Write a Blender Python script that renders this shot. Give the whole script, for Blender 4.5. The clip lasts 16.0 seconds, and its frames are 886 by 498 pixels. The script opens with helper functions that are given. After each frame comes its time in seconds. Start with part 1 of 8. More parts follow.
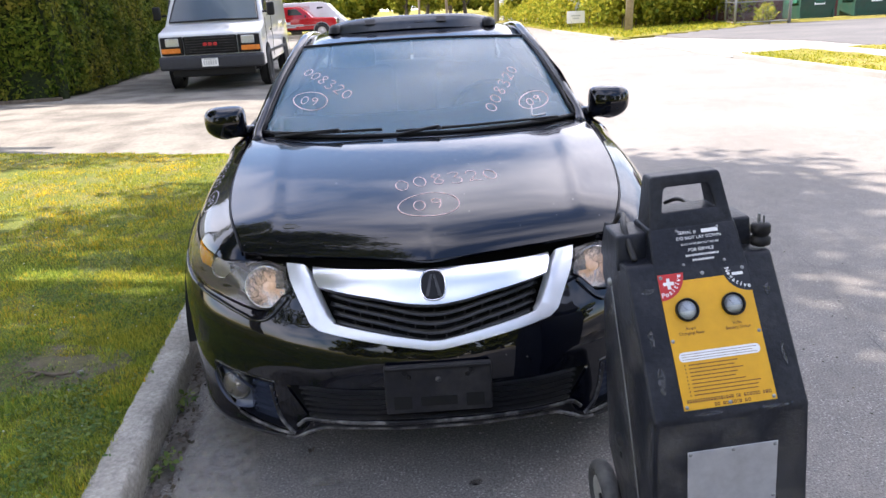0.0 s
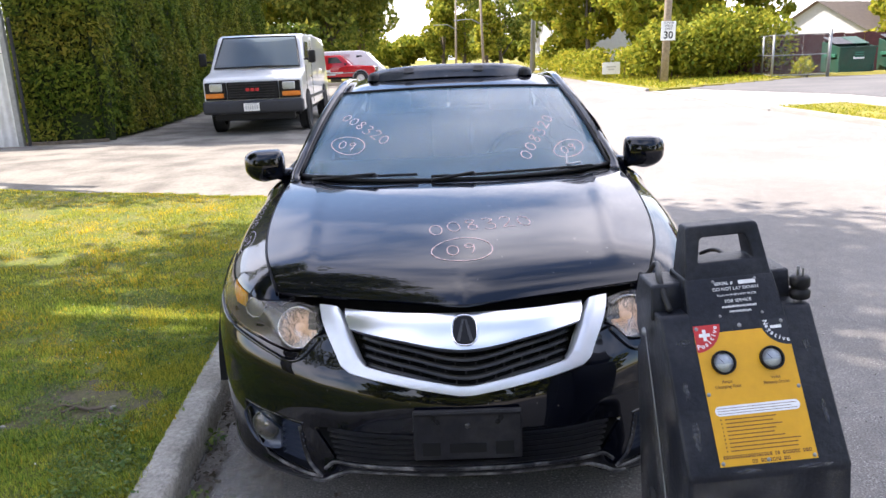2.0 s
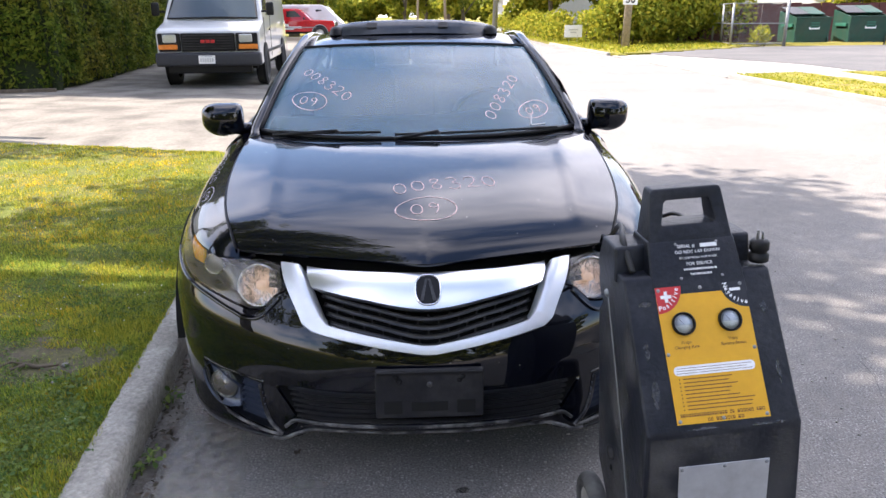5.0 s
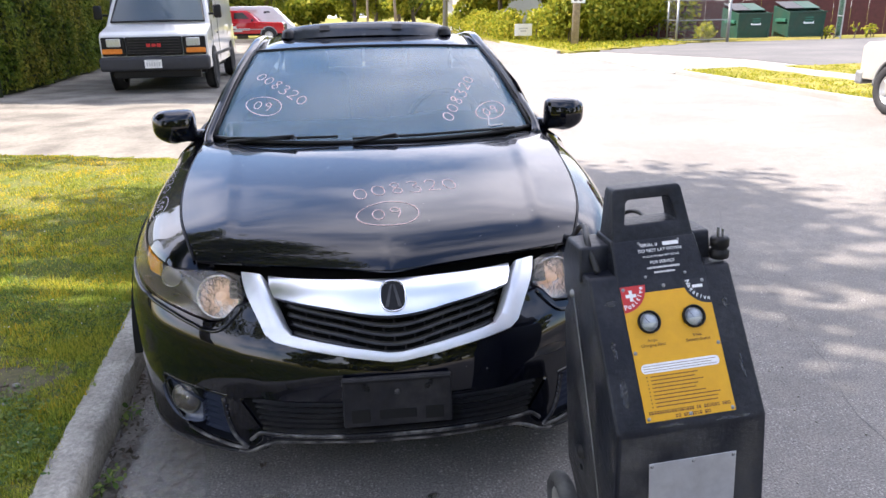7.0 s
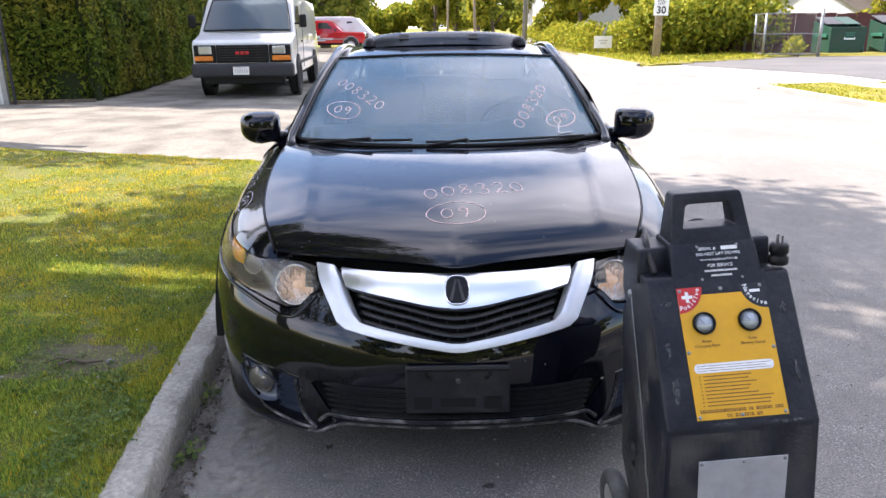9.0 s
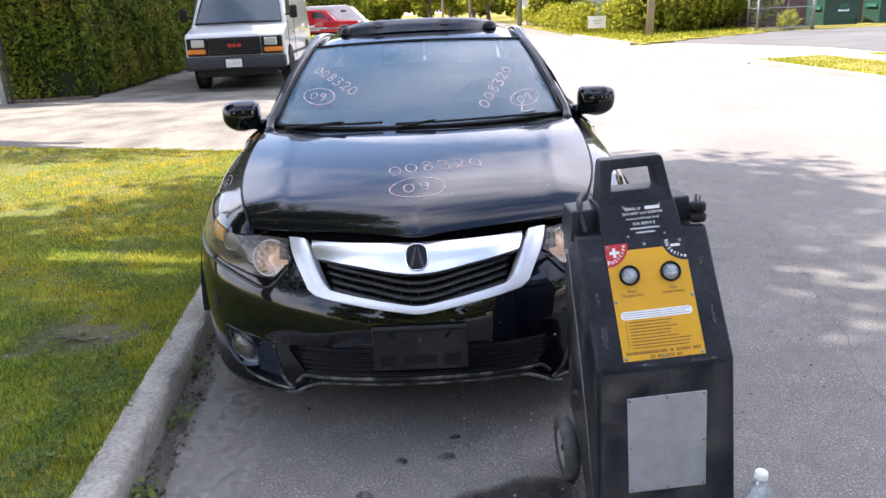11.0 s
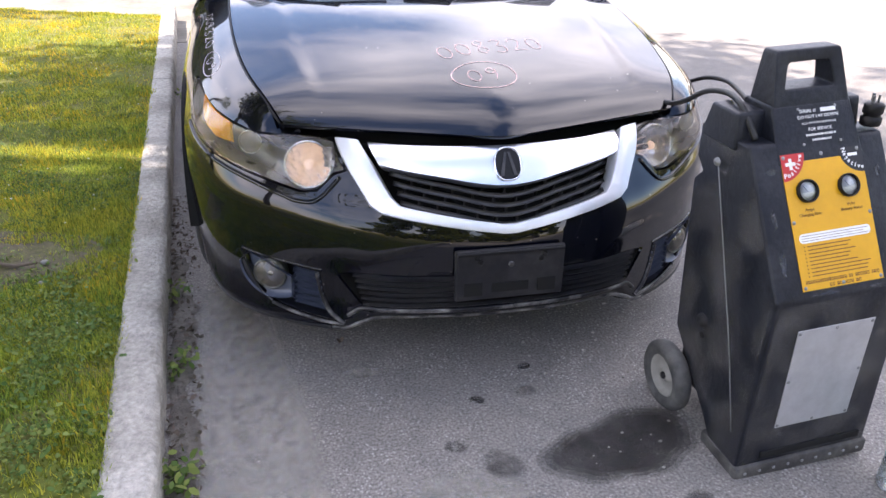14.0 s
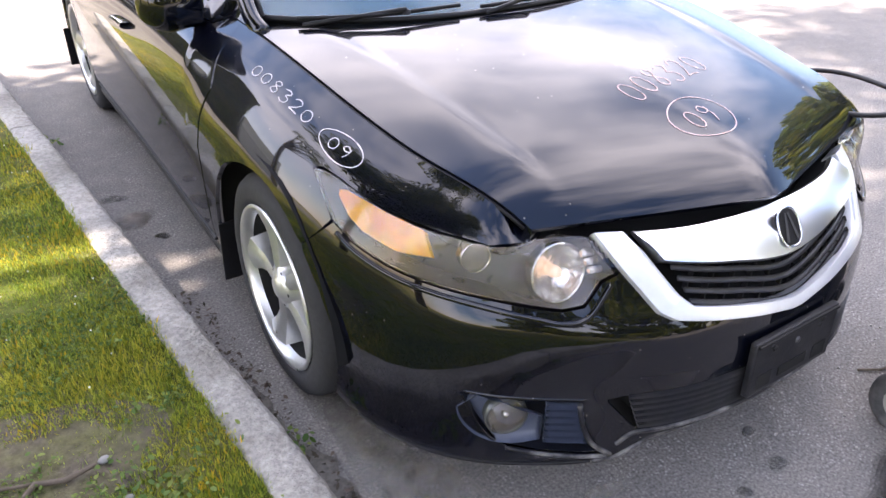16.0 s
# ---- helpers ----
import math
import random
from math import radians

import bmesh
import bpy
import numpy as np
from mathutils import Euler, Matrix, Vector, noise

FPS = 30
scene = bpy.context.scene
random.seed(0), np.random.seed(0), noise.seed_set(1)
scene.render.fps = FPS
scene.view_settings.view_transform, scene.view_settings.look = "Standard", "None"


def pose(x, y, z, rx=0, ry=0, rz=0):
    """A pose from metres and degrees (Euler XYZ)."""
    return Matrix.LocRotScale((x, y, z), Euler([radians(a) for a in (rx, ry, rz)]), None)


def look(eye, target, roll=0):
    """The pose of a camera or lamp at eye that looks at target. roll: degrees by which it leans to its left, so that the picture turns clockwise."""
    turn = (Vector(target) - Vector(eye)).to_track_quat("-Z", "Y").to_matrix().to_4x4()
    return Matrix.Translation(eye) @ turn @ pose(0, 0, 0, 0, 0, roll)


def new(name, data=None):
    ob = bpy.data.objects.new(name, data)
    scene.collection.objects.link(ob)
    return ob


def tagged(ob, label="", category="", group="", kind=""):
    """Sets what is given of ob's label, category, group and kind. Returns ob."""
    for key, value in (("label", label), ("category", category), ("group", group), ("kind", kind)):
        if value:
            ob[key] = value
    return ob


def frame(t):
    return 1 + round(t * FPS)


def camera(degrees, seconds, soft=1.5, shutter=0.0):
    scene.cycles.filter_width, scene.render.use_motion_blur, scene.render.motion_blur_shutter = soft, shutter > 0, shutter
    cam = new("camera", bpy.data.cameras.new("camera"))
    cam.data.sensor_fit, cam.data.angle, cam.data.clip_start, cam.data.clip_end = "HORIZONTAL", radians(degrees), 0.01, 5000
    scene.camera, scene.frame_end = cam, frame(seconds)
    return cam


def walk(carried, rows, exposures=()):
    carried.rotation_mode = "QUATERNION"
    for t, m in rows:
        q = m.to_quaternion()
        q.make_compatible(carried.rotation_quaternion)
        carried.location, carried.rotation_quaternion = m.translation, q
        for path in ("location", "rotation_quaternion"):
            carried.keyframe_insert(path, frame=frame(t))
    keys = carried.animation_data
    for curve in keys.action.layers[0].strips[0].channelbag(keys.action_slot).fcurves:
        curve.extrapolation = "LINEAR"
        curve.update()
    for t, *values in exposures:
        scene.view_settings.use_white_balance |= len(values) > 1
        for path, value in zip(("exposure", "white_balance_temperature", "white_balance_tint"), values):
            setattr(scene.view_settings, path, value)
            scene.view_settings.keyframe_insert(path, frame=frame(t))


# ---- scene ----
import collections

cam = camera(62.8, 16.0)
PATH = [
    (0, (-0.065, -1.969, 1.44), (0.031, -0.074, 0.808), -3.0),
    (0.5, (-0.059, -1.967, 1.443), (0.061, -0.073, 0.811), -3.2),
    (1, (-0.066, -1.965, 1.448), (0.043, -0.058, 0.854), -3.4),
    (1.5, (-0.066, -1.969, 1.442), (-0.012, -0.035, 0.937), -2.7),
    (2, (-0.069, -1.974, 1.439), (-0.053, -0.039, 0.931), -2.3),
    (2.5, (-0.072, -1.974, 1.441), (-0.022, -0.044, 0.92), -2.0),
    (3, (-0.07, -1.969, 1.428), (0.01, -0.053, 0.86), -1.4),
    (3.5, (-0.081, -1.96, 1.421), (0.007, -0.06, 0.801), -0.3),
    (4, (-0.082, -1.974, 1.427), (0.064, -0.076, 0.812), 0.2),
    (6.5, (-0.095, -1.931, 1.431), (-0.003, -0.03, 0.819), -1.6),
    (7, (-0.104, -1.939, 1.438), (0.141, -0.051, 0.823), -1.1),
    (7.5, (-0.142, -1.921, 1.431), (0.13, -0.031, 0.836), 0.4),
    (8, (-0.129, -1.922, 1.422), (-0.087, -0.009, 0.838), -0.7),
    (10.5, (0.0, -2.272, 1.448), (0.082, -0.366, 0.849), -0.9),
    (11, (0.039, -2.258, 1.435), (0.079, -0.357, 0.815), -2.6),
    (11.5, (-0.079, -2.254, 1.426), (0.017, -0.374, 0.749), -1.7),
    (12, (-0.238, -2.197, 1.407), (0.131, -0.413, 0.582), 3.0),
    (12.5, (-0.282, -2.091, 1.385), (0.06, -0.266, 0.642), 6.3),
    (13, (-0.327, -1.89, 1.373), (-0.001, -0.054, 0.65), -1.7),
    (13.5, (-0.423, -1.81, 1.369), (0.05, -0.048, 0.55), 1.5),
    (14, (-0.617, -1.733, 1.382), (-0.173, -0.022, 0.445), 1.7),
    (14.5, (-0.848, -1.363, 1.329), (-0.238, 0.222, 0.274), 2.8),
    (15, (-0.95, -1.179, 1.399), (-0.313, 0.451, 0.432), -1.9),
    (15.5, (-1.232, -0.963, 1.441), (-0.277, 0.474, 0.43), 2.5),
    (16, (-1.434, -0.737, 1.467), (-0.459, 0.669, 0.43), 0.7),
]
walk(cam, [(t, look(eye, target, roll)) for t, eye, target, roll in PATH],
     [(0.0, 2.0, 6300, 19), (11.5, 2.02, 6300, 19), (12.5, 2.08, 6350, 20), (13.0, 2.14, 6400, 20), (14.0, 2.36, 6500, 22), (14.5, 2.72, 6600, 23), (16.0, 2.72, 6600, 23)])

# ---- light ----
SUN_FROM = Vector((-0.93, 0.36, 1.24)).normalized()
SUN_EL = math.asin(SUN_FROM.z)
SUN_AZ = math.atan2(SUN_FROM.x, SUN_FROM.y)
world = bpy.data.worlds.new("sky")
scene.world = world
world.use_nodes = True
wn, wl = world.node_tree.nodes, world.node_tree.links
wn.clear()
w_out = wn.new("ShaderNodeOutputWorld")
w_bg = wn.new("ShaderNodeBackground")
w_sky = wn.new("ShaderNodeTexSky")
w_sky.sky_type, w_sky.sun_disc = "NISHITA", False
w_sky.sun_elevation, w_sky.sun_rotation = SUN_EL, SUN_AZ
w_sky.dust_density, w_sky.air_density, w_sky.ozone_density = 0.6, 1.2, 2.5
w_tc = wn.new("ShaderNodeTexCoord")
w_map = wn.new("ShaderNodeMapping")
w_map.inputs["Scale"].default_value = (1.0, 1.0, 1.6)
w_map.inputs["Location"].default_value = (13.6, -17.5, -15.8)
w_noise = wn.new("ShaderNodeTexNoise")
w_noise.inputs["Scale"].default_value, w_noise.inputs["Detail"].default_value = 1.6, 5.0
w_noise.inputs["Roughness"].default_value = 0.54
w_ramp = wn.new("ShaderNodeValToRGB")
w_ramp.color_ramp.elements[0].position, w_ramp.color_ramp.elements[1].position = 0.43, 0.67
w_mix = wn.new("ShaderNodeMix")
w_mix.data_type = "RGBA"
w_mix.inputs["B"].default_value = (12.2, 12.2, 12.6, 1.0)
wl.new(w_tc.outputs["Generated"], w_map.inputs["Vector"])
wl.new(w_map.outputs["Vector"], w_noise.inputs["Vector"])
wl.new(w_noise.outputs["Fac"], w_ramp.inputs["Fac"])
wl.new(w_ramp.outputs["Color"], w_mix.inputs["Factor"])
wl.new(w_sky.outputs["Color"], w_mix.inputs["A"])
wl.new(w_mix.outputs["Result"], w_bg.inputs["Color"])
wl.new(w_bg.outputs["Background"], w_out.inputs["Surface"])
w_bg.inputs["Strength"].default_value = 0.085
sun = new("sun", bpy.data.lights.new("sun", "SUN"))
sun.data.energy, sun.data.angle, sun.data.color = 3.5, radians(0.53), (1.0, 0.92, 0.79)
sun.matrix_world = look(SUN_FROM * 60, (0, 0, 0))


# ---- materials ----
def mat(name, color=(0.5, 0.5, 0.5), rough=0.5, metal=0.0, var=0.0, scale=30.0, bump=0.0, bump_scale=None, coat=0.0, trans=0.0,
        ior=1.45, tint=None, tint_scale=2.0, tint_amt=0.0, spec=0.5, island=0.0, sub=0.0):
    """A surface with grain (var, scale), broad stains of a second colour (tint) and fine relief (bump)."""
    m = bpy.data.materials.new(name)
    m.use_nodes = True
    n, l = m.node_tree.nodes, m.node_tree.links
    b = n["Principled BSDF"]
    b.inputs["Roughness"].default_value, b.inputs["Metallic"].default_value = rough, metal
    b.inputs["Coat Weight"].default_value, b.inputs["Transmission Weight"].default_value = coat, trans
    b.inputs["Coat Roughness"].default_value = 0.03
    b.inputs["IOR"].default_value, b.inputs["Specular IOR Level"].default_value = ior, spec
    tc = n.new("ShaderNodeTexCoord")
    col = None
    base = n.new("ShaderNodeRGB")
    base.outputs[0].default_value = (*color, 1)
    col = base.outputs[0]
    if tint:
        t = n.new("ShaderNodeTexNoise")
        t.inputs["Scale"].default_value, t.inputs["Detail"].default_value = tint_scale, 5.0
        r = n.new("ShaderNodeValToRGB")
        r.color_ramp.elements[0].position, r.color_ramp.elements[1].position = 0.42, 0.66
        r.color_ramp.elements[1].color = (tint_amt, tint_amt, tint_amt, 1)
        x = n.new("ShaderNodeMix")
        x.data_type = "RGBA"
        x.inputs["B"].default_value = (*tint, 1)
        l.new(tc.outputs["Object"], t.inputs["Vector"])
        l.new(t.outputs["Fac"], r.inputs["Fac"])
        l.new(r.outputs["Color"], x.inputs["Factor"])
        l.new(col, x.inputs["A"])
        col = x.outputs["Result"]
    if var or bump:
        g = n.new("ShaderNodeTexNoise")
        g.inputs["Scale"].default_value, g.inputs["Detail"].default_value, g.inputs["Roughness"].default_value = scale, 6.0, 0.65
        l.new(tc.outputs["Object"], g.inputs["Vector"])
        if var:
            h = n.new("ShaderNodeHueSaturation")
            k = n.new("ShaderNodeMapRange")
            k.inputs["From Min"].default_value, k.inputs["From Max"].default_value = 0.3, 0.7
            k.inputs["To Min"].default_value, k.inputs["To Max"].default_value = 1 - var, 1 + var
            l.new(g.outputs["Fac"], k.inputs["Value"])
            l.new(k.outputs["Result"], h.inputs["Value"])
            l.new(col, h.inputs["Color"])
            col = h.outputs["Color"]
            q = n.new("ShaderNodeMapRange")
            q.inputs["To Min"].default_value, q.inputs["To Max"].default_value = max(rough - 0.12, 0.02), min(rough + 0.12, 1)
            l.new(g.outputs["Fac"], q.inputs["Value"])
            l.new(q.outputs["Result"], b.inputs["Roughness"])
        if bump:
            g2 = g
            if bump_scale:
                g2 = n.new("ShaderNodeTexNoise")
                g2.inputs["Scale"].default_value, g2.inputs["Detail"].default_value = bump_scale, 4.0
                l.new(tc.outputs["Object"], g2.inputs["Vector"])
            u = n.new("ShaderNodeBump")
            u.inputs["Strength"].default_value, u.inputs["Distance"].default_value = bump, 0.01
            l.new(g2.outputs["Fac"], u.inputs["Height"])
            l.new(u.outputs["Normal"], b.inputs["Normal"])
    if island:
        o = n.new("ShaderNodeNewGeometry")
        h = n.new("ShaderNodeHueSaturation")
        k = n.new("ShaderNodeMapRange")
        k.inputs["To Min"].default_value, k.inputs["To Max"].default_value = 1 - island, 1 + island
        k2 = n.new("ShaderNodeMapRange")
        k2.inputs["To Min"].default_value, k2.inputs["To Max"].default_value = 0.5 + 0.035, 0.5 - 0.035
        l.new(o.outputs["Random Per Island"], k.inputs["Value"])
        l.new(o.outputs["Random Per Island"], k2.inputs["Value"])
        l.new(k.outputs["Result"], h.inputs["Value"])
        l.new(k2.outputs["Result"], h.inputs["Hue"])
        l.new(col, h.inputs["Color"])
        col = h.outputs["Color"]
    l.new(col, b.inputs["Base Color"])
    if sub:
        # thin leaves let light through
        out = n["Material Output"]
        tr = n.new("ShaderNodeBsdfTranslucent")
        mx = n.new("ShaderNodeMixShader")
        mx.inputs[0].default_value = sub
        l.new(col, tr.inputs["Color"])
        l.new(b.outputs[0], mx.inputs[1])
        l.new(tr.outputs[0], mx.inputs[2])
        l.new(mx.outputs[0], out.inputs["Surface"])
    return m


def glass(name, tint, gloss=1.0, rough=0.0, haze=None, ior=1.6):
    """A thin pane: clear tint, and mirror gloss by Fresnel; haze: a diffuse film over it (on the windscreen, painted
    sky reflection).
    """
    m = bpy.data.materials.new(name)
    m.use_nodes = True
    n, l = m.node_tree.nodes, m.node_tree.links
    n.remove(n["Principled BSDF"])
    out = n["Material Output"]
    tr, gl, mx, fr = n.new("ShaderNodeBsdfTransparent"), n.new("ShaderNodeBsdfGlossy"), n.new("ShaderNodeMixShader"), n.new("ShaderNodeFresnel")
    tr.inputs["Color"].default_value = (*tint, 1)
    gl.inputs["Roughness"].default_value = rough
    gl.inputs["Color"].default_value = (gloss, gloss, gloss, 1)
    fr.inputs["IOR"].default_value = ior
    l.new(fr.outputs[0], mx.inputs[0])
    l.new(tr.outputs[0], mx.inputs[1])
    l.new(gl.outputs[0], mx.inputs[2])
    last = mx
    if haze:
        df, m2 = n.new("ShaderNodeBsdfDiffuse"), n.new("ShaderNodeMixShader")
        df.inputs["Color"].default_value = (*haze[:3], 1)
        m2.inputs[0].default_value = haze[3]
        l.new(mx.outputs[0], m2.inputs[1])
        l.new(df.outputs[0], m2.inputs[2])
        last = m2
    l.new(last.outputs[0], out.inputs["Surface"])
    return m


def car_paint(name, color, dirt=(0.22, 0.2, 0.17), amount=0.05):
    """Glossy clear-coated paint with a thin uneven film of dust and small specks."""
    m = bpy.data.materials.new(name)
    m.use_nodes = True
    n, l = m.node_tree.nodes, m.node_tree.links
    b = n["Principled BSDF"]
    b.inputs["Coat Weight"].default_value, b.inputs["Coat Roughness"].default_value, b.inputs["Coat IOR"].default_value = 1.0, 0.03, 1.53
    b.inputs["Roughness"].default_value, b.inputs["Specular IOR Level"].default_value = 0.3, 0.03
    tc, a, c = n.new("ShaderNodeTexCoord"), n.new("ShaderNodeTexNoise"), n.new("ShaderNodeTexVoronoi")
    a.inputs["Scale"].default_value, a.inputs["Detail"].default_value = 5.0, 8.0
    c.inputs["Scale"].default_value = 22.0
    r1, r2 = n.new("ShaderNodeMapRange"), n.new("ShaderNodeMapRange")
    r1.inputs["From Min"].default_value, r1.inputs["From Max"].default_value = 0.4, 0.8
    r1.inputs["To Max"].default_value = amount
    r2.inputs["From Min"].default_value, r2.inputs["From Max"].default_value = 0.055, 0.045
    r2.inputs["To Max"].default_value = 0.6
    ad, mx = n.new("ShaderNodeMath"), n.new("ShaderNodeMix")
    ad.operation = "MAXIMUM"
    mx.data_type = "RGBA"
    mx.inputs["A"].default_value, mx.inputs["B"].default_value = (*color, 1), (*dirt, 1)
    l.new(tc.outputs["Object"], a.inputs["Vector"])
    l.new(tc.outputs["Object"], c.inputs["Vector"])
    l.new(a.outputs["Fac"], r1.inputs["Value"])
    l.new(c.outputs["Distance"], r2.inputs["Value"])
    l.new(r1.outputs["Result"], ad.inputs[0])
    l.new(r2.outputs["Result"], ad.inputs[1])
    l.new(ad.outputs[0], mx.inputs["Factor"])
    l.new(mx.outputs["Result"], b.inputs["Base Color"])
    return m


def asphalt(name):
    """Worn grey asphalt: pale stones in a dark binder, oil stains, broad patches."""
    m = bpy.data.materials.new(name)
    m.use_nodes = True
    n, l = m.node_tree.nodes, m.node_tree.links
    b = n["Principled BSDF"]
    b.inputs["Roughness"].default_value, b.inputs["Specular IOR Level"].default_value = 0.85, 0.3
    tc = n.new("ShaderNodeTexCoord")

    def noise_at(scale, lo, hi, to0, to1, detail=4.0, rough=0.6):
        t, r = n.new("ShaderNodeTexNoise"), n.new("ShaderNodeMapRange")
        t.inputs["Scale"].default_value, t.inputs["Detail"].default_value, t.inputs["Roughness"].default_value = scale, detail, rough
        for k, v in (("From Min", lo), ("From Max", hi), ("To Min", to0), ("To Max", to1)):
            r.inputs[k].default_value = v
        l.new(tc.outputs["Object"], t.inputs["Vector"])
        l.new(t.outputs["Fac"], r.inputs["Value"])
        return r.outputs["Result"], t.outputs["Fac"]

    def mix(fac, a, c):
        x = n.new("ShaderNodeMix")
        x.data_type = "RGBA"
        for sock, v in (("Factor", fac), ("A", a), ("B", c)):
            if isinstance(v, tuple):
                x.inputs[sock].default_value = v
            else:
                l.new(v, x.inputs[sock])
        return x.outputs["Result"]

    broad, _ = noise_at(0.7, 0.35, 0.65, 0.0, 1.0)
    col = mix(broad, (0.186, 0.172, 0.154, 1), (0.240, 0.221, 0.198, 1))
    mid, _ = noise_at(9.0, 0.42, 0.74, 0.0, 0.54, 8.0, 0.8)
    col = mix(mid, col, (0.10, 0.10, 0.10, 1))
    v = n.new("ShaderNodeTexVoronoi")
    v.inputs["Scale"].default_value = 95.0
    l.new(tc.outputs["Object"], v.inputs["Vector"])
    vr = n.new("ShaderNodeMapRange")
    vr.inputs["From Min"].default_value, vr.inputs["From Max"].default_value = 0.38, 0.20
    l.new(v.outputs["Distance"], vr.inputs["Value"])
    pick, _ = noise_at(6.0, 0.42, 0.62, 0.1, 1.0, 6.0, 0.75)
    mm = n.new("ShaderNodeMath")
    mm.operation = "MULTIPLY"
    l.new(vr.outputs["Result"], mm.inputs[0])
    l.new(pick, mm.inputs[1])
    col = mix(mm.outputs[0], col, (0.37, 0.352, 0.325, 1))
    grain, raw = noise_at(130.0, 0.30, 0.70, 0.52, 1.48)
    h = n.new("ShaderNodeHueSaturation")
    l.new(grain, h.inputs["Value"])
    l.new(col, h.inputs["Color"])
    l.new(h.outputs["Color"], b.inputs["Base Color"])
    u = n.new("ShaderNodeBump")
    u.inputs["Strength"].default_value, u.inputs["Distance"].default_value = 0.5, 0.004
    l.new(raw, u.inputs["Height"])
    l.new(u.outputs["Normal"], b.inputs["Normal"])
    return m


ASPHALT = asphalt("worn_asphalt")
CONCRETE = mat("kerb_concrete", (0.43, 0.405, 0.355), 0.9, var=0.34, scale=55, bump=1.0, bump_scale=90, tint=(0.20, 0.185, 0.155), tint_scale=3.4, tint_amt=0.75)
APRON = mat("pale_concrete", (0.28, 0.27, 0.25), 0.85, var=0.12, scale=25, bump=0.3, tint=(0.20, 0.19, 0.17), tint_scale=1.2, tint_amt=0.6)
SAND = mat("dusty_driveway", (0.22, 0.205, 0.175), 0.95, var=0.18, scale=18, bump=0.6, tint=(0.11, 0.10, 0.088), tint_scale=1.5, tint_amt=0.8, spec=0.1)
DARKLOT = mat("lot_asphalt", (0.10, 0.097, 0.094), 0.9, var=0.2, scale=12, bump=0.3, tint=(0.16, 0.15, 0.14), tint_scale=0.4, tint_amt=0.6)
SOIL = mat("lawn_soil", (0.105, 0.125, 0.024), 0.95, var=0.45, scale=26, bump=0.8, tint=(0.17, 0.14, 0.07), tint_scale=2.4, tint_amt=0.55, spec=0.1)
DIRT = mat("gutter_dirt", (0.105, 0.094, 0.078), 0.95, var=0.4, scale=60, bump=0.9, tint=(0.22, 0.2, 0.17), tint_scale=9, tint_amt=0.6)
FARLAWN = mat("far_grass", (0.175, 0.165, 0.032), 0.9, var=0.4, scale=3, bump=0.6, tint=(0.27, 0.22, 0.06), tint_scale=0.4, tint_amt=0.7, spec=0.1)
BLADE = mat("grass_blade", (0.235, 0.33, 0.055), 0.6, island=0.6, sub=0.55, tint=(0.56, 0.46, 0.05), tint_scale=3.4, tint_amt=0.40, spec=0.1)
# yellower copy of the blade, with golden sunlight put into its colour
BLADE_SUN = mat("sun_yellow_grass_blade", (0.30, 0.325, 0.042), 0.6, island=0.55, sub=0.55, tint=(0.68, 0.48, 0.03), tint_scale=2.6, tint_amt=0.72, spec=0.1)
WEED = mat("weed_leaf", (0.13, 0.19, 0.05), 0.5, island=0.35, sub=0.3, spec=0.1)
CLOVER = mat("clover_flower", (0.75, 0.74, 0.66), 0.7, var=0.1, scale=90)
HEDGE = mat("hedge_leaf", (0.085, 0.125, 0.014), 0.7, island=0.6, sub=0.3, tint=(0.23, 0.205, 0.028), tint_scale=0.9, tint_amt=0.6, spec=0.1)
# near-black green that paints the shade deep inside the hedge
HEDGE_IN = mat("hedge_inner_shade", (0.018, 0.026, 0.008), 0.95, var=0.5, scale=12, bump=0.8, spec=0.3)
LEAF_A = mat("tree_leaf", (0.24, 0.26, 0.026), 0.6, island=0.5, sub=0.4, spec=0.1)
LEAF_B = mat("yellow_green_leaf", (0.29, 0.30, 0.028), 0.6, island=0.45, sub=0.45, spec=0.1)
LEAF_D = mat("dark_tree_leaf", (0.185, 0.215, 0.036), 0.65, island=0.5, sub=0.35, spec=0.1)
LEAF_R = mat("copper_leaf", (0.10, 0.03, 0.03), 0.6, island=0.4, sub=0.3, spec=0.1)
BARK = mat("bark", (0.12, 0.095, 0.07), 0.95, var=0.35, scale=14, bump=0.9)
POLE_WOOD = mat("weathered_pole", (0.30, 0.245, 0.18), 0.85, var=0.3, scale=9, bump=0.5)
BLACK = car_paint("black_car_paint", (0.0013, 0.0019, 0.0052), amount=0.006)
WHITE_PAINT = car_paint("white_van_paint", (0.55, 0.56, 0.56), (0.45, 0.42, 0.36), 0.3)
RED_PAINT = car_paint("red_truck_paint", (0.42, 0.015, 0.02), amount=0.1)
CREAM_PAINT = car_paint("cream_paint", (0.34, 0.31, 0.265), (0.3, 0.35, 0.28), 0.3)
SURROUND = mat("pale_silver_plastic", (0.74, 0.75, 0.77), 0.36, 0.55, var=0.04, scale=25)
WING_SILVER = mat("bright_satin_chrome", (0.82, 0.83, 0.85), 0.30, 1.0)
FOG_BOWL = mat("blue_grey_lamp_bowl", (0.060, 0.072, 0.105), 0.35, var=0.12, scale=30)
SLAT = mat("dusty_grille_plastic", (0.034, 0.034, 0.038), 0.42, var=0.3, scale=30, bump=0.1, tint=(0.08, 0.076, 0.068), tint_scale=9, tint_amt=0.5)
SCRAPED = mat("scraped_black_plastic", (0.010, 0.010, 0.013), 0.35, var=0.5, scale=45, bump=0.2, tint=(0.26, 0.25, 0.24), tint_scale=16, tint_amt=0.75, spec=0.4)
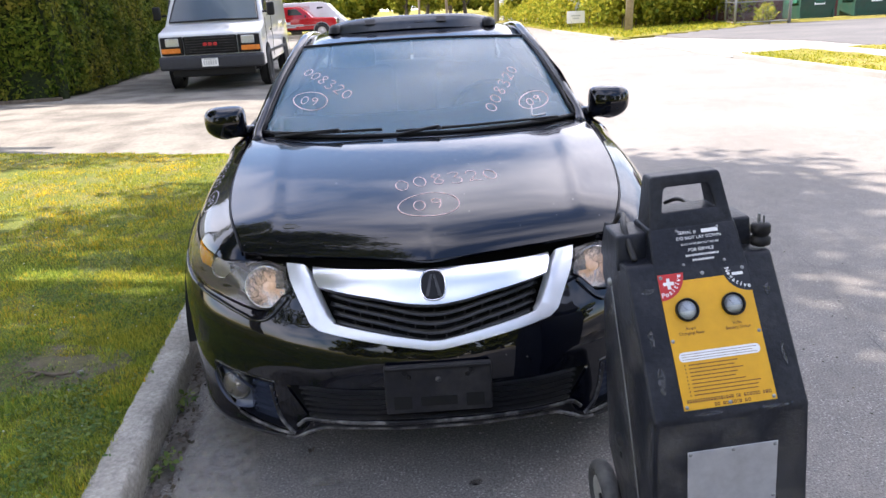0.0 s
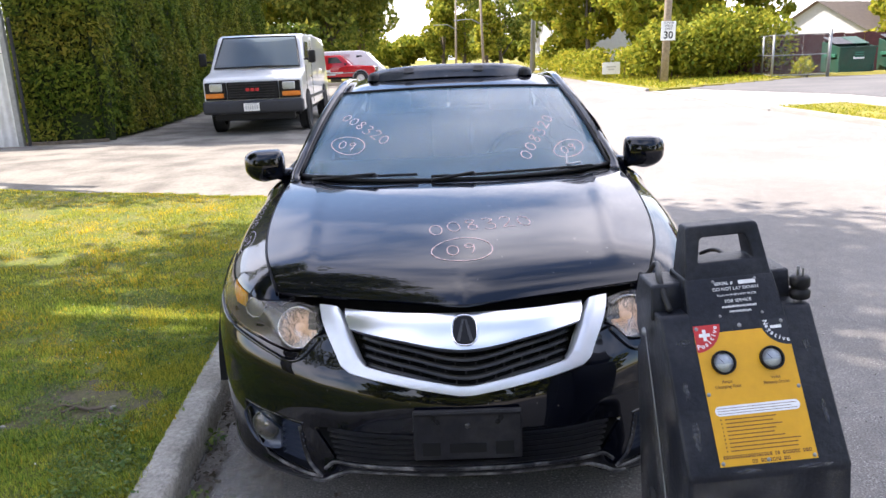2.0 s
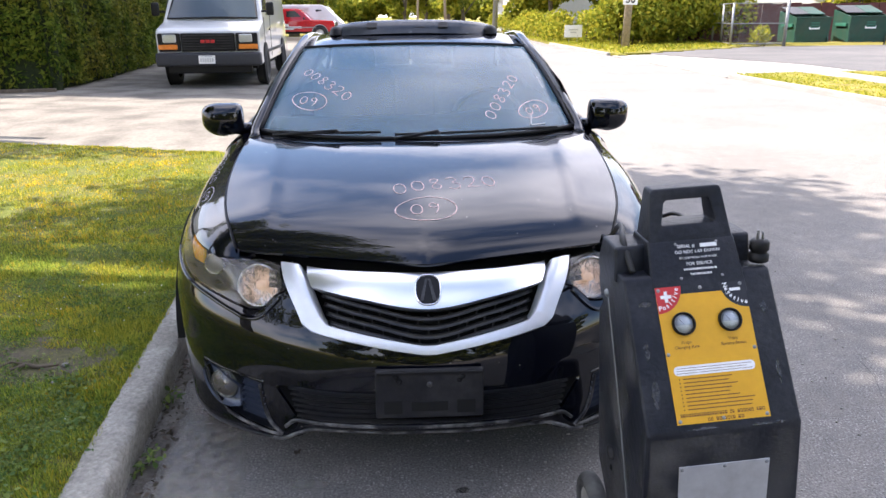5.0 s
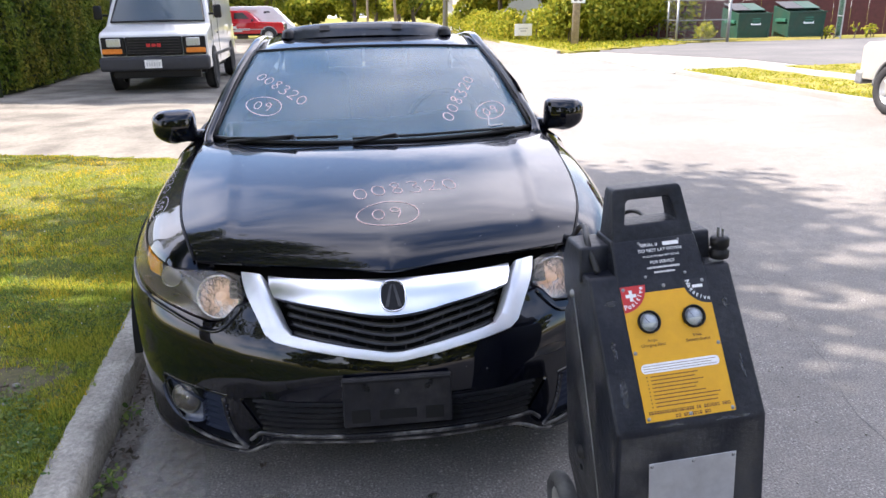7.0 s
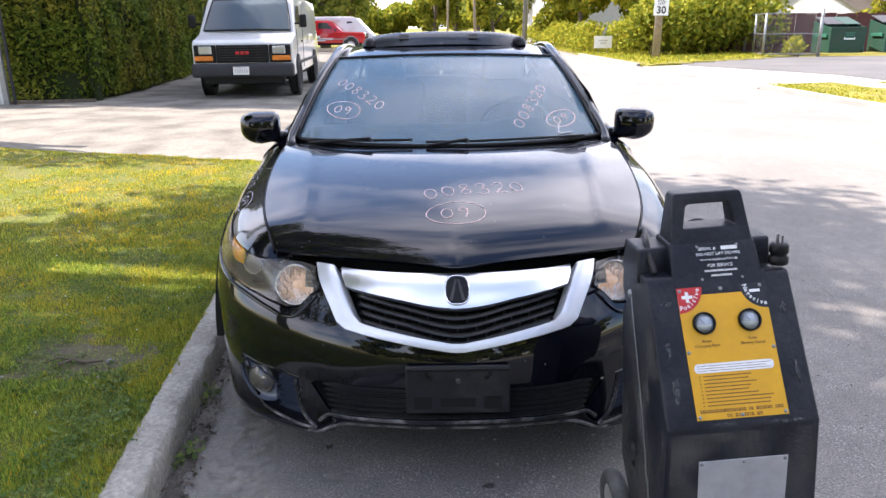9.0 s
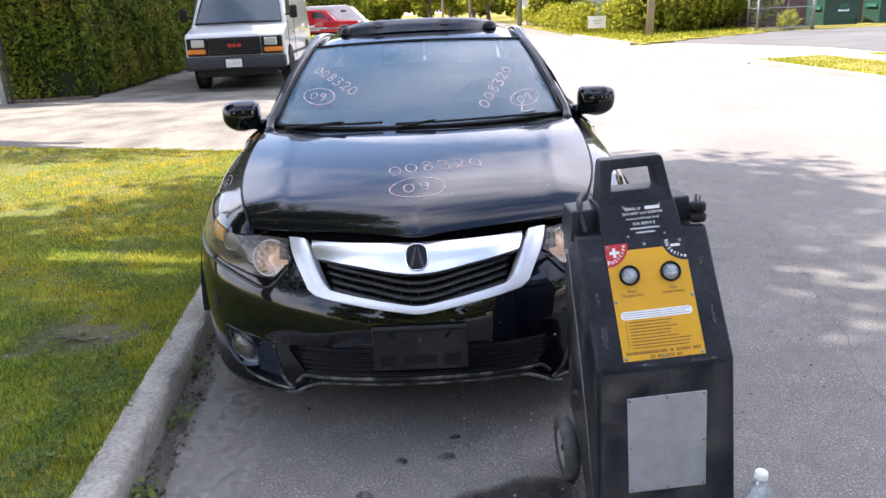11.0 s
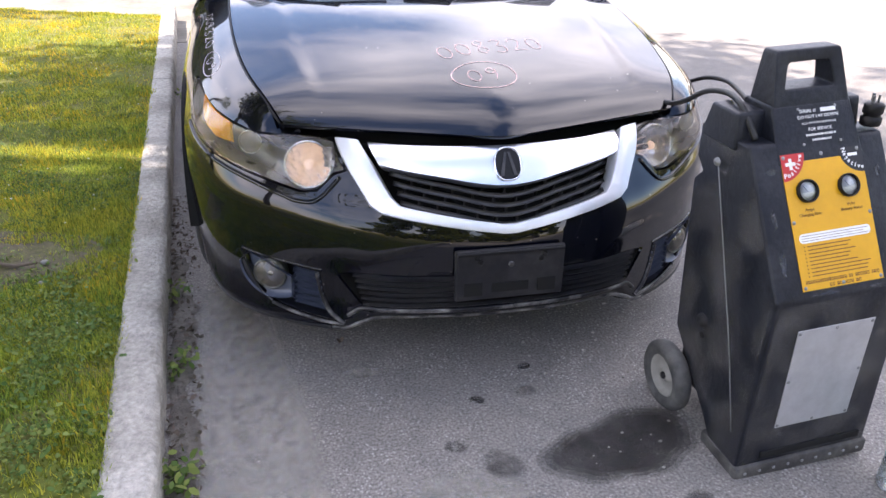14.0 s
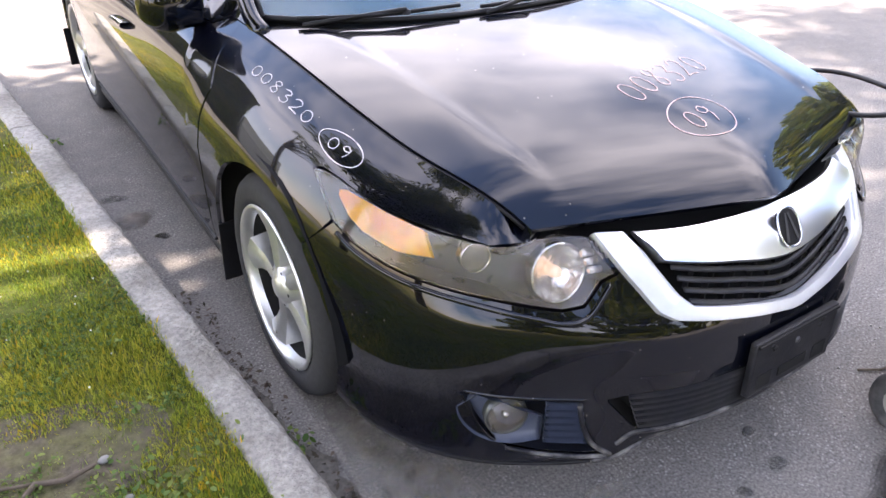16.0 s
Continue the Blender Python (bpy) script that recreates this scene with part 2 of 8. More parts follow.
FOG_BACK = mat("blue_black_plastic", (0.010, 0.012, 0.018), 0.4, var=0.2, scale=30)
# weak warm emission added to brighten the headlamp bulb
BULB = mat("faint_glow_bulb", (0.9, 0.8, 0.7), 0.4)
BULB.node_tree.nodes["Principled BSDF"].inputs["Emission Color"].default_value = (1.0, 0.62, 0.34, 1)
BULB.node_tree.nodes["Principled BSDF"].inputs["Emission Strength"].default_value = 0.12
BRACKET = mat("dull_black_plastic", (0.013, 0.013, 0.016), 0.5, var=0.35, scale=30, bump=0.15, tint=(0.046, 0.044, 0.043), tint_scale=12, tint_amt=0.5, spec=0.3)
CHROME = mat("chrome", (0.80, 0.81, 0.84), 0.10, 1.0, var=0.03, scale=40)
ALLOY = mat("alloy_wheel", (0.55, 0.55, 0.54), 0.32, 0.85, var=0.1, scale=25)
RUBBER = mat("tyre_rubber", (0.020, 0.020, 0.021), 0.75, var=0.3, scale=50, bump=0.3)
TRIM = mat("black_trim", (0.007, 0.007, 0.008), 0.45, var=0.25, scale=60, bump=0.1, spec=0.3)
TRIM_DUSTY = mat("dusty_black_plastic", (0.016, 0.016, 0.018), 0.45, var=0.35, scale=30, bump=0.15, tint=(0.08, 0.075, 0.068), tint_scale=9, tint_amt=0.5, spec=0.3)
# near-black that paints deep shade into hollows, gaps and undersides
VOID = mat("recess_shade_black", (0.004, 0.004, 0.004), 0.9, var=0.2, scale=20)
LAMP_IN = mat("lamp_housing", (0.10, 0.105, 0.10), 0.3, 0.6, var=0.1, scale=20)
LAMP_REFL = mat("lamp_reflector", (0.84, 0.81, 0.76), 0.22, 1.0, var=0.12, scale=40, bump=0.3, bump_scale=70)
AMBER = mat("amber_plastic", (0.95, 0.33, 0.010), 0.25, var=0.2, scale=18, tint=(1.0, 0.60, 0.05), tint_scale=11, tint_amt=0.9)
LAMP_GLASS = glass("hazy_lamp_lens", (0.95, 0.95, 0.94), 0.9, 0.03, (0.58, 0.50, 0.43, 0.12))
CLEAR = glass("clear_glass", (0.95, 0.97, 0.96))
# the blue haze paints reflected sky into the glass
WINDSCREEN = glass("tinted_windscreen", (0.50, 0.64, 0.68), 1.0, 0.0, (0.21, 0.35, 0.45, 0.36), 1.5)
SIDE_GLASS = glass("dark_side_glass", (0.25, 0.28, 0.27))
VAN_GLASS = glass("van_glass", (0.25, 0.30, 0.32), 1.0, 0.0, (0.20, 0.26, 0.30, 0.2))
SEAT = mat("grey_leather", (0.055, 0.052, 0.05), 0.6, var=0.2, scale=40, bump=0.1)
CHALK = mat("chalk_marker", (0.62, 0.57, 0.57), 0.9, var=0.25, scale=200)
CHALK_PINK = mat("pink_chalk_marker", (0.80, 0.56, 0.52), 0.9, var=0.15, scale=200)
POLY = mat("scuffed_black_polyethylene", (0.010, 0.0115, 0.017), 0.40, var=0.35, scale=60, bump=0.25, tint=(0.042, 0.044, 0.050), tint_scale=7, tint_amt=0.45, spec=0.3)
YELLOW = mat("yellow_label", (0.66, 0.345, 0.008), 0.42, var=0.06, scale=30, bump=0.04)
RED_LABEL = mat("red_label", (0.50, 0.03, 0.03), 0.42, var=0.06, scale=30)
BLACK_LABEL = mat("black_label", (0.012, 0.013, 0.018), 0.4, var=0.2, scale=30)
WHITE_INK = mat("white_ink", (0.78, 0.78, 0.77), 0.5, var=0.08, scale=60)
BROWN_INK = mat("brown_ink", (0.16, 0.065, 0.012), 0.5, var=0.1, scale=60)
STEEL = mat("scratched_steel_sheet", (0.52, 0.53, 0.55), 0.42, 0.7, var=0.14, scale=18, bump=0.05, tint=(0.62, 0.62, 0.62), tint_scale=6, tint_amt=0.5)
GALV = mat("galvanised_steel", (0.27, 0.275, 0.275), 0.5, 0.7, var=0.2, scale=14)
GREY_WHEEL = mat("grey_rubber_tyre", (0.055, 0.055, 0.054), 0.8, var=0.3, scale=30, bump=0.2, tint=(0.15, 0.148, 0.14), tint_scale=11, tint_amt=0.7)
CREAM_PLASTIC = mat("pale_grey_hub", (0.27, 0.26, 0.235), 0.6, var=0.2, scale=20)
CABLE = mat("black_cable", (0.015, 0.015, 0.015), 0.55, var=0.2, scale=60)
SIGN_WHITE = mat("sign_white", (0.80, 0.80, 0.78), 0.45, var=0.05, scale=8)
SIGN_BLACK = mat("sign_black", (0.015, 0.015, 0.015), 0.5, var=0.1, scale=8)
DUMP_GREEN = mat("dumpster_green", (0.012, 0.055, 0.036), 0.55, var=0.2, scale=6, bump=0.1, tint=(0.06, 0.05, 0.03), tint_scale=2, tint_amt=0.3)
DUMP_MINT = mat("dumpster_light_green", (0.025, 0.12, 0.075), 0.55, var=0.15, scale=6)
MAROON = mat("maroon_fence", (0.085, 0.025, 0.025), 0.8, var=0.25, scale=5, bump=0.2)
SIDING = mat("white_siding", (0.42, 0.42, 0.41), 0.7, var=0.08, scale=4, bump=0.1)
SHINGLE = mat("tan_shingles", (0.20, 0.165, 0.135), 0.9, var=0.2, scale=5, bump=0.3)
WIN_DARK = mat("dark_window", (0.03, 0.035, 0.04), 0.15, var=0.2, scale=3)
CORRUGATED = mat("galvanised_sheet", (0.58, 0.59, 0.60), 0.45, 0.4, var=0.15, scale=5)
PET = glass("clear_plastic", (0.93, 0.95, 0.96), 1.0, 0.05, (0.75, 0.78, 0.80, 0.20))
WATER = glass("still_water", (0.93, 0.96, 0.97), 1.0, 0.0, None, 1.33)
CAP_WHITE = mat("white_cap", (0.82, 0.82, 0.80), 0.4, var=0.05, scale=90)
LABEL_GREEN = mat("green_blue_label", (0.025, 0.14, 0.13), 0.4, var=0.5, scale=60, tint=(0.62, 0.70, 0.68), tint_scale=38, tint_amt=0.7)
AMBER_LENS = mat("orange_lens", (0.65, 0.20, 0.03), 0.25, var=0.1, scale=20)
GREY_BUMPER = mat("dark_grey_bumper", (0.026, 0.027, 0.032), 0.6, var=0.2, scale=12, bump=0.1)


def film(name, color, lo, hi, scale):
    """A thin uneven stain that lets the ground show through."""
    m = mat(name, color, 0.7, var=0.3, scale=20)
    n, l = m.node_tree.nodes, m.node_tree.links
    t, r, tr, mx = n.new("ShaderNodeTexNoise"), n.new("ShaderNodeMapRange"), n.new("ShaderNodeBsdfTransparent"), n.new("ShaderNodeMixShader")
    t.inputs["Scale"].default_value, t.inputs["Detail"].default_value = scale, 8.0
    r.inputs["From Min"].default_value, r.inputs["From Max"].default_value = 0.3, 0.7
    r.inputs["To Min"].default_value, r.inputs["To Max"].default_value = lo, hi
    l.new(n["Texture Coordinate"].outputs["Object"], t.inputs["Vector"])
    l.new(t.outputs["Fac"], r.inputs["Value"])
    l.new(r.outputs["Result"], mx.inputs[0])
    l.new(tr.outputs[0], mx.inputs[1])
    l.new(n["Principled BSDF"].outputs[0], mx.inputs[2])
    l.new(mx.outputs[0], n["Material Output"].inputs["Surface"])
    return m


DUST = film("grey_dust", (0.15, 0.143, 0.135), -0.12, 0.46, 9)
FOOT = mat("dusty_foot_plastic", (0.045, 0.043, 0.042), 0.7, var=0.4, scale=40, bump=0.3, tint=(0.12, 0.115, 0.105), tint_scale=14, tint_amt=0.7)
SCUFF = film("rubbed_scuff", (0.10, 0.105, 0.112), 0.0, 0.45, 120)


# ---- shape helpers ----
def obj(name, verts, faces, material, parent=None, label="", smooth=True):
    me = bpy.data.meshes.new(name)
    me.from_pydata([tuple(v) for v in verts], [], faces)
    me.validate()
    me.materials.append(material)
    if smooth:
        me.polygons.foreach_set("use_smooth", [True] * len(me.polygons))
    ob = new(name, me)
    ob.parent = parent
    if label:
        ob["label"] = label
    return ob


def part(name, bm, material, parent, label="", smooth=False):
    """Links a bmesh as one mesh object under a thing or a part."""
    me = bpy.data.meshes.new(name)
    bm.to_mesh(me)
    bm.free()
    me.materials.append(material)
    if smooth:
        me.polygons.foreach_set("use_smooth", [True] * len(me.polygons))
    ob = new(name, me)
    ob.parent = parent
    if label:
        ob["label"] = label
    return ob


def soft(ob, angle=35):
    """Smooth shading broken at hard edges."""
    ob.data.set_sharp_from_angle(angle=radians(angle))
    return ob


def thing(name, m, label, category, group="", kind=""):
    ob = new(name)
    ob.empty_display_size = 0.1
    ob.matrix_basis = m
    return tagged(ob, label, category, group, kind)


def box(sx, sy, sz, m=Matrix(), bevel=0.0, seg=2):
    """A bevelled box on its base centre."""
    bm = bmesh.new()
    bmesh.ops.create_cube(bm, size=1.0, matrix=Matrix.Translation((0, 0, sz / 2)) @ Matrix.Diagonal((sx, sy, sz, 1)))
    if bevel:
        bmesh.ops.bevel(bm, geom=list(bm.edges), offset=bevel, segments=seg, affect="EDGES", profile=0.5)
    bmesh.ops.transform(bm, matrix=m, verts=bm.verts)
    return bm


def lathe(profile, seg=24, m=Matrix()):
    """A turned shape round z from (radius, z) pairs."""
    bm = bmesh.new()
    rings = []
    for r, z in profile:
        if r < 1e-6:
            rings.append([bm.verts.new((0, 0, z))])
        else:
            rings.append([bm.verts.new((r * math.cos(2 * math.pi * k / seg), r * math.sin(2 * math.pi * k / seg), z)) for k in range(seg)])
    for a, b in zip(rings, rings[1:]):
        for k in range(seg):
            j = (k + 1) % seg
            if len(a) == 1 and len(b) == 1:
                continue
            if len(a) == 1:
                bm.faces.new((a[0], b[k], b[j]))
            elif len(b) == 1:
                bm.faces.new((a[k], a[j], b[0]))
            else:
                bm.faces.new((a[k], a[j], b[j], b[k]))
    bmesh.ops.recalc_face_normals(bm, faces=bm.faces)
    bmesh.ops.transform(bm, matrix=m, verts=bm.verts)
    return bm


def tube(points, radius, seg=8, closed=False, taper=None):
    """A round bar along points."""
    pts = [Vector(p) for p in points]
    n = len(pts)
    bm = bmesh.new()
    rings, up = [], Vector((0, 0, 1))
    for i, p in enumerate(pts):
        d = (pts[(i + 1) % n] - pts[i - 1]) if closed else (pts[min(i + 1, n - 1)] - pts[max(i - 1, 0)])
        d.normalize()
        if abs(d.dot(up)) > 0.95:
            up = Vector((1, 0, 0)) if abs(d.x) < 0.9 else Vector((0, 1, 0))
        a = d.cross(up).normalized()
        b = a.cross(d)
        up = b
        r = radius * (taper[i] if taper else 1)
        rings.append([bm.verts.new(p + a * r * math.cos(2 * math.pi * k / seg) + b * r * math.sin(2 * math.pi * k / seg)) for k in range(seg)])
    pairs = list(zip(rings, rings[1:])) + ([(rings[-1], rings[0])] if closed else [])
    for a, b in pairs:
        for k in range(seg):
            j = (k + 1) % seg
            bm.faces.new((a[k], a[j], b[j], b[k]))
    if not closed:
        bm.faces.new(rings[0][::-1])
        bm.faces.new(rings[-1])
    bmesh.ops.recalc_face_normals(bm, faces=bm.faces)
    return bm


def prism(poly, depth, m=Matrix(), bevel=0.0, seg=2):
    """A polygon in x, z pushed along +y by depth."""
    bm = bmesh.new()
    a = [bm.verts.new((x, 0, z)) for x, z in poly]
    b = [bm.verts.new((x, depth, z)) for x, z in poly]
    bm.faces.new(a)
    bm.faces.new(b[::-1])
    for i in range(len(poly)):
        j = (i + 1) % len(poly)
        bm.faces.new((a[i], b[i], b[j], a[j]))
    bmesh.ops.recalc_face_normals(bm, faces=bm.faces)
    if bevel:
        bmesh.ops.bevel(bm, geom=list(bm.edges), offset=bevel, segments=seg, affect="EDGES", profile=0.5)
    bmesh.ops.transform(bm, matrix=m, verts=bm.verts)
    return bm


def spline(pts, n):
    """n points along a smooth curve through pts."""
    p = np.array(pts, float)
    p = np.vstack([2 * p[0] - p[1], p, 2 * p[-1] - p[-2]])
    out = []
    for t in np.linspace(0, len(pts) - 1 - 1e-9, n):
        i = int(t)
        u = t - i
        a, b, c, d = p[i], p[i + 1], p[i + 2], p[i + 3]
        out.append(0.5 * ((2 * b) + (c - a) * u + (2 * a - 5 * b + 4 * c - d) * u * u + (3 * b - a - 3 * c + d) * u ** 3))
    return np.array(out)


def smoothly(xs, ys, x):
    """Smooth interpolation of the table (xs, ys) at x."""
    xs = list(xs)
    if x <= xs[0]:
        return ys[0]
    if x >= xs[-1]:
        return ys[-1]
    i = max(k for k in range(len(xs) - 1) if xs[k] <= x)
    slope = [(ys[min(k + 1, len(xs) - 1)] - ys[max(k - 1, 0)]) / (xs[min(k + 1, len(xs) - 1)] - xs[max(k - 1, 0)]) for k in (i, i + 1)]
    h = xs[i + 1] - xs[i]
    u = (x - xs[i]) / h
    return (2 * u ** 3 - 3 * u ** 2 + 1) * ys[i] + (u ** 3 - 2 * u ** 2 + u) * h * slope[0] + (3 * u ** 2 - 2 * u ** 3) * ys[i + 1] + (u ** 3 - u ** 2) * h * slope[1]


def words(text, size, m, material, parent, name="lettering", depth=0.0006, align="CENTER", stretch=1.0, bold=0.0):
    """Flat lettering in the built-in font, as a mesh."""
    cu = bpy.data.curves.new(name, "FONT")
    cu.body, cu.size, cu.align_x, cu.align_y, cu.extrude, cu.offset = text, size, align, "CENTER", depth, bold
    cu.resolution_u = 3
    tmp = bpy.data.objects.new("tmp", cu)
    scene.collection.objects.link(tmp)
    bpy.context.view_layer.update()
    me = bpy.data.meshes.new_from_object(tmp.evaluated_get(bpy.context.evaluated_depsgraph_get()))
    bpy.data.objects.remove(tmp)
    me.name = name
    me.materials.clear()
    me.materials.append(material)
    me.transform(m @ Matrix.Diagonal((stretch, 1, 1, 1)))
    ob = new(name, me)
    ob.parent = parent
    return ob


DIGITS = {
    "0": [[(0.5 + 0.36 * math.sin(a), 0.5 + 0.46 * math.cos(a)) for a in [k * math.pi / 8 for k in range(17)]]],
    "2": [[(0.15, 0.8), (0.35, 0.98), (0.7, 0.95), (0.8, 0.72), (0.5, 0.35), (0.15, 0.08), (0.4, 0.1), (0.9, 0.05)]],
    "3": [[(0.15, 0.9), (0.5, 1.0), (0.78, 0.8), (0.45, 0.55), (0.8, 0.4), (0.75, 0.1), (0.4, 0.0), (0.12, 0.12)]],
    "8": [[(0.78, 0.85), (0.5, 1.0), (0.22, 0.8), (0.45, 0.55), (0.8, 0.3), (0.55, 0.02), (0.2, 0.2), (0.45, 0.52), (0.75, 0.78), (0.7, 0.92)]],
    "9": [[(0.8, 0.75), (0.5, 1.0), (0.2, 0.78), (0.4, 0.55), (0.75, 0.65), (0.8, 0.9), (0.75, 0.4), (0.55, 0.0)]],
}


def chalk_lines(text, ring):
    """Strokes of a hand-written text in a unit box; ring: an oval round it."""
    out, x = [], 0.0
    rng = random.Random(7)
    for ch in text:
        for s in DIGITS[ch]:
            dy, k = rng.uniform(-0.06, 0.06), rng.uniform(0.9, 1.1)
            out.append([tuple(v) for v in spline([(x + px * 0.9, py * k + dy) for px, py in s], 22)])
        x += 0.98
    w = x
    out = [[((px - w / 2), py - 0.5) for px, py in s] for s in out]
    if ring:
        out.append([((0.5 * w + 0.75) * math.cos(a), 1.05 * math.sin(a) + 0.05 * math.sin(2 * a)) for a in [k * 2 * math.pi / 40 + 1.2 for k in range(42)]])
    return out


def chalk(name, text, ring, place, height, width, material, parent):
    """Chalk strokes laid on a surface, a part for each digit: place(u, v) gives the point and the normal."""
    for q, s in enumerate(chalk_lines(text, ring)):
        verts, faces = [], []
        for i, (u, v) in enumerate(s):
            a, b = s[max(i - 1, 0)], s[min(i + 1, len(s) - 1)]
            p, nrm = place(u * height, v * height)
            q0, _ = place(a[0] * height, a[1] * height)
            q1, _ = place(b[0] * height, b[1] * height)
            side = (q1 - q0).cross(nrm)
            wd = width * (1.0 + 0.3 * noise.noise((i * 0.45, q * 3.0, 1.0)))
            side = side.normalized() * wd if side.length > 1e-9 else Vector((wd, 0, 0))
            verts += [p + side + nrm * 0.0012, p - side + nrm * 0.0012]
        faces = [(2 * i, 2 * i + 1, 2 * i + 3, 2 * i + 2) for i in range(len(s) - 1)]
        obj("chalk_ring" if q >= len(text) else "chalk_digit", verts, faces, material, parent)


# ---- ground ----
def kerb_x(y):
    """The road edge of the kerb at y."""
    return -0.965 - 0.066 * y


def sheet(name, xs, ys, height, material, keep=None, parent=None):
    """A grid over xs, ys with height(x, y); keep(x, y) leaves cells out."""
    verts = [(x, y, height(x, y)) for y in ys for x in xs]
    nx = len(xs)
    faces = []
    for j in range(len(ys) - 1):
        for i in range(nx - 1):
            if keep is None or keep((xs[i] + xs[i + 1]) / 2, (ys[j] + ys[j + 1]) / 2):
                faces.append((j * nx + i, j * nx + i + 1, (j + 1) * nx + i + 1, (j + 1) * nx + i))
    # skirts under the rim
    rim = collections.Counter(frozenset(e) for q in faces for e in zip(q, q[1:] + q[:1]))
    for e in [e for e, c in rim.items() if c == 1]:
        a, b = e
        k = len(verts)
        verts += [(verts[a][0], verts[a][1], -0.25), (verts[b][0], verts[b][1], -0.25)]
        faces.append((a, b, k + 1, k))
    return soft(obj(name, verts, faces, material, parent), 50)


def flat(name, poly, z, material, parent=None):
    n = len(poly)
    verts = [(x, y, z) for x, y in poly] + [(x, y, -0.2) for x, y in poly]
    return obj(name, verts, [tuple(range(n))] + [(i, (i + 1) % n, n + (i + 1) % n, n + i) for i in range(n)], material, parent, smooth=False)


ground = sheet("ground", np.linspace(-900, 900, 10), np.linspace(-900, 900, 10), lambda x, y: -0.05, FARLAWN)
tagged(ground, "dry yellow-green grass land reaching far away", "ground", kind="structure")

road_left = [(kerb_x(y) + 0.0, y) for y in (-40, -2, 0, 2, 4, 5.7)] + [(-1.6, 9), (-1.9, 30), (-1.5, 48), (1.5, 160)]
road_right = [(12.5, 160), (8.6, 60), (7.85, 30), (7.75, 15), (7.95, 9), (8.4, 4), (8.6, -40)]
road = flat("road", road_left + road_right, 0.0, ASPHALT)
tagged(road, "worn grey asphalt road with stains and pale stones", "road", kind="structure")

def lawn_far(x):
    return 5.75 + 0.36 * (-1.4 - x)


drive = sheet("driveway", np.linspace(-30, -1.2, 60), np.linspace(4.8, 50, 40),
              lambda x, y: 0.006 + min(max((-1.5 - x) * 0.06, 0), 0.1) * min(1, max(0, (y - lawn_far(x) + 0.2) / 1.5)) + 0.012 * noise.noise((x * 0.9, y * 0.9, 0)) * min(1, max(0, -1.6 - x)), SAND,
              lambda x, y: x < -1.35 - 0.03 * (y - 5) and y > lawn_far(x) - 1.2)
tagged(drive, "pale dusty driveway beside the hedge", "driveway", kind="structure")


# kerb of cast concrete pieces
def kerb_piece(y0, y1):
    prof = [(0, -0.05), (0.004, 0.06), (0.003, 0.112), (-0.005, 0.126), (-0.014, 0.131), (-0.055, 0.134), (-0.102, 0.133), (-0.115, 0.127), (-0.120, 0.11), (-0.120, -0.05)]
    n = max(4, int((y1 - y0) / 0.018))
    verts, faces = [], []
    for i in range(n + 1):
        y = y0 + (y1 - y0) * i / n
        for k, (dx, z) in enumerate(prof):
            w = 0.003 * noise.noise((y * 3, k * 0.6, 0.5)) + 0.005 * noise.noise((y * 17, k * 2.3, 4.5)) + 0.004 * noise.noise((y * 45, k * 2.3, 9.5))
            verts.append((kerb_x(y) + dx + w, y, z + (0.5 * w if z > 0 else 0)))
    m = len(prof)
    for i in range(n):
        for k in range(m - 1):
            faces.append((i * m + k, i * m + k + 1, (i + 1) * m + k + 1, (i + 1) * m + k))
    faces += [tuple(range(m)), tuple(range(n * m, n * m + m))[::-1]]
    return verts, faces


kerb = thing("kerb", Matrix(), "rough grey concrete kerb beside the lawn", "kerb", kind="structure")
for a, b in ((-9.0, -4.5), (-4.485, -0.655), (-0.64, 3.13), (3.145, 5.75)):
    v, fc = kerb_piece(a, b)
    soft(obj("kerbstone", v, fc, CONCRETE, kerb), 50)


def lawn_z(x, y):
    d = (kerb_x(y) - 0.11) - x
    e = min(1.0, max(0.0, (lawn_far(x) - y) / 0.5))
    return 0.118 * (0.3 + 0.7 * e) + 0.02 * noise.noise((x * 0.8, y * 0.8, 3)) * min(1, d * 2) + 0.01 * noise.noise((x * 4, y * 4, 1)) * min(1, d * 3)


lawn_rows = np.linspace(-9, 12, 150)
lv, lf = [], []
LN = 80
for y in lawn_rows:
    x1 = kerb_x(y) - 0.112
    for i in range(LN):
        x = x1 - 14 * (i / (LN - 1)) ** 2
        lv.append((x, y, lawn_z(x, y)))
for j in range(len(lawn_rows) - 1):
    for i in range(LN - 1):
        c = lv[j * LN + i]
        if c[1] < lawn_far(c[0]) + 0.06 * noise.noise((c[0] * 3, 0, 7)):
            lf.append((j * LN + i, (j + 1) * LN + i, (j + 1) * LN + i + 1, j * LN + i + 1))
lawn = obj("lawn", lv, lf, SOIL)
tagged(lawn, "sunlit and shaded green lawn with bare spots", "lawn", kind="structure")


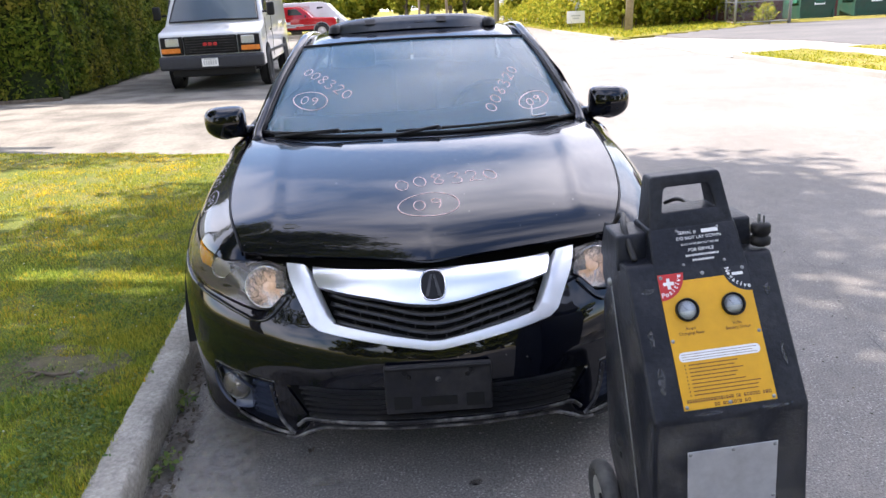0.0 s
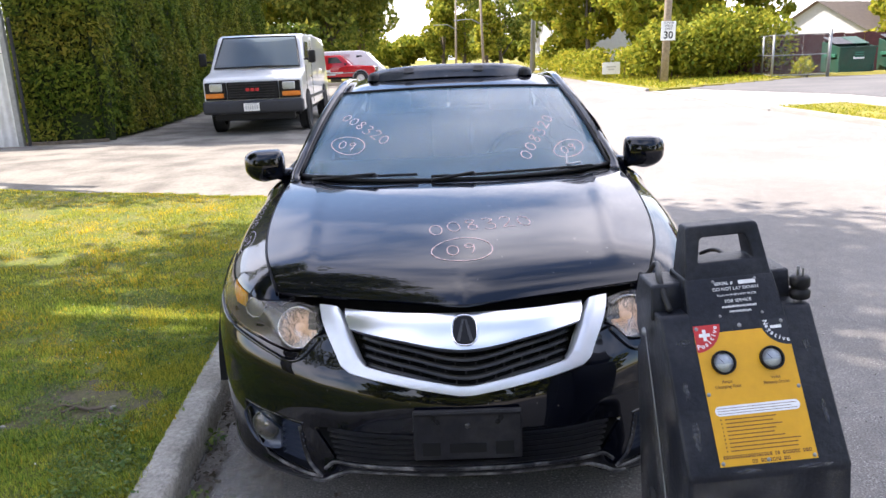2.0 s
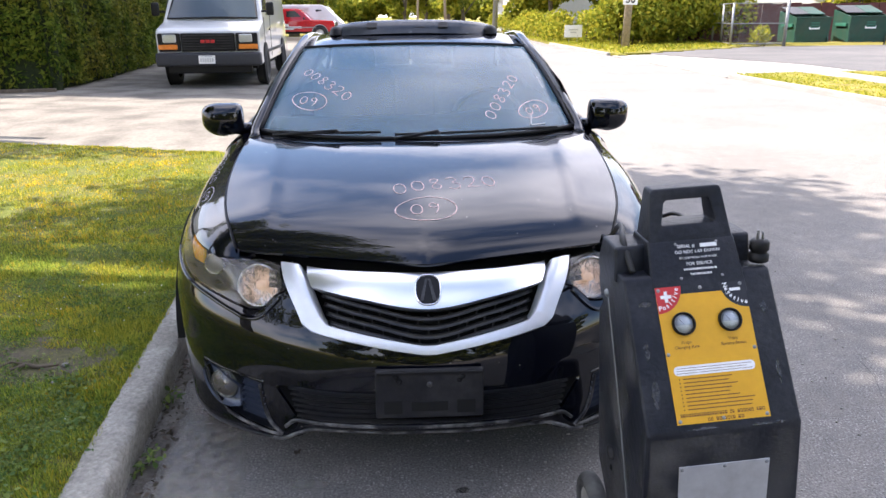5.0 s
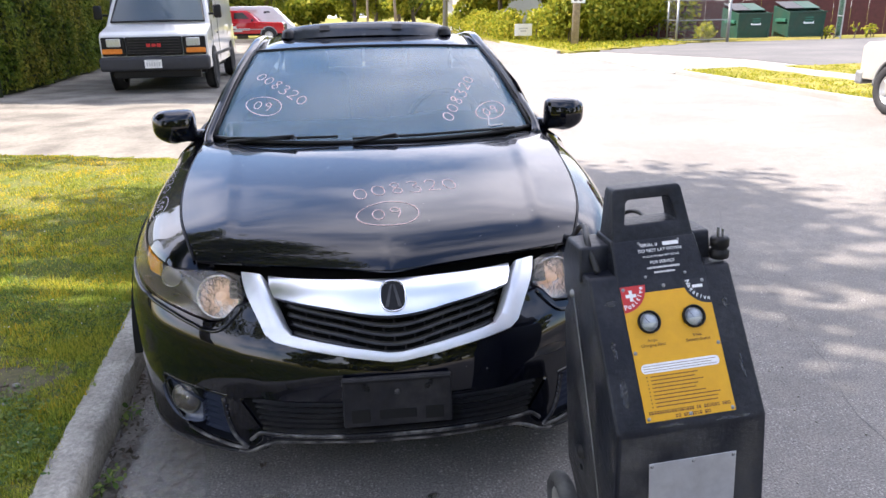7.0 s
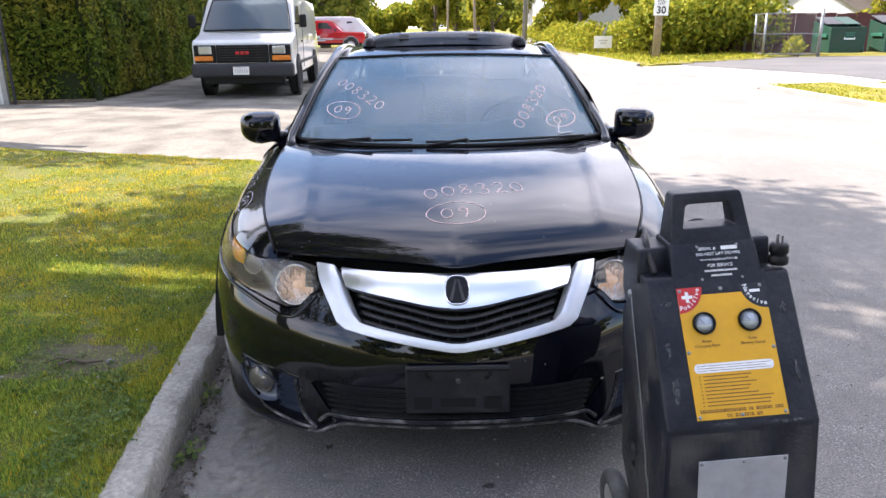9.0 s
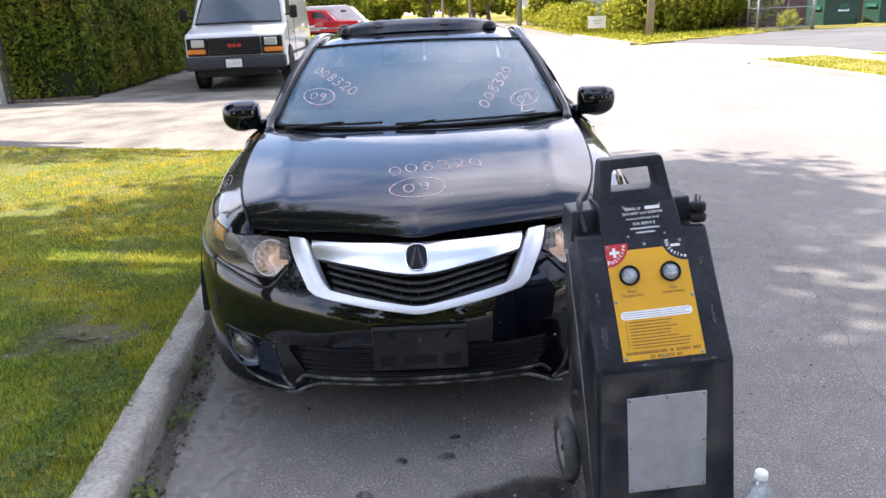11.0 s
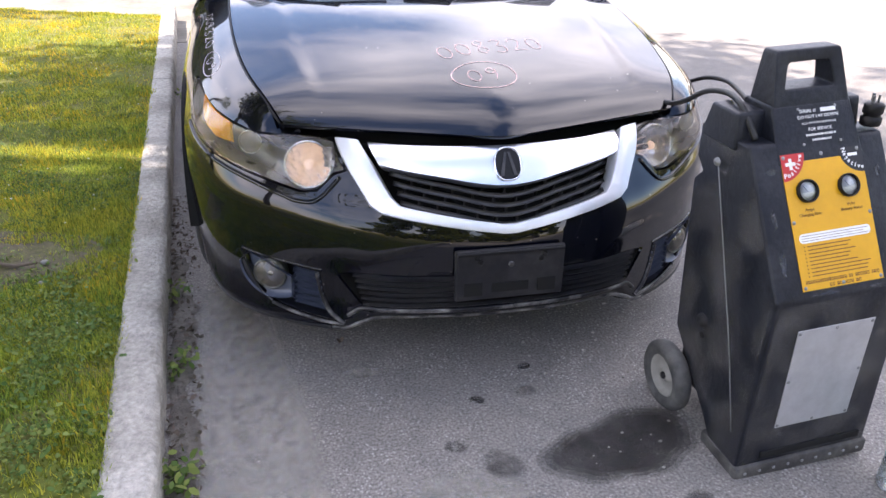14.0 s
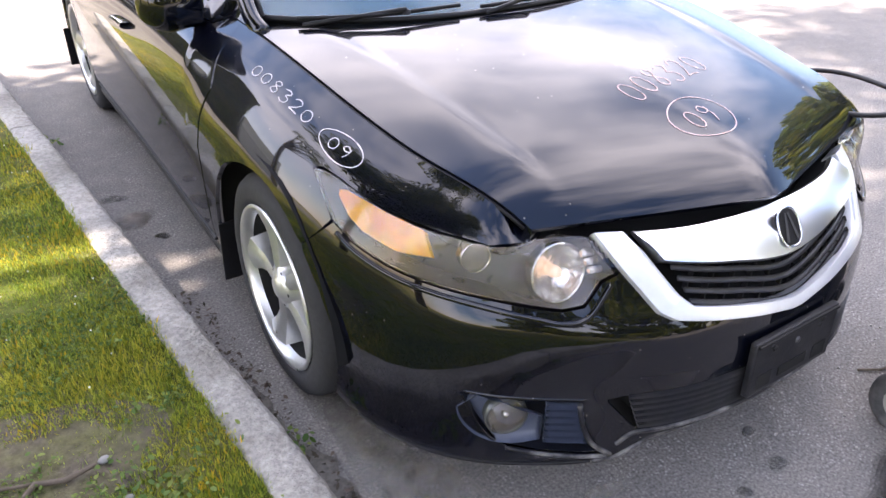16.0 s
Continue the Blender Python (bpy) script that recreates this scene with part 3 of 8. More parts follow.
# ---- plants: helpers ----
def leaves(name, pts, size, material, parent=None, aspect=0.5, droop=0.0, normals=None, spread=1.0, rng=None, label="", rounded=False):
    """One mesh of many small folded leaves at pts; size: a number or one per leaf; rounded: with a fuller outline."""
    rng = rng or np.random.RandomState(3)
    pts = np.asarray(pts, float)
    n = len(pts)
    size = np.broadcast_to(np.asarray(size, float), (n,))
    a = rng.normal(size=(n, 3))
    if normals is not None:
        a = a * spread + np.asarray(normals)
    a /= np.linalg.norm(a, axis=1)[:, None]
    d = rng.normal(size=(n, 3))
    d[:, 2] -= droop
    d -= (d * a).sum(1)[:, None] * a
    d /= np.linalg.norm(d, axis=1)[:, None]
    s = np.cross(a, d)
    L, W = size[:, None], (size * aspect)[:, None]
    shape = [(-0.5, 0.0), (-0.22, 0.42), (0.14, 0.48), (0.40, 0.22), (0.5, 0.0), (0.40, -0.22), (0.14, -0.48), (-0.22, -0.42)] if rounded else [(-0.5, 0.0), (0.0, 0.5), (0.5, 0.0), (0.0, -0.5)]
    m = len(shape)
    v = np.empty((n, m, 3))
    for k, (along, across) in enumerate(shape):
        v[:, k] = pts + d * L * along + s * W * across + a * W * 0.3 * abs(across)
    me = bpy.data.meshes.new(name)
    me.vertices.add(n * m)
    me.vertices.foreach_set("co", v.ravel())
    me.loops.add(n * m)
    me.loops.foreach_set("vertex_index", np.arange(n * m))
    me.polygons.add(n)
    me.polygons.foreach_set("loop_start", np.arange(n) * m)
    me.polygons.foreach_set("loop_total", np.full(n, m))
    me.update()
    me.validate()
    me.materials.append(material)
    ob = new(name, me)
    ob.parent = parent
    if label:
        ob["label"] = label
    return ob


def crown_points(blobs, per, rng, shell=0.55):
    """Points in the outer part of many blobs (x, y, z, rx, ry, rz)."""
    out = []
    for x, y, z, rx, ry, rz in blobs:
        k = max(12, int(per * (rx * ry + ry * rz + rx * rz) / 3))
        d = rng.normal(size=(k, 3))
        d /= np.linalg.norm(d, axis=1)[:, None]
        r = shell + (1 - shell) * rng.rand(k, 1) ** 0.6
        out.append(np.array([x, y, z]) + d * r * np.array([rx, ry, rz]))
    return np.vstack(out)


def tree(name, x, y, z0, height, radius, material, label, leaf=0.35, per=130, trunk=0.18, base=0.3, seed=1, blobs=26, squash=0.8):
    """A tapered trunk with limbs and a crown of many leaf clumps."""
    rng = np.random.RandomState(seed)
    t = thing(name, pose(x, y, z0), label, "tree")
    zb = height * base
    bend = rng.uniform(-0.3, 0.3, 2)
    bm = tube([(0, 0, -0.1), (bend[0] * 0.3, bend[1] * 0.3, zb * 0.6), (bend[0], bend[1], zb * 1.3), (bend[0] * 1.3, bend[1], height * 0.75)], trunk, 8, taper=[1.25, 1.0, 0.75, 0.25])
    part("trunk", bm, BARK, t, smooth=True)
    cs = []
    for k in range(blobs):
        u, a = rng.rand(), rng.rand() * 6.283
        h = zb + (height - zb) * (0.1 + 0.9 * u)
        w = radius * (math.sin(math.pi * (0.16 + 0.80 * u)) ** 0.8) * rng.uniform(0.35, 0.85)
        r = radius * rng.uniform(0.26, 0.46)
        cs.append((w * math.cos(a) + bend[0], w * math.sin(a) + bend[1], min(h, height - r * squash * 0.6), r, r, r * squash))
    for k in range(6):
        c = cs[k]
        part("limb", tube([(bend[0] * 0.7, bend[1] * 0.7, zb * (0.9 + 0.12 * k)), (c[0] * 0.5, c[1] * 0.5, (zb + c[2]) / 2), (c[0], c[1], c[2])], trunk * 0.4, 6, taper=[1, 0.6, 0.25]), BARK, t, smooth=True)
    p = crown_points(cs, per / max(radius * 0.35, 0.4) ** 2 * radius * 0.35, rng)
    leaves("crown", p, leaf * (0.6 + 0.8 * rng.rand(len(p))), material, t, 0.6, 0.4, rng=rng)
    return t


# ---- the black sedan ----
CAR = thing("parked_car", pose(0, 0, 0, 0, 0, -1.1), "glossy black sedan with chalk numbers and a missing front plate", "car")

CONTOUR = [(0, -0.092), (0.15, -0.086), (0.30, -0.058), (0.44, 0.0), (0.56, 0.072), (0.67, 0.155), (0.76, 0.25), (0.83, 0.37), (0.88, 0.53),
           (0.905, 0.75), (0.915, 1.05), (0.92, 1.6), (0.92, 2.4), (0.918, 3.1), (0.905, 3.7), (0.87, 4.15), (0.80, 4.40), (0.64, 4.54), (0.35, 4.61), (0, 4.63)]
_c = spline(CONTOUR, 800)
_cs = np.concatenate([[0], np.cumsum(np.linalg.norm(np.diff(_c, axis=0), axis=1))])
S_END = _cs[-1]


def contour(s):
    """Plan point and inward normal at the way s from the nose (negative: the other side)."""
    a, sg = min(abs(s), S_END), (1 if s >= 0 else -1)
    x, y = np.interp(a, _cs, _c[:, 0]), np.interp(a, _cs, _c[:, 1])
    x0, y0 = np.interp(a - 0.02, _cs, _c[:, 0]), np.interp(a - 0.02, _cs, _c[:, 1])
    x1, y1 = np.interp(a + 0.02, _cs, _c[:, 0]), np.interp(a + 0.02, _cs, _c[:, 1])
    if a < 0.02:
        x0, y0 = -x1, y1
    if a > S_END - 0.02:
        x1, y1 = -x0, y0
    tx, ty = x1 - x0, y1 - y0
    ln = math.hypot(tx, ty)
    return sg * x, y, sg * -ty / ln, tx / ln


def s_at_x(x):
    """The way s at which the front contour reaches x."""
    i = int(np.argmax(_c[:, 0] >= min(abs(x), 0.9195)))
    return math.copysign(_cs[i], x)


def s_at_y(y):
    i = int(np.argmax(_c[:, 1] >= y))
    return _cs[i]


HOOD_A, HOOD_L1, HOOD_B, HOOD_L2 = 0.0624, 0.060, 0.2144, 0.60


def hood_edge_x(y):
    """Half the bonnet's width at y."""
    return 0.735 - 0.158 * math.exp(-(y - 0.19) / 0.32)


def nose_y(x):
    """The bonnet's front edge at x: a shallow V with a crease in the middle."""
    return 0.030 + 0.29 * (math.sqrt(x * x + 0.035 ** 2) - 0.035)


def ease(t):
    t = min(max(t, 0.0), 1.0)
    return t * t * t * (t * (6 * t - 15) + 10)


def hood_z(x, y):
    """The bonnet: a rounded nose along the front edge, two crease lines and a soft crown."""
    a = abs(x)
    d = max(y - (nose_y(x) - 0.030) * (0.2 + 0.8 / (1 + math.exp((y - 0.68) / 0.17))), -0.03)
    z = 0.708 + HOOD_A * (1 - math.exp(-d / HOOD_L1)) + HOOD_B * (1 - math.exp(-d / HOOD_L2))
    z -= 0.035 * ease((y - 0.12) / 0.45) * a * a + 0.06 * ease((y - 0.14) / 0.36) * math.exp(-((y - 0.6) / 0.42) ** 2) * a ** 4
    # crease line: a low fold that fades outwards and towards the nose
    xr = 0.473 + 0.10 * (y - 0.22)
    return z + 0.0045 * ease((y - 0.17) / 0.2) * (1 / (1 + math.exp(-(a - xr) / 0.005))) * math.exp(-(max(a - xr, 0) / 0.11) ** 2)


STATIONS = [  # way s, then (inset, height) from sill to shoulder
    (0.00, [(0.060, 0.245), (0.015, 0.256), (0.0, 0.28), (0.0, 0.36), (0.002, 0.45), (0.022, 0.525), (0.062, 0.60), (0.098, 0.67), (0.135, 0.715)]),
    (0.36, [(0.060, 0.235), (0.010, 0.248), (0.0, 0.275), (0.004, 0.36), (0.004, 0.45), (0.019, 0.53), (0.059, 0.60), (0.10, 0.67), (0.142, 0.717)]),
    (0.45, [(0.055, 0.190), (0.0, 0.202), (0.0, 0.26), (0.008, 0.36), (0.006, 0.45), (0.018, 0.53), (0.058, 0.60), (0.10, 0.67), (0.145, 0.718)]),
    (0.72, [(0.05, 0.158), (0.006, 0.170), (0.0, 0.25), (0.0, 0.36), (0.0, 0.46), (0.012, 0.55), (0.045, 0.62), (0.090, 0.69), (0.150, 0.735)]),
    (0.98, [(0.06, 0.148), (0.016, 0.160), (0.008, 0.25), (0.002, 0.36), (0.0, 0.46), (0.004, 0.55), (0.028, 0.64), (0.072, 0.728), (0.170, 0.775)]),
    (1.28, [(0.06, 0.155), (0.024, 0.175), (0.012, 0.26), (0.004, 0.36), (0.0, 0.47), (0.0, 0.57), (0.018, 0.67), (0.068, 0.785), (0.245, 0.842)]),
    (1.62, [(0.05, 0.17), (0.02, 0.205), (0.004, 0.28), (0.0, 0.38), (0.0, 0.50), (0.0, 0.61), (0.012, 0.72), (0.060, 0.842), (0.24, 0.89)]),
    (2.10, [(0.07, 0.17), (0.03, 0.205), (0.012, 0.28), (0.004, 0.38), (0.0, 0.50), (0.0, 0.62), (0.010, 0.74), (0.040, 0.86), (0.12, 0.925)]),
    (3.00, [(0.08, 0.17), (0.04, 0.205), (0.02, 0.28), (0.006, 0.38), (0.0, 0.50), (0.0, 0.64), (0.010, 0.76), (0.035, 0.87), (0.085, 0.935)]),
    (4.10, [(0.07, 0.18), (0.03, 0.21), (0.012, 0.28), (0.004, 0.38), (0.0, 0.50), (0.0, 0.65), (0.010, 0.78), (0.035, 0.89), (0.10, 0.955)]),
    (5.00, [(0.05, 0.20), (0.01, 0.23), (0.0, 0.30), (0.0, 0.40), (0.0, 0.52), (0.006, 0.68), (0.02, 0.82), (0.05, 0.93), (0.16, 0.985)]),
    (6.10, [(0.05, 0.22), (0.01, 0.24), (0.0, 0.30), (0.0, 0.42), (0.01, 0.55), (0.03, 0.70), (0.05, 0.84), (0.07, 0.95), (0.16, 0.995)]),
]


def profile(s):
    """The (inset, height) curve of the body side at s, as 41 points."""
    a = abs(s)
    xs = [st[0] for st in STATIONS]
    ctrl = []
    for k in range(9):
        ctrl.append((smoothly(xs, [st[1][k][0] for st in STATIONS], a), smoothly(xs, [st[1][k][1] for st in STATIONS], a)))
    x, y, nx, ny = contour(a)
    if 0.52 < a < 2.5 and y < 1.40:
        # the wing's inner edge runs along the bonnet
        gap = lambda t: x + nx * t - hood_edge_x(max(y + ny * t, 0.175)) - 0.007
        lo, hi = 0.03, 0.42
        if gap(lo) > 0 > gap(hi):
            for _ in range(24):
                mid = (lo + hi) / 2
                lo, hi = (mid, hi) if gap(mid) > 0 else (lo, mid)
            blend = ease((a - 0.58) / 0.22)
            z = hood_z(x + nx * lo, max(y + ny * lo, 0.175)) - 0.003
            ctrl[8] = (ctrl[8][0] * (1 - blend) + lo * blend, ctrl[8][1] * (1 - blend) + z * blend)
            keep = blend * (1 - ease((a - 1.7) / 0.5))
            ctrl[7] = (ctrl[7][0] * (1 - keep) + lo * 0.45 * keep, ctrl[7][1] * (1 - keep) + (z - 0.36 * (z - ctrl[6][1])) * keep)
    return spline(ctrl, 41)


_prof = {}


def body(s, w):
    """A point of the body shell: s round the car, w = 0..1 from the sill up to the shoulder."""
    key = round(s, 4)
    if key not in _prof:
        _prof[key] = (contour(s), profile(s))
    (x, y, nx, ny), p = _prof[key]
    t = min(max(w, 0), 1) * 40
    i = min(int(t), 39)
    q = p[i] + (p[i + 1] - p[i]) * (t - i)
    return Vector((x + nx * q[0], y + ny * q[0], q[1]))


def w_at_z(s, z):
    key = round(s, 4)
    if key not in _prof:
        _prof[key] = (contour(s), profile(s))
    zz = _prof[key][1][:, 1]
    return float(np.interp(z, np.maximum.accumulate(zz) + np.arange(41) * 1e-9, np.linspace(0, 1, 41)))


def body_z(s, z):
    return body(s, w_at_z(s, z))


def body_normal(s, z):
    a, b = body_z(s + 0.01, z) - body_z(s - 0.01, z), body_z(s, min(z + 0.01, 0.9)) - body_z(s, z - 0.01)
    n = a.cross(b).normalized()
    out = contour(s)
    return n if n.x * -out[2] + n.y * -out[3] > 0 else -n


def inside(poly, x, y):
    c, j = False, len(poly) - 1
    for i in range(len(poly)):
        (xi, yi), (xj, yj) = poly[i], poly[j]
        if (yi > y) != (yj > y) and x < (xj - xi) * (y - yi) / (yj - yi) + xi:
            c = not c
        j = i
    return c


def nearest_on(poly, x, y):
    best, bd = (x, y), 1e9
    for i in range(len(poly)):
        (x0, y0), (x1, y1) = poly[i - 1], poly[i]
        dx, dy = x1 - x0, y1 - y0
        u = max(0, min(1, ((x - x0) * dx + (y - y0) * dy) / (dx * dx + dy * dy + 1e-12)))
        px, py = x0 + u * dx, y0 + u * dy
        d = (px - x) ** 2 + (py - y) ** 2
        if d < bd:
            bd, best = d, (px, py)
    return best, math.sqrt(bd)


def panel(name, outline, holes, place, step, material, parent, label="", thick=0.012, inward=None):
    """A sheet cut to an outline with holes in a flat chart; place(a, b) lifts the chart onto the car. Its rim is turned inward."""
    xs = [p[0] for p in outline]
    ys = [p[1] for p in outline]
    nx, ny = max(2, int((max(xs) - min(xs)) / step[0])), max(2, int((max(ys) - min(ys)) / step[1]))
    gx, gy = np.linspace(min(xs), max(xs), nx + 1), np.linspace(min(ys), max(ys), ny + 1)
    cells = {}
    for i in range(nx):
        for j in range(ny):
            cx, cy = (gx[i] + gx[i + 1]) / 2, (gy[j] + gy[j + 1]) / 2
            if inside(outline, cx, cy) and not any(inside(h, cx, cy) for h in holes):
                cells[i, j] = 1
    used = {}
    for (i, j) in cells:
        for k in ((i, j), (i + 1, j), (i + 1, j + 1), (i, j + 1)):
            used[k] = used.get(k, 0) + 1
    verts, idx, chart = [], {}, []
    scale = step[0] / step[1]
    for (i, j), c in used.items():
        x, y = gx[i], gy[j]
        if c < 4:
            best = None
            for poly in [outline] + list(holes):
                sp = [(p[0], p[1] * scale) for p in poly]
                q, d = nearest_on(sp, x, y * scale)
                if best is None or d < best[1]:
                    best = (q, d)
            if best[1] < 1.8 * step[0]:
                x, y = best[0][0], best[0][1] / scale
        idx[i, j] = len(verts)
        chart.append((x, y))
        verts.append(place(x, y))
    faces = [(idx[i, j], idx[i + 1, j], idx[i + 1, j + 1], idx[i, j + 1]) for (i, j) in cells]
    me = bpy.data.meshes.new(name)
    me.from_pydata([tuple(v) for v in verts], [], faces)
    bm = bmesh.new()
    bm.from_mesh(me)
    bmesh.ops.dissolve_degenerate(bm, dist=1e-5, edges=bm.edges)
    bmesh.ops.recalc_face_normals(bm, faces=bm.faces)
    bm.normal_update()
    centre = inward if inward is not None else Vector((0, 2.2, 0.3))
    tot = sum(((f.calc_center_median() - centre).dot(f.normal) * f.calc_area() for f in bm.faces))
    if tot < 0:
        bmesh.ops.reverse_faces(bm, faces=bm.faces)
        bm.normal_update()
    if thick:
        rim = [e for e in bm.edges if len(e.link_faces) == 1]
        r = bmesh.ops.extrude_edge_only(bm, edges=rim)
        for v in [g for g in r["geom"] if isinstance(g, bmesh.types.BMVert)]:
            src = [e.other_vert(v) for e in v.link_edges]
            nn = Vector((0, 0, 0))
            for o in src:
                nn += o.normal
            if nn.length > 0:
                v.co -= nn.normalized() * thick
    bm.to_mesh(me)
    bm.free()
    me.materials.append(material)
    me.polygons.foreach_set("use_smooth", [True] * len(me.polygons))
    ob = new(name, me)
    ob.parent = parent
    soft(ob, 40)
    if label:
        ob["label"] = label
    return ob


def mirror(poly):
    return [(-a, b) for a, b in poly]


# outlines on the front, in (x, z), turned into (s, z)
def both(half):
    """A left half from the flank to the middle, completed by its mirror image."""
    return half + [(-a, b) for a, b in half[-2::-1]]


GRILLE_OUT = both([(-0.537, 0.712), (-0.487, 0.667), (-0.437, 0.618), (-0.393, 0.572), (-0.357, 0.556), (-0.204, 0.534), (0.0, 0.502)])
GRILLE_IN = both([(-0.456, 0.713), (-0.412, 0.680), (-0.376, 0.642), (-0.338, 0.600), (-0.304, 0.577), (-0.2, 0.560), (0.0, 0.527)])
FOG = [(-0.805, 0.380), (-0.74, 0.377), (-0.66, 0.374), (-0.60, 0.371), (-0.540, 0.367), (-0.526, 0.30), (-0.502, 0.252), (-0.468, 0.224), (-0.53, 0.220), (-0.62, 0.224), (-0.700, 0.236), (-0.742, 0.264), (-0.778, 0.317)]
INTAKE = [(-0.490, 0.371), (-0.40, 0.386), (-0.2, 0.394), (0.2, 0.394), (0.40, 0.386), (0.490, 0.371), (0.440, 0.314), (0.412, 0.284), (0.2, 0.292), (-0.2, 0.292), (-0.412, 0.284), (-0.440, 0.314)]
LAMP_S = [(0.545, 0.709), (0.520, 0.684), (0.484, 0.650), (0.518, 0.640), (0.556, 0.597), (0.600, 0.591), (0.66, 0.598), (0.777, 0.613), (0.905, 0.631), (1.005, 0.647), (1.104, 0.669),
          (1.167, 0.692), (1.215, 0.722), (1.262, 0.752), (1.286, 0.766), (1.262, 0.771), (1.21, 0.769), (1.127, 0.758), (1.029, 0.744), (0.944, 0.735), (0.866, 0.730), (0.764, 0.725), (0.68, 0.717)]
BUMPER_TOP = [(0.0, 0.704), (0.3, 0.705), (0.540, 0.704), (0.514, 0.680), (0.478, 0.646), (0.513, 0.634), (0.552, 0.591), (0.600, 0.585), (0.66, 0.592), (0.777, 0.607), (0.905, 0.625), (1.005, 0.641),
              (1.104, 0.663), (1.167, 0.686), (1.22, 0.637), (1.265, 0.597)]
WHEEL_Y = (0.875, 3.59)
ARCH_R = 0.365


def arch(yc, side_s):
    """Wheel-arch outline in (s, z) on the flank."""
    return [(s_at_y(max(yc - 1.2, min(yc + 1.2, yc + ARCH_R * math.cos(a)))), 0.325 + ARCH_R * math.sin(a)) for a in [math.pi * k / 24 for k in range(25)]]


a_f = arch(WHEEL_Y[0], 1)
a_r = arch(WHEEL_Y[1], 1)
bump_half = [(0.0, 0.246), (0.27, 0.243), (0.36, 0.238), (0.40, 0.222), (0.445, 0.194), (0.52, 0.182), (0.62, 0.170), (0.80, 0.160), (0.98, 0.152), (1.12, 0.156), (s_at_y(0.548), 0.180)] + \
            [p for p in a_f[::-1] if p[0] < 1.262 and p[1] < 0.6] + BUMPER_TOP[::-1]
bump_half = [p for i, p in enumerate(bump_half) if i == 0 or p != bump_half[i - 1]]
bumper_out = [p for p in bump_half if p[0] > 0] 
bumper_out = [(-s, z) for s, z in bumper_out[::-1]] + bumper_out
front_bumper = panel("front_bumper", bumper_out, [GRILLE_OUT, FOG, mirror(FOG), INTAKE], body_z, (0.011, 0.009), BLACK, CAR, "black bumper with stone chips")


def proud(s, z, d):
    return body_z(s, z) + body_normal(s, z) * d


def tub(name, poly, depth, material, parent):
    """A recess behind an opening: walls and a back."""
    pts = []
    for i in range(len(poly)):
        (a, b), (c, d) = poly[i], poly[(i + 1) % len(poly)]
        k = max(1, int(math.hypot(c - a, d - b) / 0.03))
        pts += [(a + (c - a) * j / k, b + (d - b) * j / k) for j in range(k)]
    n = len(pts)
    front = [proud(s, z, -0.006) for s, z in pts]
    cs, cz = sum(p[0] for p in pts) / n, sum(p[1] for p in pts) / n
    back = [proud(cs + (s - cs) * 0.96, cz + (z - cz) * 0.94, -depth) for s, z in pts]
    mid = proud(cs, cz, -depth)
    verts = front + back + [mid]
    faces = [(i, (i + 1) % n, n + (i + 1) % n, n + i) for i in range(n)] + [(n + i, n + (i + 1) % n, 2 * n) for i in range(n)]
    return obj(name, verts, faces, material, parent, smooth=False)


def strip(name, pts, half, height, material, parent, label="", rounded=True, segs=None):
    """A moulding along (s, z) points on the shell: half its width, its height above the shell."""
    n = segs or len(pts) * 4
    c = spline(pts, n)
    verts, faces = [], []
    prof = [(-1, -0.4), (-0.92, 0.5), (-0.6, 0.92), (0, 1.0), (0.6, 0.92), (0.92, 0.5), (1, -0.4)] if rounded else [(-1, -0.3), (-0.97, 0.8), (-0.85, 1), (0.85, 1), (0.97, 0.8), (1, -0.3)]
    hw = half if callable(half) else (lambda u: half)
    for i in range(n):
        t = c[min(i + 1, n - 1)] - c[max(i - 1, 0)]
        t /= np.linalg.norm(t) + 1e-12
        nn = np.array([-t[1], t[0]])
        for a, b in prof:
            q = c[i] + nn * a * hw(i / (n - 1))
            verts.append(proud(q[0], q[1], b * height))
    m = len(prof)
    for i in range(n - 1):
        for k in range(m - 1):
            faces.append((i * m + k, i * m + k + 1, (i + 1) * m + k + 1, (i + 1) * m + k))
    faces += [tuple(range(m)), tuple(range((n - 1) * m, n * m))[::-1]]
    return obj(name, verts, faces, material, parent, label)


# grille: recess coloured shade-black, black slats, silver surround, chrome wing and emblem
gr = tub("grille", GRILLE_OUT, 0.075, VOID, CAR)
gr["label"] = "black slatted grille with a satin silver surround"


def straight(pts, n):
    """n points along the straight pieces between pts."""
    p = np.array(pts, float)
    t = np.linspace(0, len(pts) - 1, n)
    return np.column_stack([np.interp(t, np.arange(len(pts)), p[:, k]) for k in (0, 1)])


def band(name, inner, outer, heights, material, parent, label="", along=spline):
    """A surround between two outlines with the same number of points, in (s, z)."""
    a, b = along(inner, 64), along(outer, 64)
    verts, faces = [], []
    rows = [(0.0, -0.03), (0.0, heights[0] * 0.6), (0.06, heights[0]), (0.5, heights[1]), (0.93, heights[2]), (1.0, heights[2] * 0.4), (1.0, -0.012)]
    for i in range(64):
        for u, h in rows:
            q = a[i] * (1 - u) + b[i] * u
            verts.append(proud(q[0], q[1], h))
    m = len(rows)
    for i in range(63):
        for k in range(m - 1):
            faces.append((i * m + k, i * m + k + 1, (i + 1) * m + k + 1, (i + 1) * m + k))
    faces += [tuple(range(m)), tuple(range(63 * m, 64 * m))[::-1]]
    return soft(obj(name, verts, faces, material, parent, label), 50)


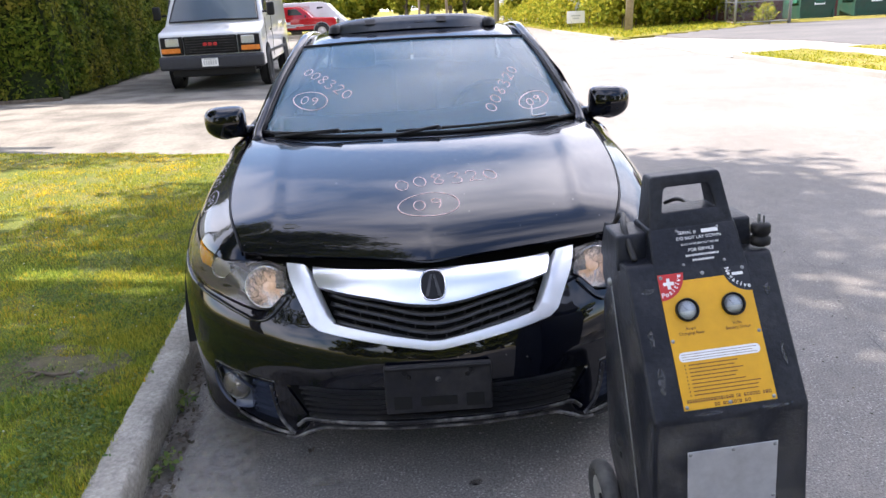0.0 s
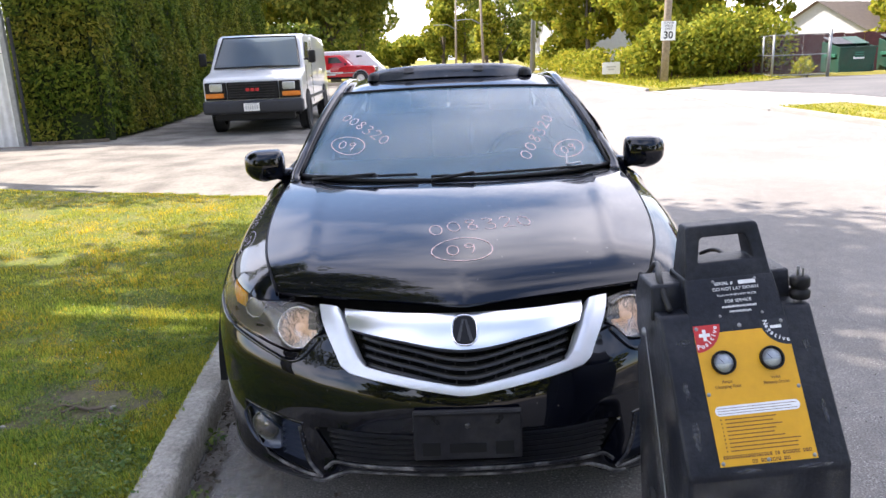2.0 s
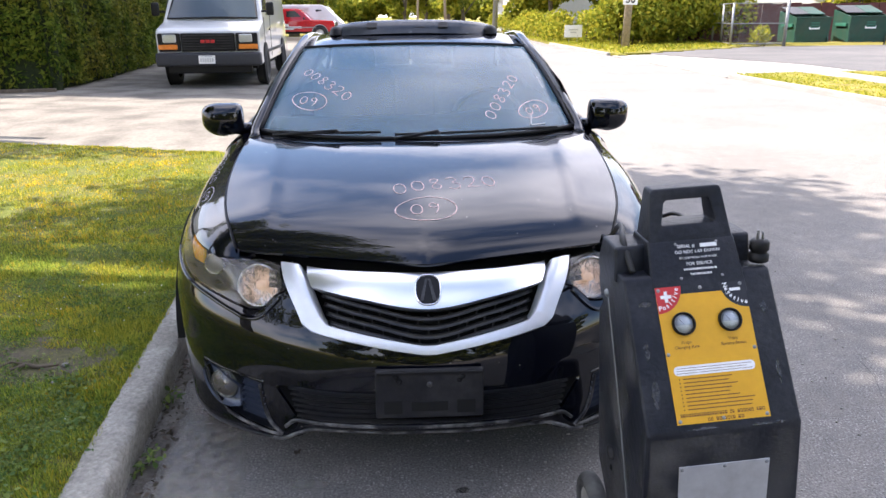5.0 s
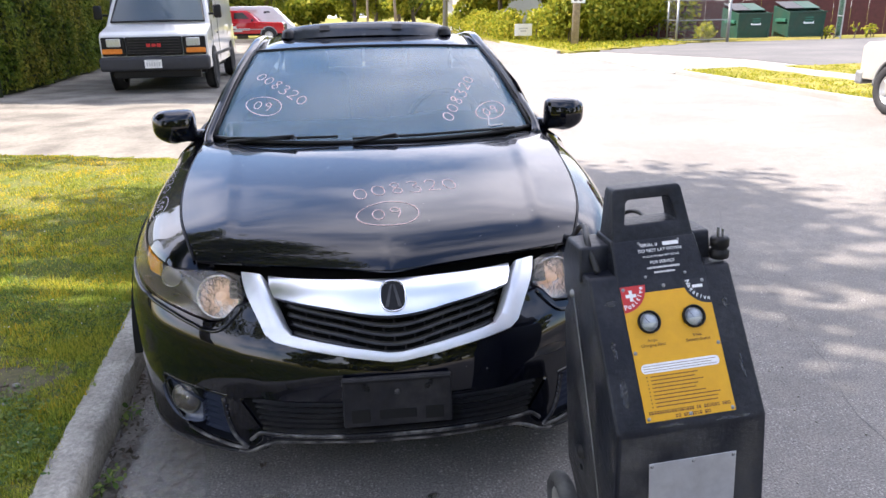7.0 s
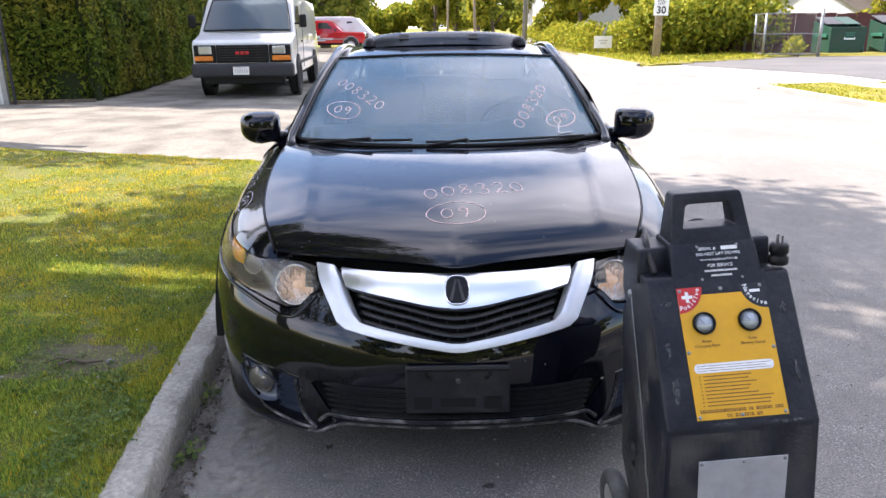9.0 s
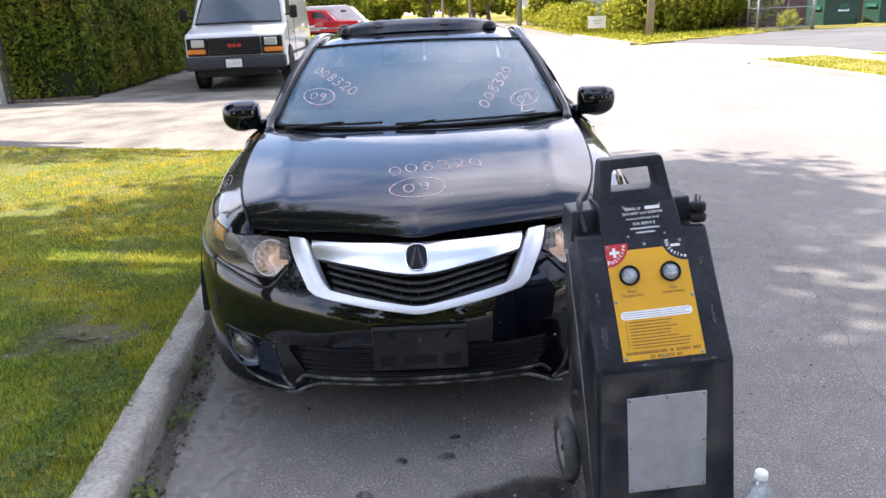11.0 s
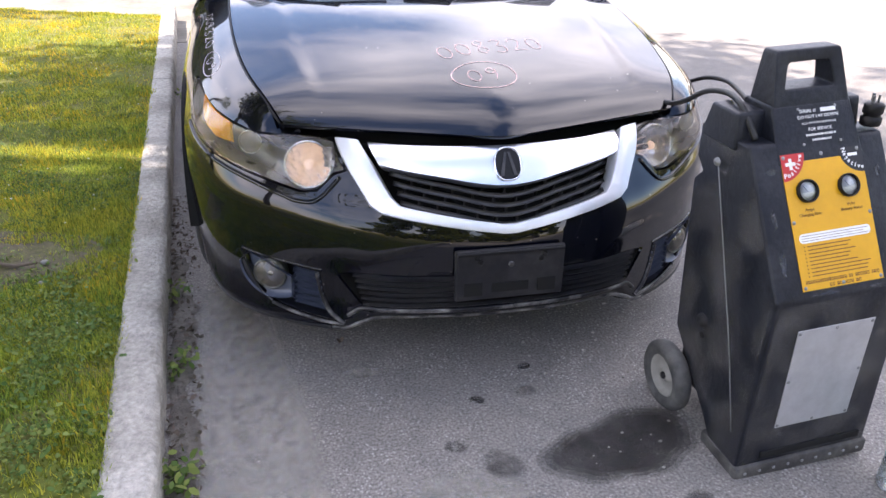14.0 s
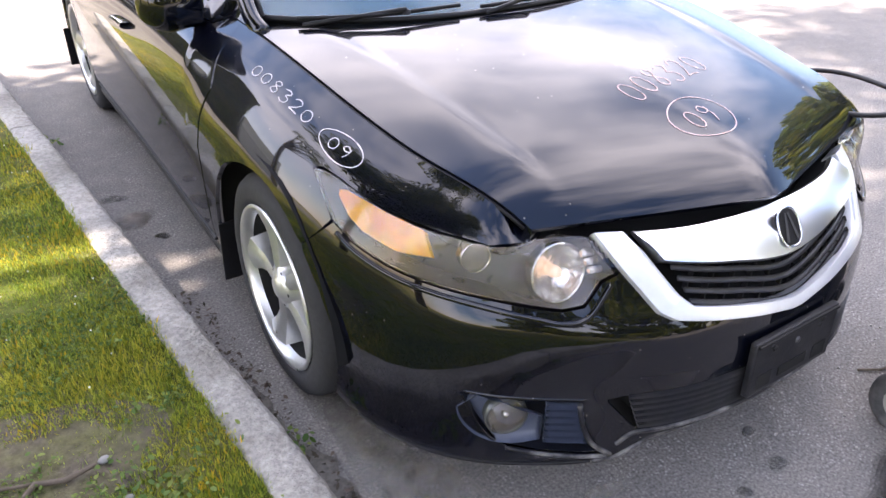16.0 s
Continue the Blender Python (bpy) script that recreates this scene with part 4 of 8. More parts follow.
band("surround", GRILLE_IN, GRILLE_OUT, (0.013, 0.016, 0.015), SURROUND, gr, "satin silver grille surround", straight)
WING_TOP = both([(-0.432, 0.714), (-0.2, 0.714), (0.0, 0.713)])
WING_LOW = both([(-0.372, 0.662), (-0.2, 0.641), (0.0, 0.615)])
band("wing", WING_LOW, WING_TOP, (0.026, 0.025, 0.006), WING_SILVER, gr, "polished chrome grille wing")
for k in range(6):
    z = 0.660 - k * 0.0225
    half = 0.352 - 0.013 * k
    pts = [(s_at_x(-half), z + 0.016), (s_at_x(-half * 0.5), z - 0.012), (0.0, z - 0.040), (s_at_x(half * 0.5), z - 0.012), (s_at_x(half), z + 0.016)]
    pts = [(s, zz - 0.001) for s, zz in pts]
    strip("slat", pts, 0.0056, -0.006, SLAT, gr, segs=36)
    for q in range(-5, 6):
        x = q * half / 5.6 + (0.03 if k % 2 else 0.0)
        if abs(x) < half - 0.03:
            zz = z + 0.016 - 0.056 * (1 - abs(x) / half) - 0.013
            s0 = s_at_x(x) if abs(x) > 0.001 else 0.0
            c = proud(s0, zz, -0.026)
            part("rib", box(0.005, 0.012, 0.020, Matrix.Translation(c - Vector((0, 0, 0.010)))), TRIM_DUSTY, gr)

# emblem
em = proud(0.0, 0.668, 0.023)
em_n = body_normal(0.0, 0.672)
em_m = Matrix.Translation(em) @ em_n.to_track_quat("Z", "Y").to_matrix().to_4x4() @ pose(0, 0, 0, 0, 0, 0)


def oval(rx, ry, n=32, p=2.6):
    return [(rx * math.copysign(abs(math.cos(a)) ** (2 / p), math.cos(a)), ry * math.copysign(abs(math.sin(a)) ** (2 / p), math.sin(a))) for a in [2 * math.pi * k / n for k in range(n)]]


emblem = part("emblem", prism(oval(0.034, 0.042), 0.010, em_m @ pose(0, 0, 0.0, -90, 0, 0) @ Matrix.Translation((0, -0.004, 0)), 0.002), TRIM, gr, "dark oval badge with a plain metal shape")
ring = [em_m @ Vector((x, y, 0.004)) for x, y in oval(0.036, 0.044)]
part("badge_ring", tube(ring, 0.0024, 8, True), CHROME, emblem, smooth=True)
for sx in (-1, 1):
    part("badge_bar", prism([(sx * 0.001, -0.032), (sx * 0.007, -0.032), (sx * 0.024, 0.032), (sx * 0.014, 0.032)], 0.004, em_m @ pose(0, 0, 0.006, -90, 0, 0) @ Matrix.Diagonal((1, 1, -1, 1))), SLAT, emblem)

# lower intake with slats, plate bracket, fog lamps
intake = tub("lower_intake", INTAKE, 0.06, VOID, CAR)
for k in range(6):
    z = 0.382 - k * 0.0165
    strip("slat", [(-0.436 + 0.006 * k, z - 0.008), (-0.2, z), (0.0, z), (0.2, z), (0.436 - 0.006 * k, z - 0.008)], 0.0036, -0.011, SLAT, intake, segs=30)
bracket_m = Matrix.Translation(body_z(0.0, 0.40) + Vector((-0.002, -0.016, 0.0))) @ pose(0, 0, 0, -3, 0, 0)
bracket = part("plate_bracket", box(0.31, 0.020, 0.150, bracket_m @ pose(0, 0.004, -0.075), 0.006), BRACKET, CAR, "empty black number-plate bracket")
part("bracket_lip", box(0.302, 0.006, 0.008, bracket_m @ pose(0, -0.008, 0.062), 0.002), TRIM, bracket)
part("bracket_slot", box(0.105, 0.004, 0.028, bracket_m @ pose(0, -0.0065, -0.052), 0.001), VOID, bracket)
for sx in (-1, 1):
    part("bracket_pad", box(0.052, 0.006, 0.040, bracket_m @ pose(sx * 0.105, -0.0045, -0.060), 0.001), VOID, bracket)
    for dz in (0.040, 0.052):
        part("screw_boss", lathe([(0.0, 0.004), (0.006, 0.003), (0.008, 0.0)], 10, bracket_m @ pose(sx * (0.085 if dz < 0.05 else 0.095), -0.0065, dz, 90, 0, 0)), TRIM, bracket)
part("screw_boss", lathe([(0.0, 0.005), (0.006, 0.004), (0.009, 0.0)], 12, bracket_m @ pose(0, -0.0065, 0.030, 90, 0, 0)), SLAT, bracket, "dull steel screw")

for sx in (-1, 1):
    fog = tub("fog_recess", FOG if sx < 0 else mirror(FOG), 0.045, FOG_BACK, CAR)
    fog["label"] = "dark recess with a round fog lamp"
    s0 = sx * 0.704
    p, nn = proud(s0, 0.322, -0.006), body_normal(s0, 0.322)
    fm = Matrix.Translation(p) @ (nn * 0.6 + Vector((0, -0.45, 0.05))).normalized().to_track_quat("Z", "Y").to_matrix().to_4x4()
    strip("lamp_bezel", [(sx * a, b) for a, b in [(0.792, 0.360), (0.755, 0.325), (0.705, 0.305), (0.625, 0.300)]], lambda u: 0.020 + 0.040 * math.sin(math.pi * min(1.0, u * 0.8 + 0.1)), -0.016, FOG_BOWL, fog, "blue-grey fog lamp bezel", segs=26)
    lampf = part("fog_lamp", lathe([(0.050, -0.02), (0.050, 0.004), (0.045, 0.008), (0.042, 0.0), (0.03, -0.016), (0.0, -0.022)], 28, fm), LAMP_IN, fog, "round clear fog lamp", True)
    part("lens", lathe([(0.043, 0.005), (0.032, 0.013), (0.018, 0.018), (0.0, 0.020)], 28, fm), LAMP_GLASS, lampf, smooth=True)
    part("bulb", lathe([(0.0, 0.004), (0.008, 0.002), (0.010, -0.016)], 14, fm), LAMP_REFL, lampf, smooth=True)
    for k in range(6):
        zz = 0.357 - k * 0.019
        strip("slat", [(sx * (0.538 - 0.004 * k), zz - 0.003), (sx * 0.57, zz - 0.001), (sx * 0.618, zz + 0.001)], 0.0055, -0.014, FOG_BOWL, fog, segs=10)
    strip("rim", [(sx * a, b) for a, b in [(0.805, 0.378), (0.778, 0.317), (0.742, 0.262), (0.70, 0.234)]], 0.0045, 0.004, BLACK, fog, segs=24)
    strip("brow", [(sx * a, b) for a, b in [(0.80, 0.384), (0.74, 0.381), (0.62, 0.377), (0.53, 0.373)]], 0.004, 0.003, BLACK, fog, segs=24)

# ridge under each lamp
for sx in (-1, 1):
    strip("lamp_ridge", [(sx * a, b) for a, b in [(0.492, 0.632), (0.545, 0.574), (0.60, 0.564), (0.66, 0.574), (0.80, 0.597), (0.97, 0.622), (1.08, 0.645), (1.15, 0.668)]], 0.006, 0.006, BLACK, CAR, segs=50)

# splitter along the lower edge, scraped pale, and the scraped sill of the intake
strip("lower_lip", both([(-0.50, 0.196), (-0.455, 0.206), (-0.42, 0.226), (-0.38, 0.243), (-0.33, 0.250), (-0.18, 0.253), (0.0, 0.254)]), 0.0045, 0.007, SCRAPED, CAR, "scraped lower bumper lip", segs=110)
for sx in (-1, 1):
    strip("side_lip", [(sx * a, b) for a, b in [(1.10, 0.168), (0.95, 0.164), (0.76, 0.170), (0.62, 0.180), (0.505, 0.194)]], 0.004, 0.004, TRIM, CAR, segs=40)
strip("intake_sill", both([(-0.452, 0.244), (-0.415, 0.272), (-0.36, 0.276), (-0.2, 0.281), (0.0, 0.281)]), 0.006, 0.005, SCRAPED, CAR, "scraped sill under the intake", segs=70)
for sx in (-1, 1):
    strip("fog_sill", [(sx * a, b) for a, b in [(0.70, 0.229), (0.62, 0.217), (0.53, 0.212), (0.47, 0.214)]], 0.005, 0.005, SCRAPED, CAR, segs=30)
    strip("pillar_edge", [(sx * a, b) for a, b in [(0.545, 0.362), (0.532, 0.30), (0.508, 0.250), (0.462, 0.216)]], 0.006, 0.007, SCRAPED, CAR, "scraped edge beside the fog lamp", segs=30)

# headlamps
for sx in (-1, 1):
    lamp_poly = [(sx * s, z) for s, z in LAMP_S]
    lens = panel("headlamp", lamp_poly, [], lambda s, z: proud(s, z, 0.004), (0.012, 0.009), LAMP_GLASS, CAR, "headlamp under a yellowed clear lens", 0.0)
    lens.visible_shadow = False
    tub("housing", [(sx * s, z) for s, z in LAMP_S], 0.085, LAMP_IN, lens)
    for nm, x0, z0, r, d, lab in (("projector", 0.607, 0.656, 0.068, -0.026, "bright main-beam reflector"), ("reflector", 0.800, 0.688, 0.034, -0.024, "smaller high-beam reflector")):
        s0 = sx * x0
        p, nn = proud(s0, z0, d), body_normal(s0, z0)
        fm = Matrix.Translation(p) @ (nn * 0.35 + Vector((0, -0.75, 0.10))).normalized().to_track_quat("Z", "Y").to_matrix().to_4x4()
        bowl = lathe([(r, -0.02), (r, 0.004), (r * 0.95, 0.010), (r * 0.88, 0.004), (r * 0.74, -0.010), (r * 0.55, -0.022), (r * 0.30, -0.032), (0, -0.036)], 24, fm)
        pr = part(nm, bowl, LAMP_REFL, lens, lab, True)
        if nm == "projector":
            part("bulb", lathe([(0.0, 0.004), (0.011, 0.002), (0.014, -0.008), (0.012, -0.034)], 14, fm), BULB, pr, "bulb with an added warm glow", smooth=True)
        else:
            part("glass_eye", lathe([(r * 0.86, 0.000), (r * 0.6, 0.010), (0.0, 0.016)], 22, fm), CREAM_PLASTIC, pr, "grey projector glass", smooth=True)
    am = [(sx * s, z) for s, z in [(0.905, 0.672), (1.0, 0.668), (1.10, 0.685), (1.155, 0.704), (1.195, 0.728), (1.222, 0.745), (1.19, 0.754), (1.11, 0.748), (1.0, 0.737), (0.935, 0.727)]]
    panel("turn_signal", am, [], lambda s, z: proud(s, z, -0.030), (0.012, 0.009), AMBER, lens, "orange turn-signal reflector", 0.01)
    for k in range(3):
        strip("step", [(sx * (0.535 - 0.010 * k), 0.688 - 0.014 * k), (sx * (0.560 - 0.008 * k), 0.686 - 0.014 * k)], 0.006, -0.018, LAMP_REFL, lens, segs=6)


# wings, doors and quarters
def flank(name, poly, side, label="", holes=()):
    return panel(name, [(side * s, z) for s, z in poly], [[(side * s, z) for s, z in h] for h in holes], body_sw, (0.014, 0.012), BLACK, CAR, label)


def body_sw(s, w):
    return body(s, w)


def to_w(poly):
    return [(s, w_at_z(s, z)) for s, z in poly]


for side in (-1, 1):
    top = [(s_at_y(y), 1.0) for y in (1.30, 1.1, 0.9, 0.7, 0.5, 0.38, 0.25)] + [(0.80, 1.0), (0.72, 1.0), (0.655, 1.0)]
    lamp_edge = to_w([(0.68, 0.718), (0.764, 0.726), (0.872, 0.736), (0.98, 0.744), (1.112, 0.758), (1.196, 0.771), (1.264, 0.776), (1.296, 0.768), (1.268, 0.751), (1.216, 0.720), (1.177, 0.690), (1.2235, 0.638), (1.2685, 0.598)])
    archw = to_w([p for p in a_f[::-1] if p[0] > 1.272])
    rear = to_w([(s_at_y(1.30), 0.19), (s_at_y(1.325), 0.3), (s_at_y(1.31), 0.6), (s_at_y(1.20), 0.80)])
    fender_poly = lamp_edge + archw + rear + top
    flank("front_wing", fender_poly, side, "black front wing with chalk numbers" if side < 0 else "black front wing")
    fd = to_w([(s_at_y(1.305), 0.21), (s_at_y(1.332), 0.3), (s_at_y(1.317), 0.6), (s_at_y(1.212), 0.80)]) + [(s_at_y(1.306), 1.0), (s_at_y(2.32), 1.0)] + to_w([(s_at_y(2.36), 0.7), (s_at_y(2.36), 0.21)])
    d1 = flank("front_door", fd, side)
    rd = to_w([(s_at_y(2.367), 0.21), (s_at_y(2.367), 0.7)]) + [(s_at_y(2.327), 1.0), (s_at_y(3.30), 1.0)] + to_w([(s_at_y(3.36), 0.75), (s_at_y(3.24), 0.55), (s_at_y(3.2), 0.4), (s_at_y(3.18), 0.21)])
    d2 = flank("rear_door", rd, side)
    qr = to_w([(s_at_y(3.188), 0.21), (s_at_y(3.207), 0.4), (s_at_y(3.247), 0.55), (s_at_y(3.367), 0.75)]) + [(s_at_y(3.307), 1.0), (S_END - 0.62, 1.0)] + to_w([(S_END - 0.55, 0.62), (s_at_y(4.25), 0.60), (s_at_y(3.98), 0.45)] + [p for p in a_r if 3.2 < np.interp(p[0], _cs, _c[:, 1]) < 3.99])
    flank("rear_quarter", qr, side)
    rb = to_w([(S_END - 0.001, 0.24), (S_END - 0.001, 0.66), (S_END - 0.545, 0.61), (s_at_y(4.25), 0.592), (s_at_y(3.985), 0.44), (s_at_y(3.96), 0.25)])
    flank("rear_bumper", rb, side)
    tl = to_w([(S_END - 0.30, 0.70), (S_END - 0.30, 0.90), (S_END - 0.62, 0.88), (S_END - 0.70, 0.72)])
    panel("tail_lamp", [(side * s, z) for s, z in tl], [], lambda s, w: body(s, w), (0.03, 0.03), RED_LABEL, CAR, "red tail lamp")
    if side > 0:
        panel("boot_lid", [(-(S_END - 0.295), 0.5), (S_END - 0.0, 0.5), (S_END, 1.0), (S_END - 0.295, 1.0), (S_END - 0.295, 0.5)][1:], [], body_sw, (0.03, 0.03), BLACK, CAR)
    else:
        panel("boot_lid", [(-(S_END - 0.295), 0.5), (-S_END, 0.5), (-S_END, 1.0), (-(S_END - 0.295), 1.0)], [], body_sw, (0.03, 0.03), BLACK, CAR)
    # sill, door handles, side strip
    strip("sill_trim", [(side * s_at_y(1.28), 0.212), (side * s_at_y(2.2), 0.208), (side * s_at_y(3.2), 0.215)], 0.022, 0.010, TRIM, CAR, segs=40)
    strip("sill_chrome", [(side * s_at_y(1.33), 0.262), (side * s_at_y(2.3), 0.258), (side * s_at_y(3.18), 0.268)], 0.006, 0.006, TRIM, CAR, "thin dark sill strip", segs=40)
    for d, y0 in ((d1, 2.16), (d2, 3.12)):
        s0 = side * s_at_y(y0)
        strip("door_handle", [(s0 - 0.09, 0.775), (s0, 0.781), (s0 + 0.09, 0.783)], 0.012, 0.028, BLACK, d, segs=16)

# liner that paints shade behind the gaps, and the floor pan in the same black
lv, lf = [], []
ss = np.linspace(-S_END + 0.01, S_END - 0.01, 220)
for s in ss:
    y = contour(s)[1]
    deep = 0.10 if y < 0.62 else 0.018
    for w in np.linspace(0, 1, 9):
        p = body(s, w)
        x, yy, nx, ny = contour(s)
        k = 0.13 if (y < 0.66 and w > 0.12) else deep
        lv.append(p + Vector((nx, ny, 0)) * k)
for i in range(len(ss) - 1):
    for k in range(8):
        a, b = lv[i * 9 + k], lv[(i + 1) * 9 + k + 1]
        m = (a + b) / 2
        if any(math.hypot(m.y - yc, m.z - 0.325) < ARCH_R + 0.07 and abs(m.x) > 0.5 for yc in WHEEL_Y):
            continue
        lf.append((i * 9 + k, i * 9 + k + 1, (i + 1) * 9 + k + 1, (i + 1) * 9 + k))
obj("inner_shell", lv, lf, VOID, CAR)
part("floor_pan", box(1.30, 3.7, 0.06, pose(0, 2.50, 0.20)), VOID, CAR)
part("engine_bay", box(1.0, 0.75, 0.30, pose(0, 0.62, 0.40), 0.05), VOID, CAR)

# bonnet
def hood_rear_y(x):
    return 1.01 + 0.27 * abs(x / 0.705) ** 2.8


def hood_point(u, v):
    """The bonnet skin: u -1..1 across, v 0..1 from the nose to the screen."""
    v = 0.35 * v + 0.65 * v * v
    ye = nose_y(0.580) + (hood_rear_y(0.705) - nose_y(0.580)) * v
    y = nose_y(0.580 * u) + (hood_rear_y(0.705 * u) - nose_y(0.580 * u)) * v
    x = u * (hood_edge_x(ye) - 0.002)
    return Vector((x, y, hood_z(x, y)))


HU, HV = 72, 56
hv, hf = [], []
for jv in range(-2, HV + 2):
    for iu in range(-1, HU + 2):
        p = hood_point(-1 + 2 * min(max(iu, 0), HU) / HU, min(max(jv, 0), HV) / HV)
        if jv < 0:
            p += Vector((0, 0.004 if jv == -1 else 0.022, -0.010 if jv == -1 else -0.016))
        if jv > HV or iu < 0 or iu > HU:
            p.z -= 0.016
        hv.append(p)
HW = HU + 3
for jv in range(HV + 3):
    for iu in range(HW - 1):
        hf.append((jv * HW + iu, jv * HW + iu + 1, (jv + 1) * HW + iu + 1, (jv + 1) * HW + iu))
hood = soft(obj("bonnet", hv, hf, BLACK, CAR, "black bonnet with a chalk number, slightly ajar"), 50)

for side in (-1, 1):
    part("bonnet_seal", tube([(side * (hood_edge_x(y) + 0.0025), y, hood_z(hood_edge_x(y), y) - 0.0085) for y in np.linspace(0.20, 1.27, 40)], 0.0042, 6), TRIM, CAR, smooth=True)

# greenhouse
ROOF_Y = [1.96, 2.15, 2.45, 2.75, 3.05, 3.35]
ROOF_ZC = [1.290, 1.325, 1.352, 1.352, 1.328, 1.278]


def roof_half(y):
    return smoothly([1.0, 2.0, 2.6, 3.3, 4.0], [0.68, 0.604, 0.600, 0.585, 0.60], y)


def roof_z(x, y):
    zc = smoothly(ROOF_Y, ROOF_ZC, y)
    u = x / roof_half(y)
    return zc - 0.020 * u * u - 0.022 * ease((abs(u) - 0.80) / 0.20)


def ws_point(u, v):
    """The windscreen: u -1..1 across, v 0..1 up."""
    w = 0.684 + (0.578 - 0.684) * v
    x = u * w
    y0 = 1.03 + 0.24 * abs(u) ** 2.5
    y = y0 + (1.955 + 0.075 * u * u - y0) * v
    z0 = 0.946 + 0.006 * u * u
    z = z0 + (1.288 - 0.018 * u * u - z0) * v
    bow = 0.030 * math.sin(math.pi * v)
    return Vector((x, y - bow * 0.3, z + bow * 0.75))


def loft(name, fn, nu, nv, material, parent, label="", thick=0.0):
    verts = [fn(-1 + 2 * i / nu, j / nv) for j in range(nv + 1) for i in range(nu + 1)]
    faces = [(j * (nu + 1) + i, j * (nu + 1) + i + 1, (j + 1) * (nu + 1) + i + 1, (j + 1) * (nu + 1) + i) for j in range(nv) for i in range(nu)]
    return obj(name, verts, faces, material, parent, label)


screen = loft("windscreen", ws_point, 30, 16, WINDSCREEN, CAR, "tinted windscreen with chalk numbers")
screen.visible_shadow = False
part("screen_seal", tube([ws_point(u, 0.0) + Vector((0, 0, 0.002)) for u in np.linspace(-1, 1, 30)], 0.010, 6), TRIM, CAR, smooth=True)
part("screen_seal", tube([ws_point(u, 1.0) + Vector((0, 0, 0.004)) for u in np.linspace(-1, 1, 30)], 0.008, 6), TRIM, CAR, smooth=True)
loft("roof", lambda u, v: Vector((u * roof_half(1.965 + v * 1.385), 1.965 + v * 1.385 + 0.07 * u * u * (1 - v), roof_z(u * roof_half(1.965 + v * 1.385), 1.965 + v * 1.385))), 24, 24, BLACK, CAR)
rw = loft("rear_window", lambda u, v: Vector((u * (0.56 + 0.05 * v), 3.36 + 0.68 * v - 0.06 * u * u * v, 1.270 - 0.028 * u * u - 0.275 * v + 0.03 * math.sin(math.pi * v))), 16, 10, SIDE_GLASS, CAR, "dark rear window")
loft("boot_deck", lambda u, v: Vector((u * (0.62 + 0.12 * v), 4.03 + 0.46 * v - 0.1 * u * u * v, 0.995 - 0.02 * v - 0.02 * u * u)), 12, 6, BLACK, CAR)


def belt(y):
    s = s_at_y(y)
    return body(s, 1.0)


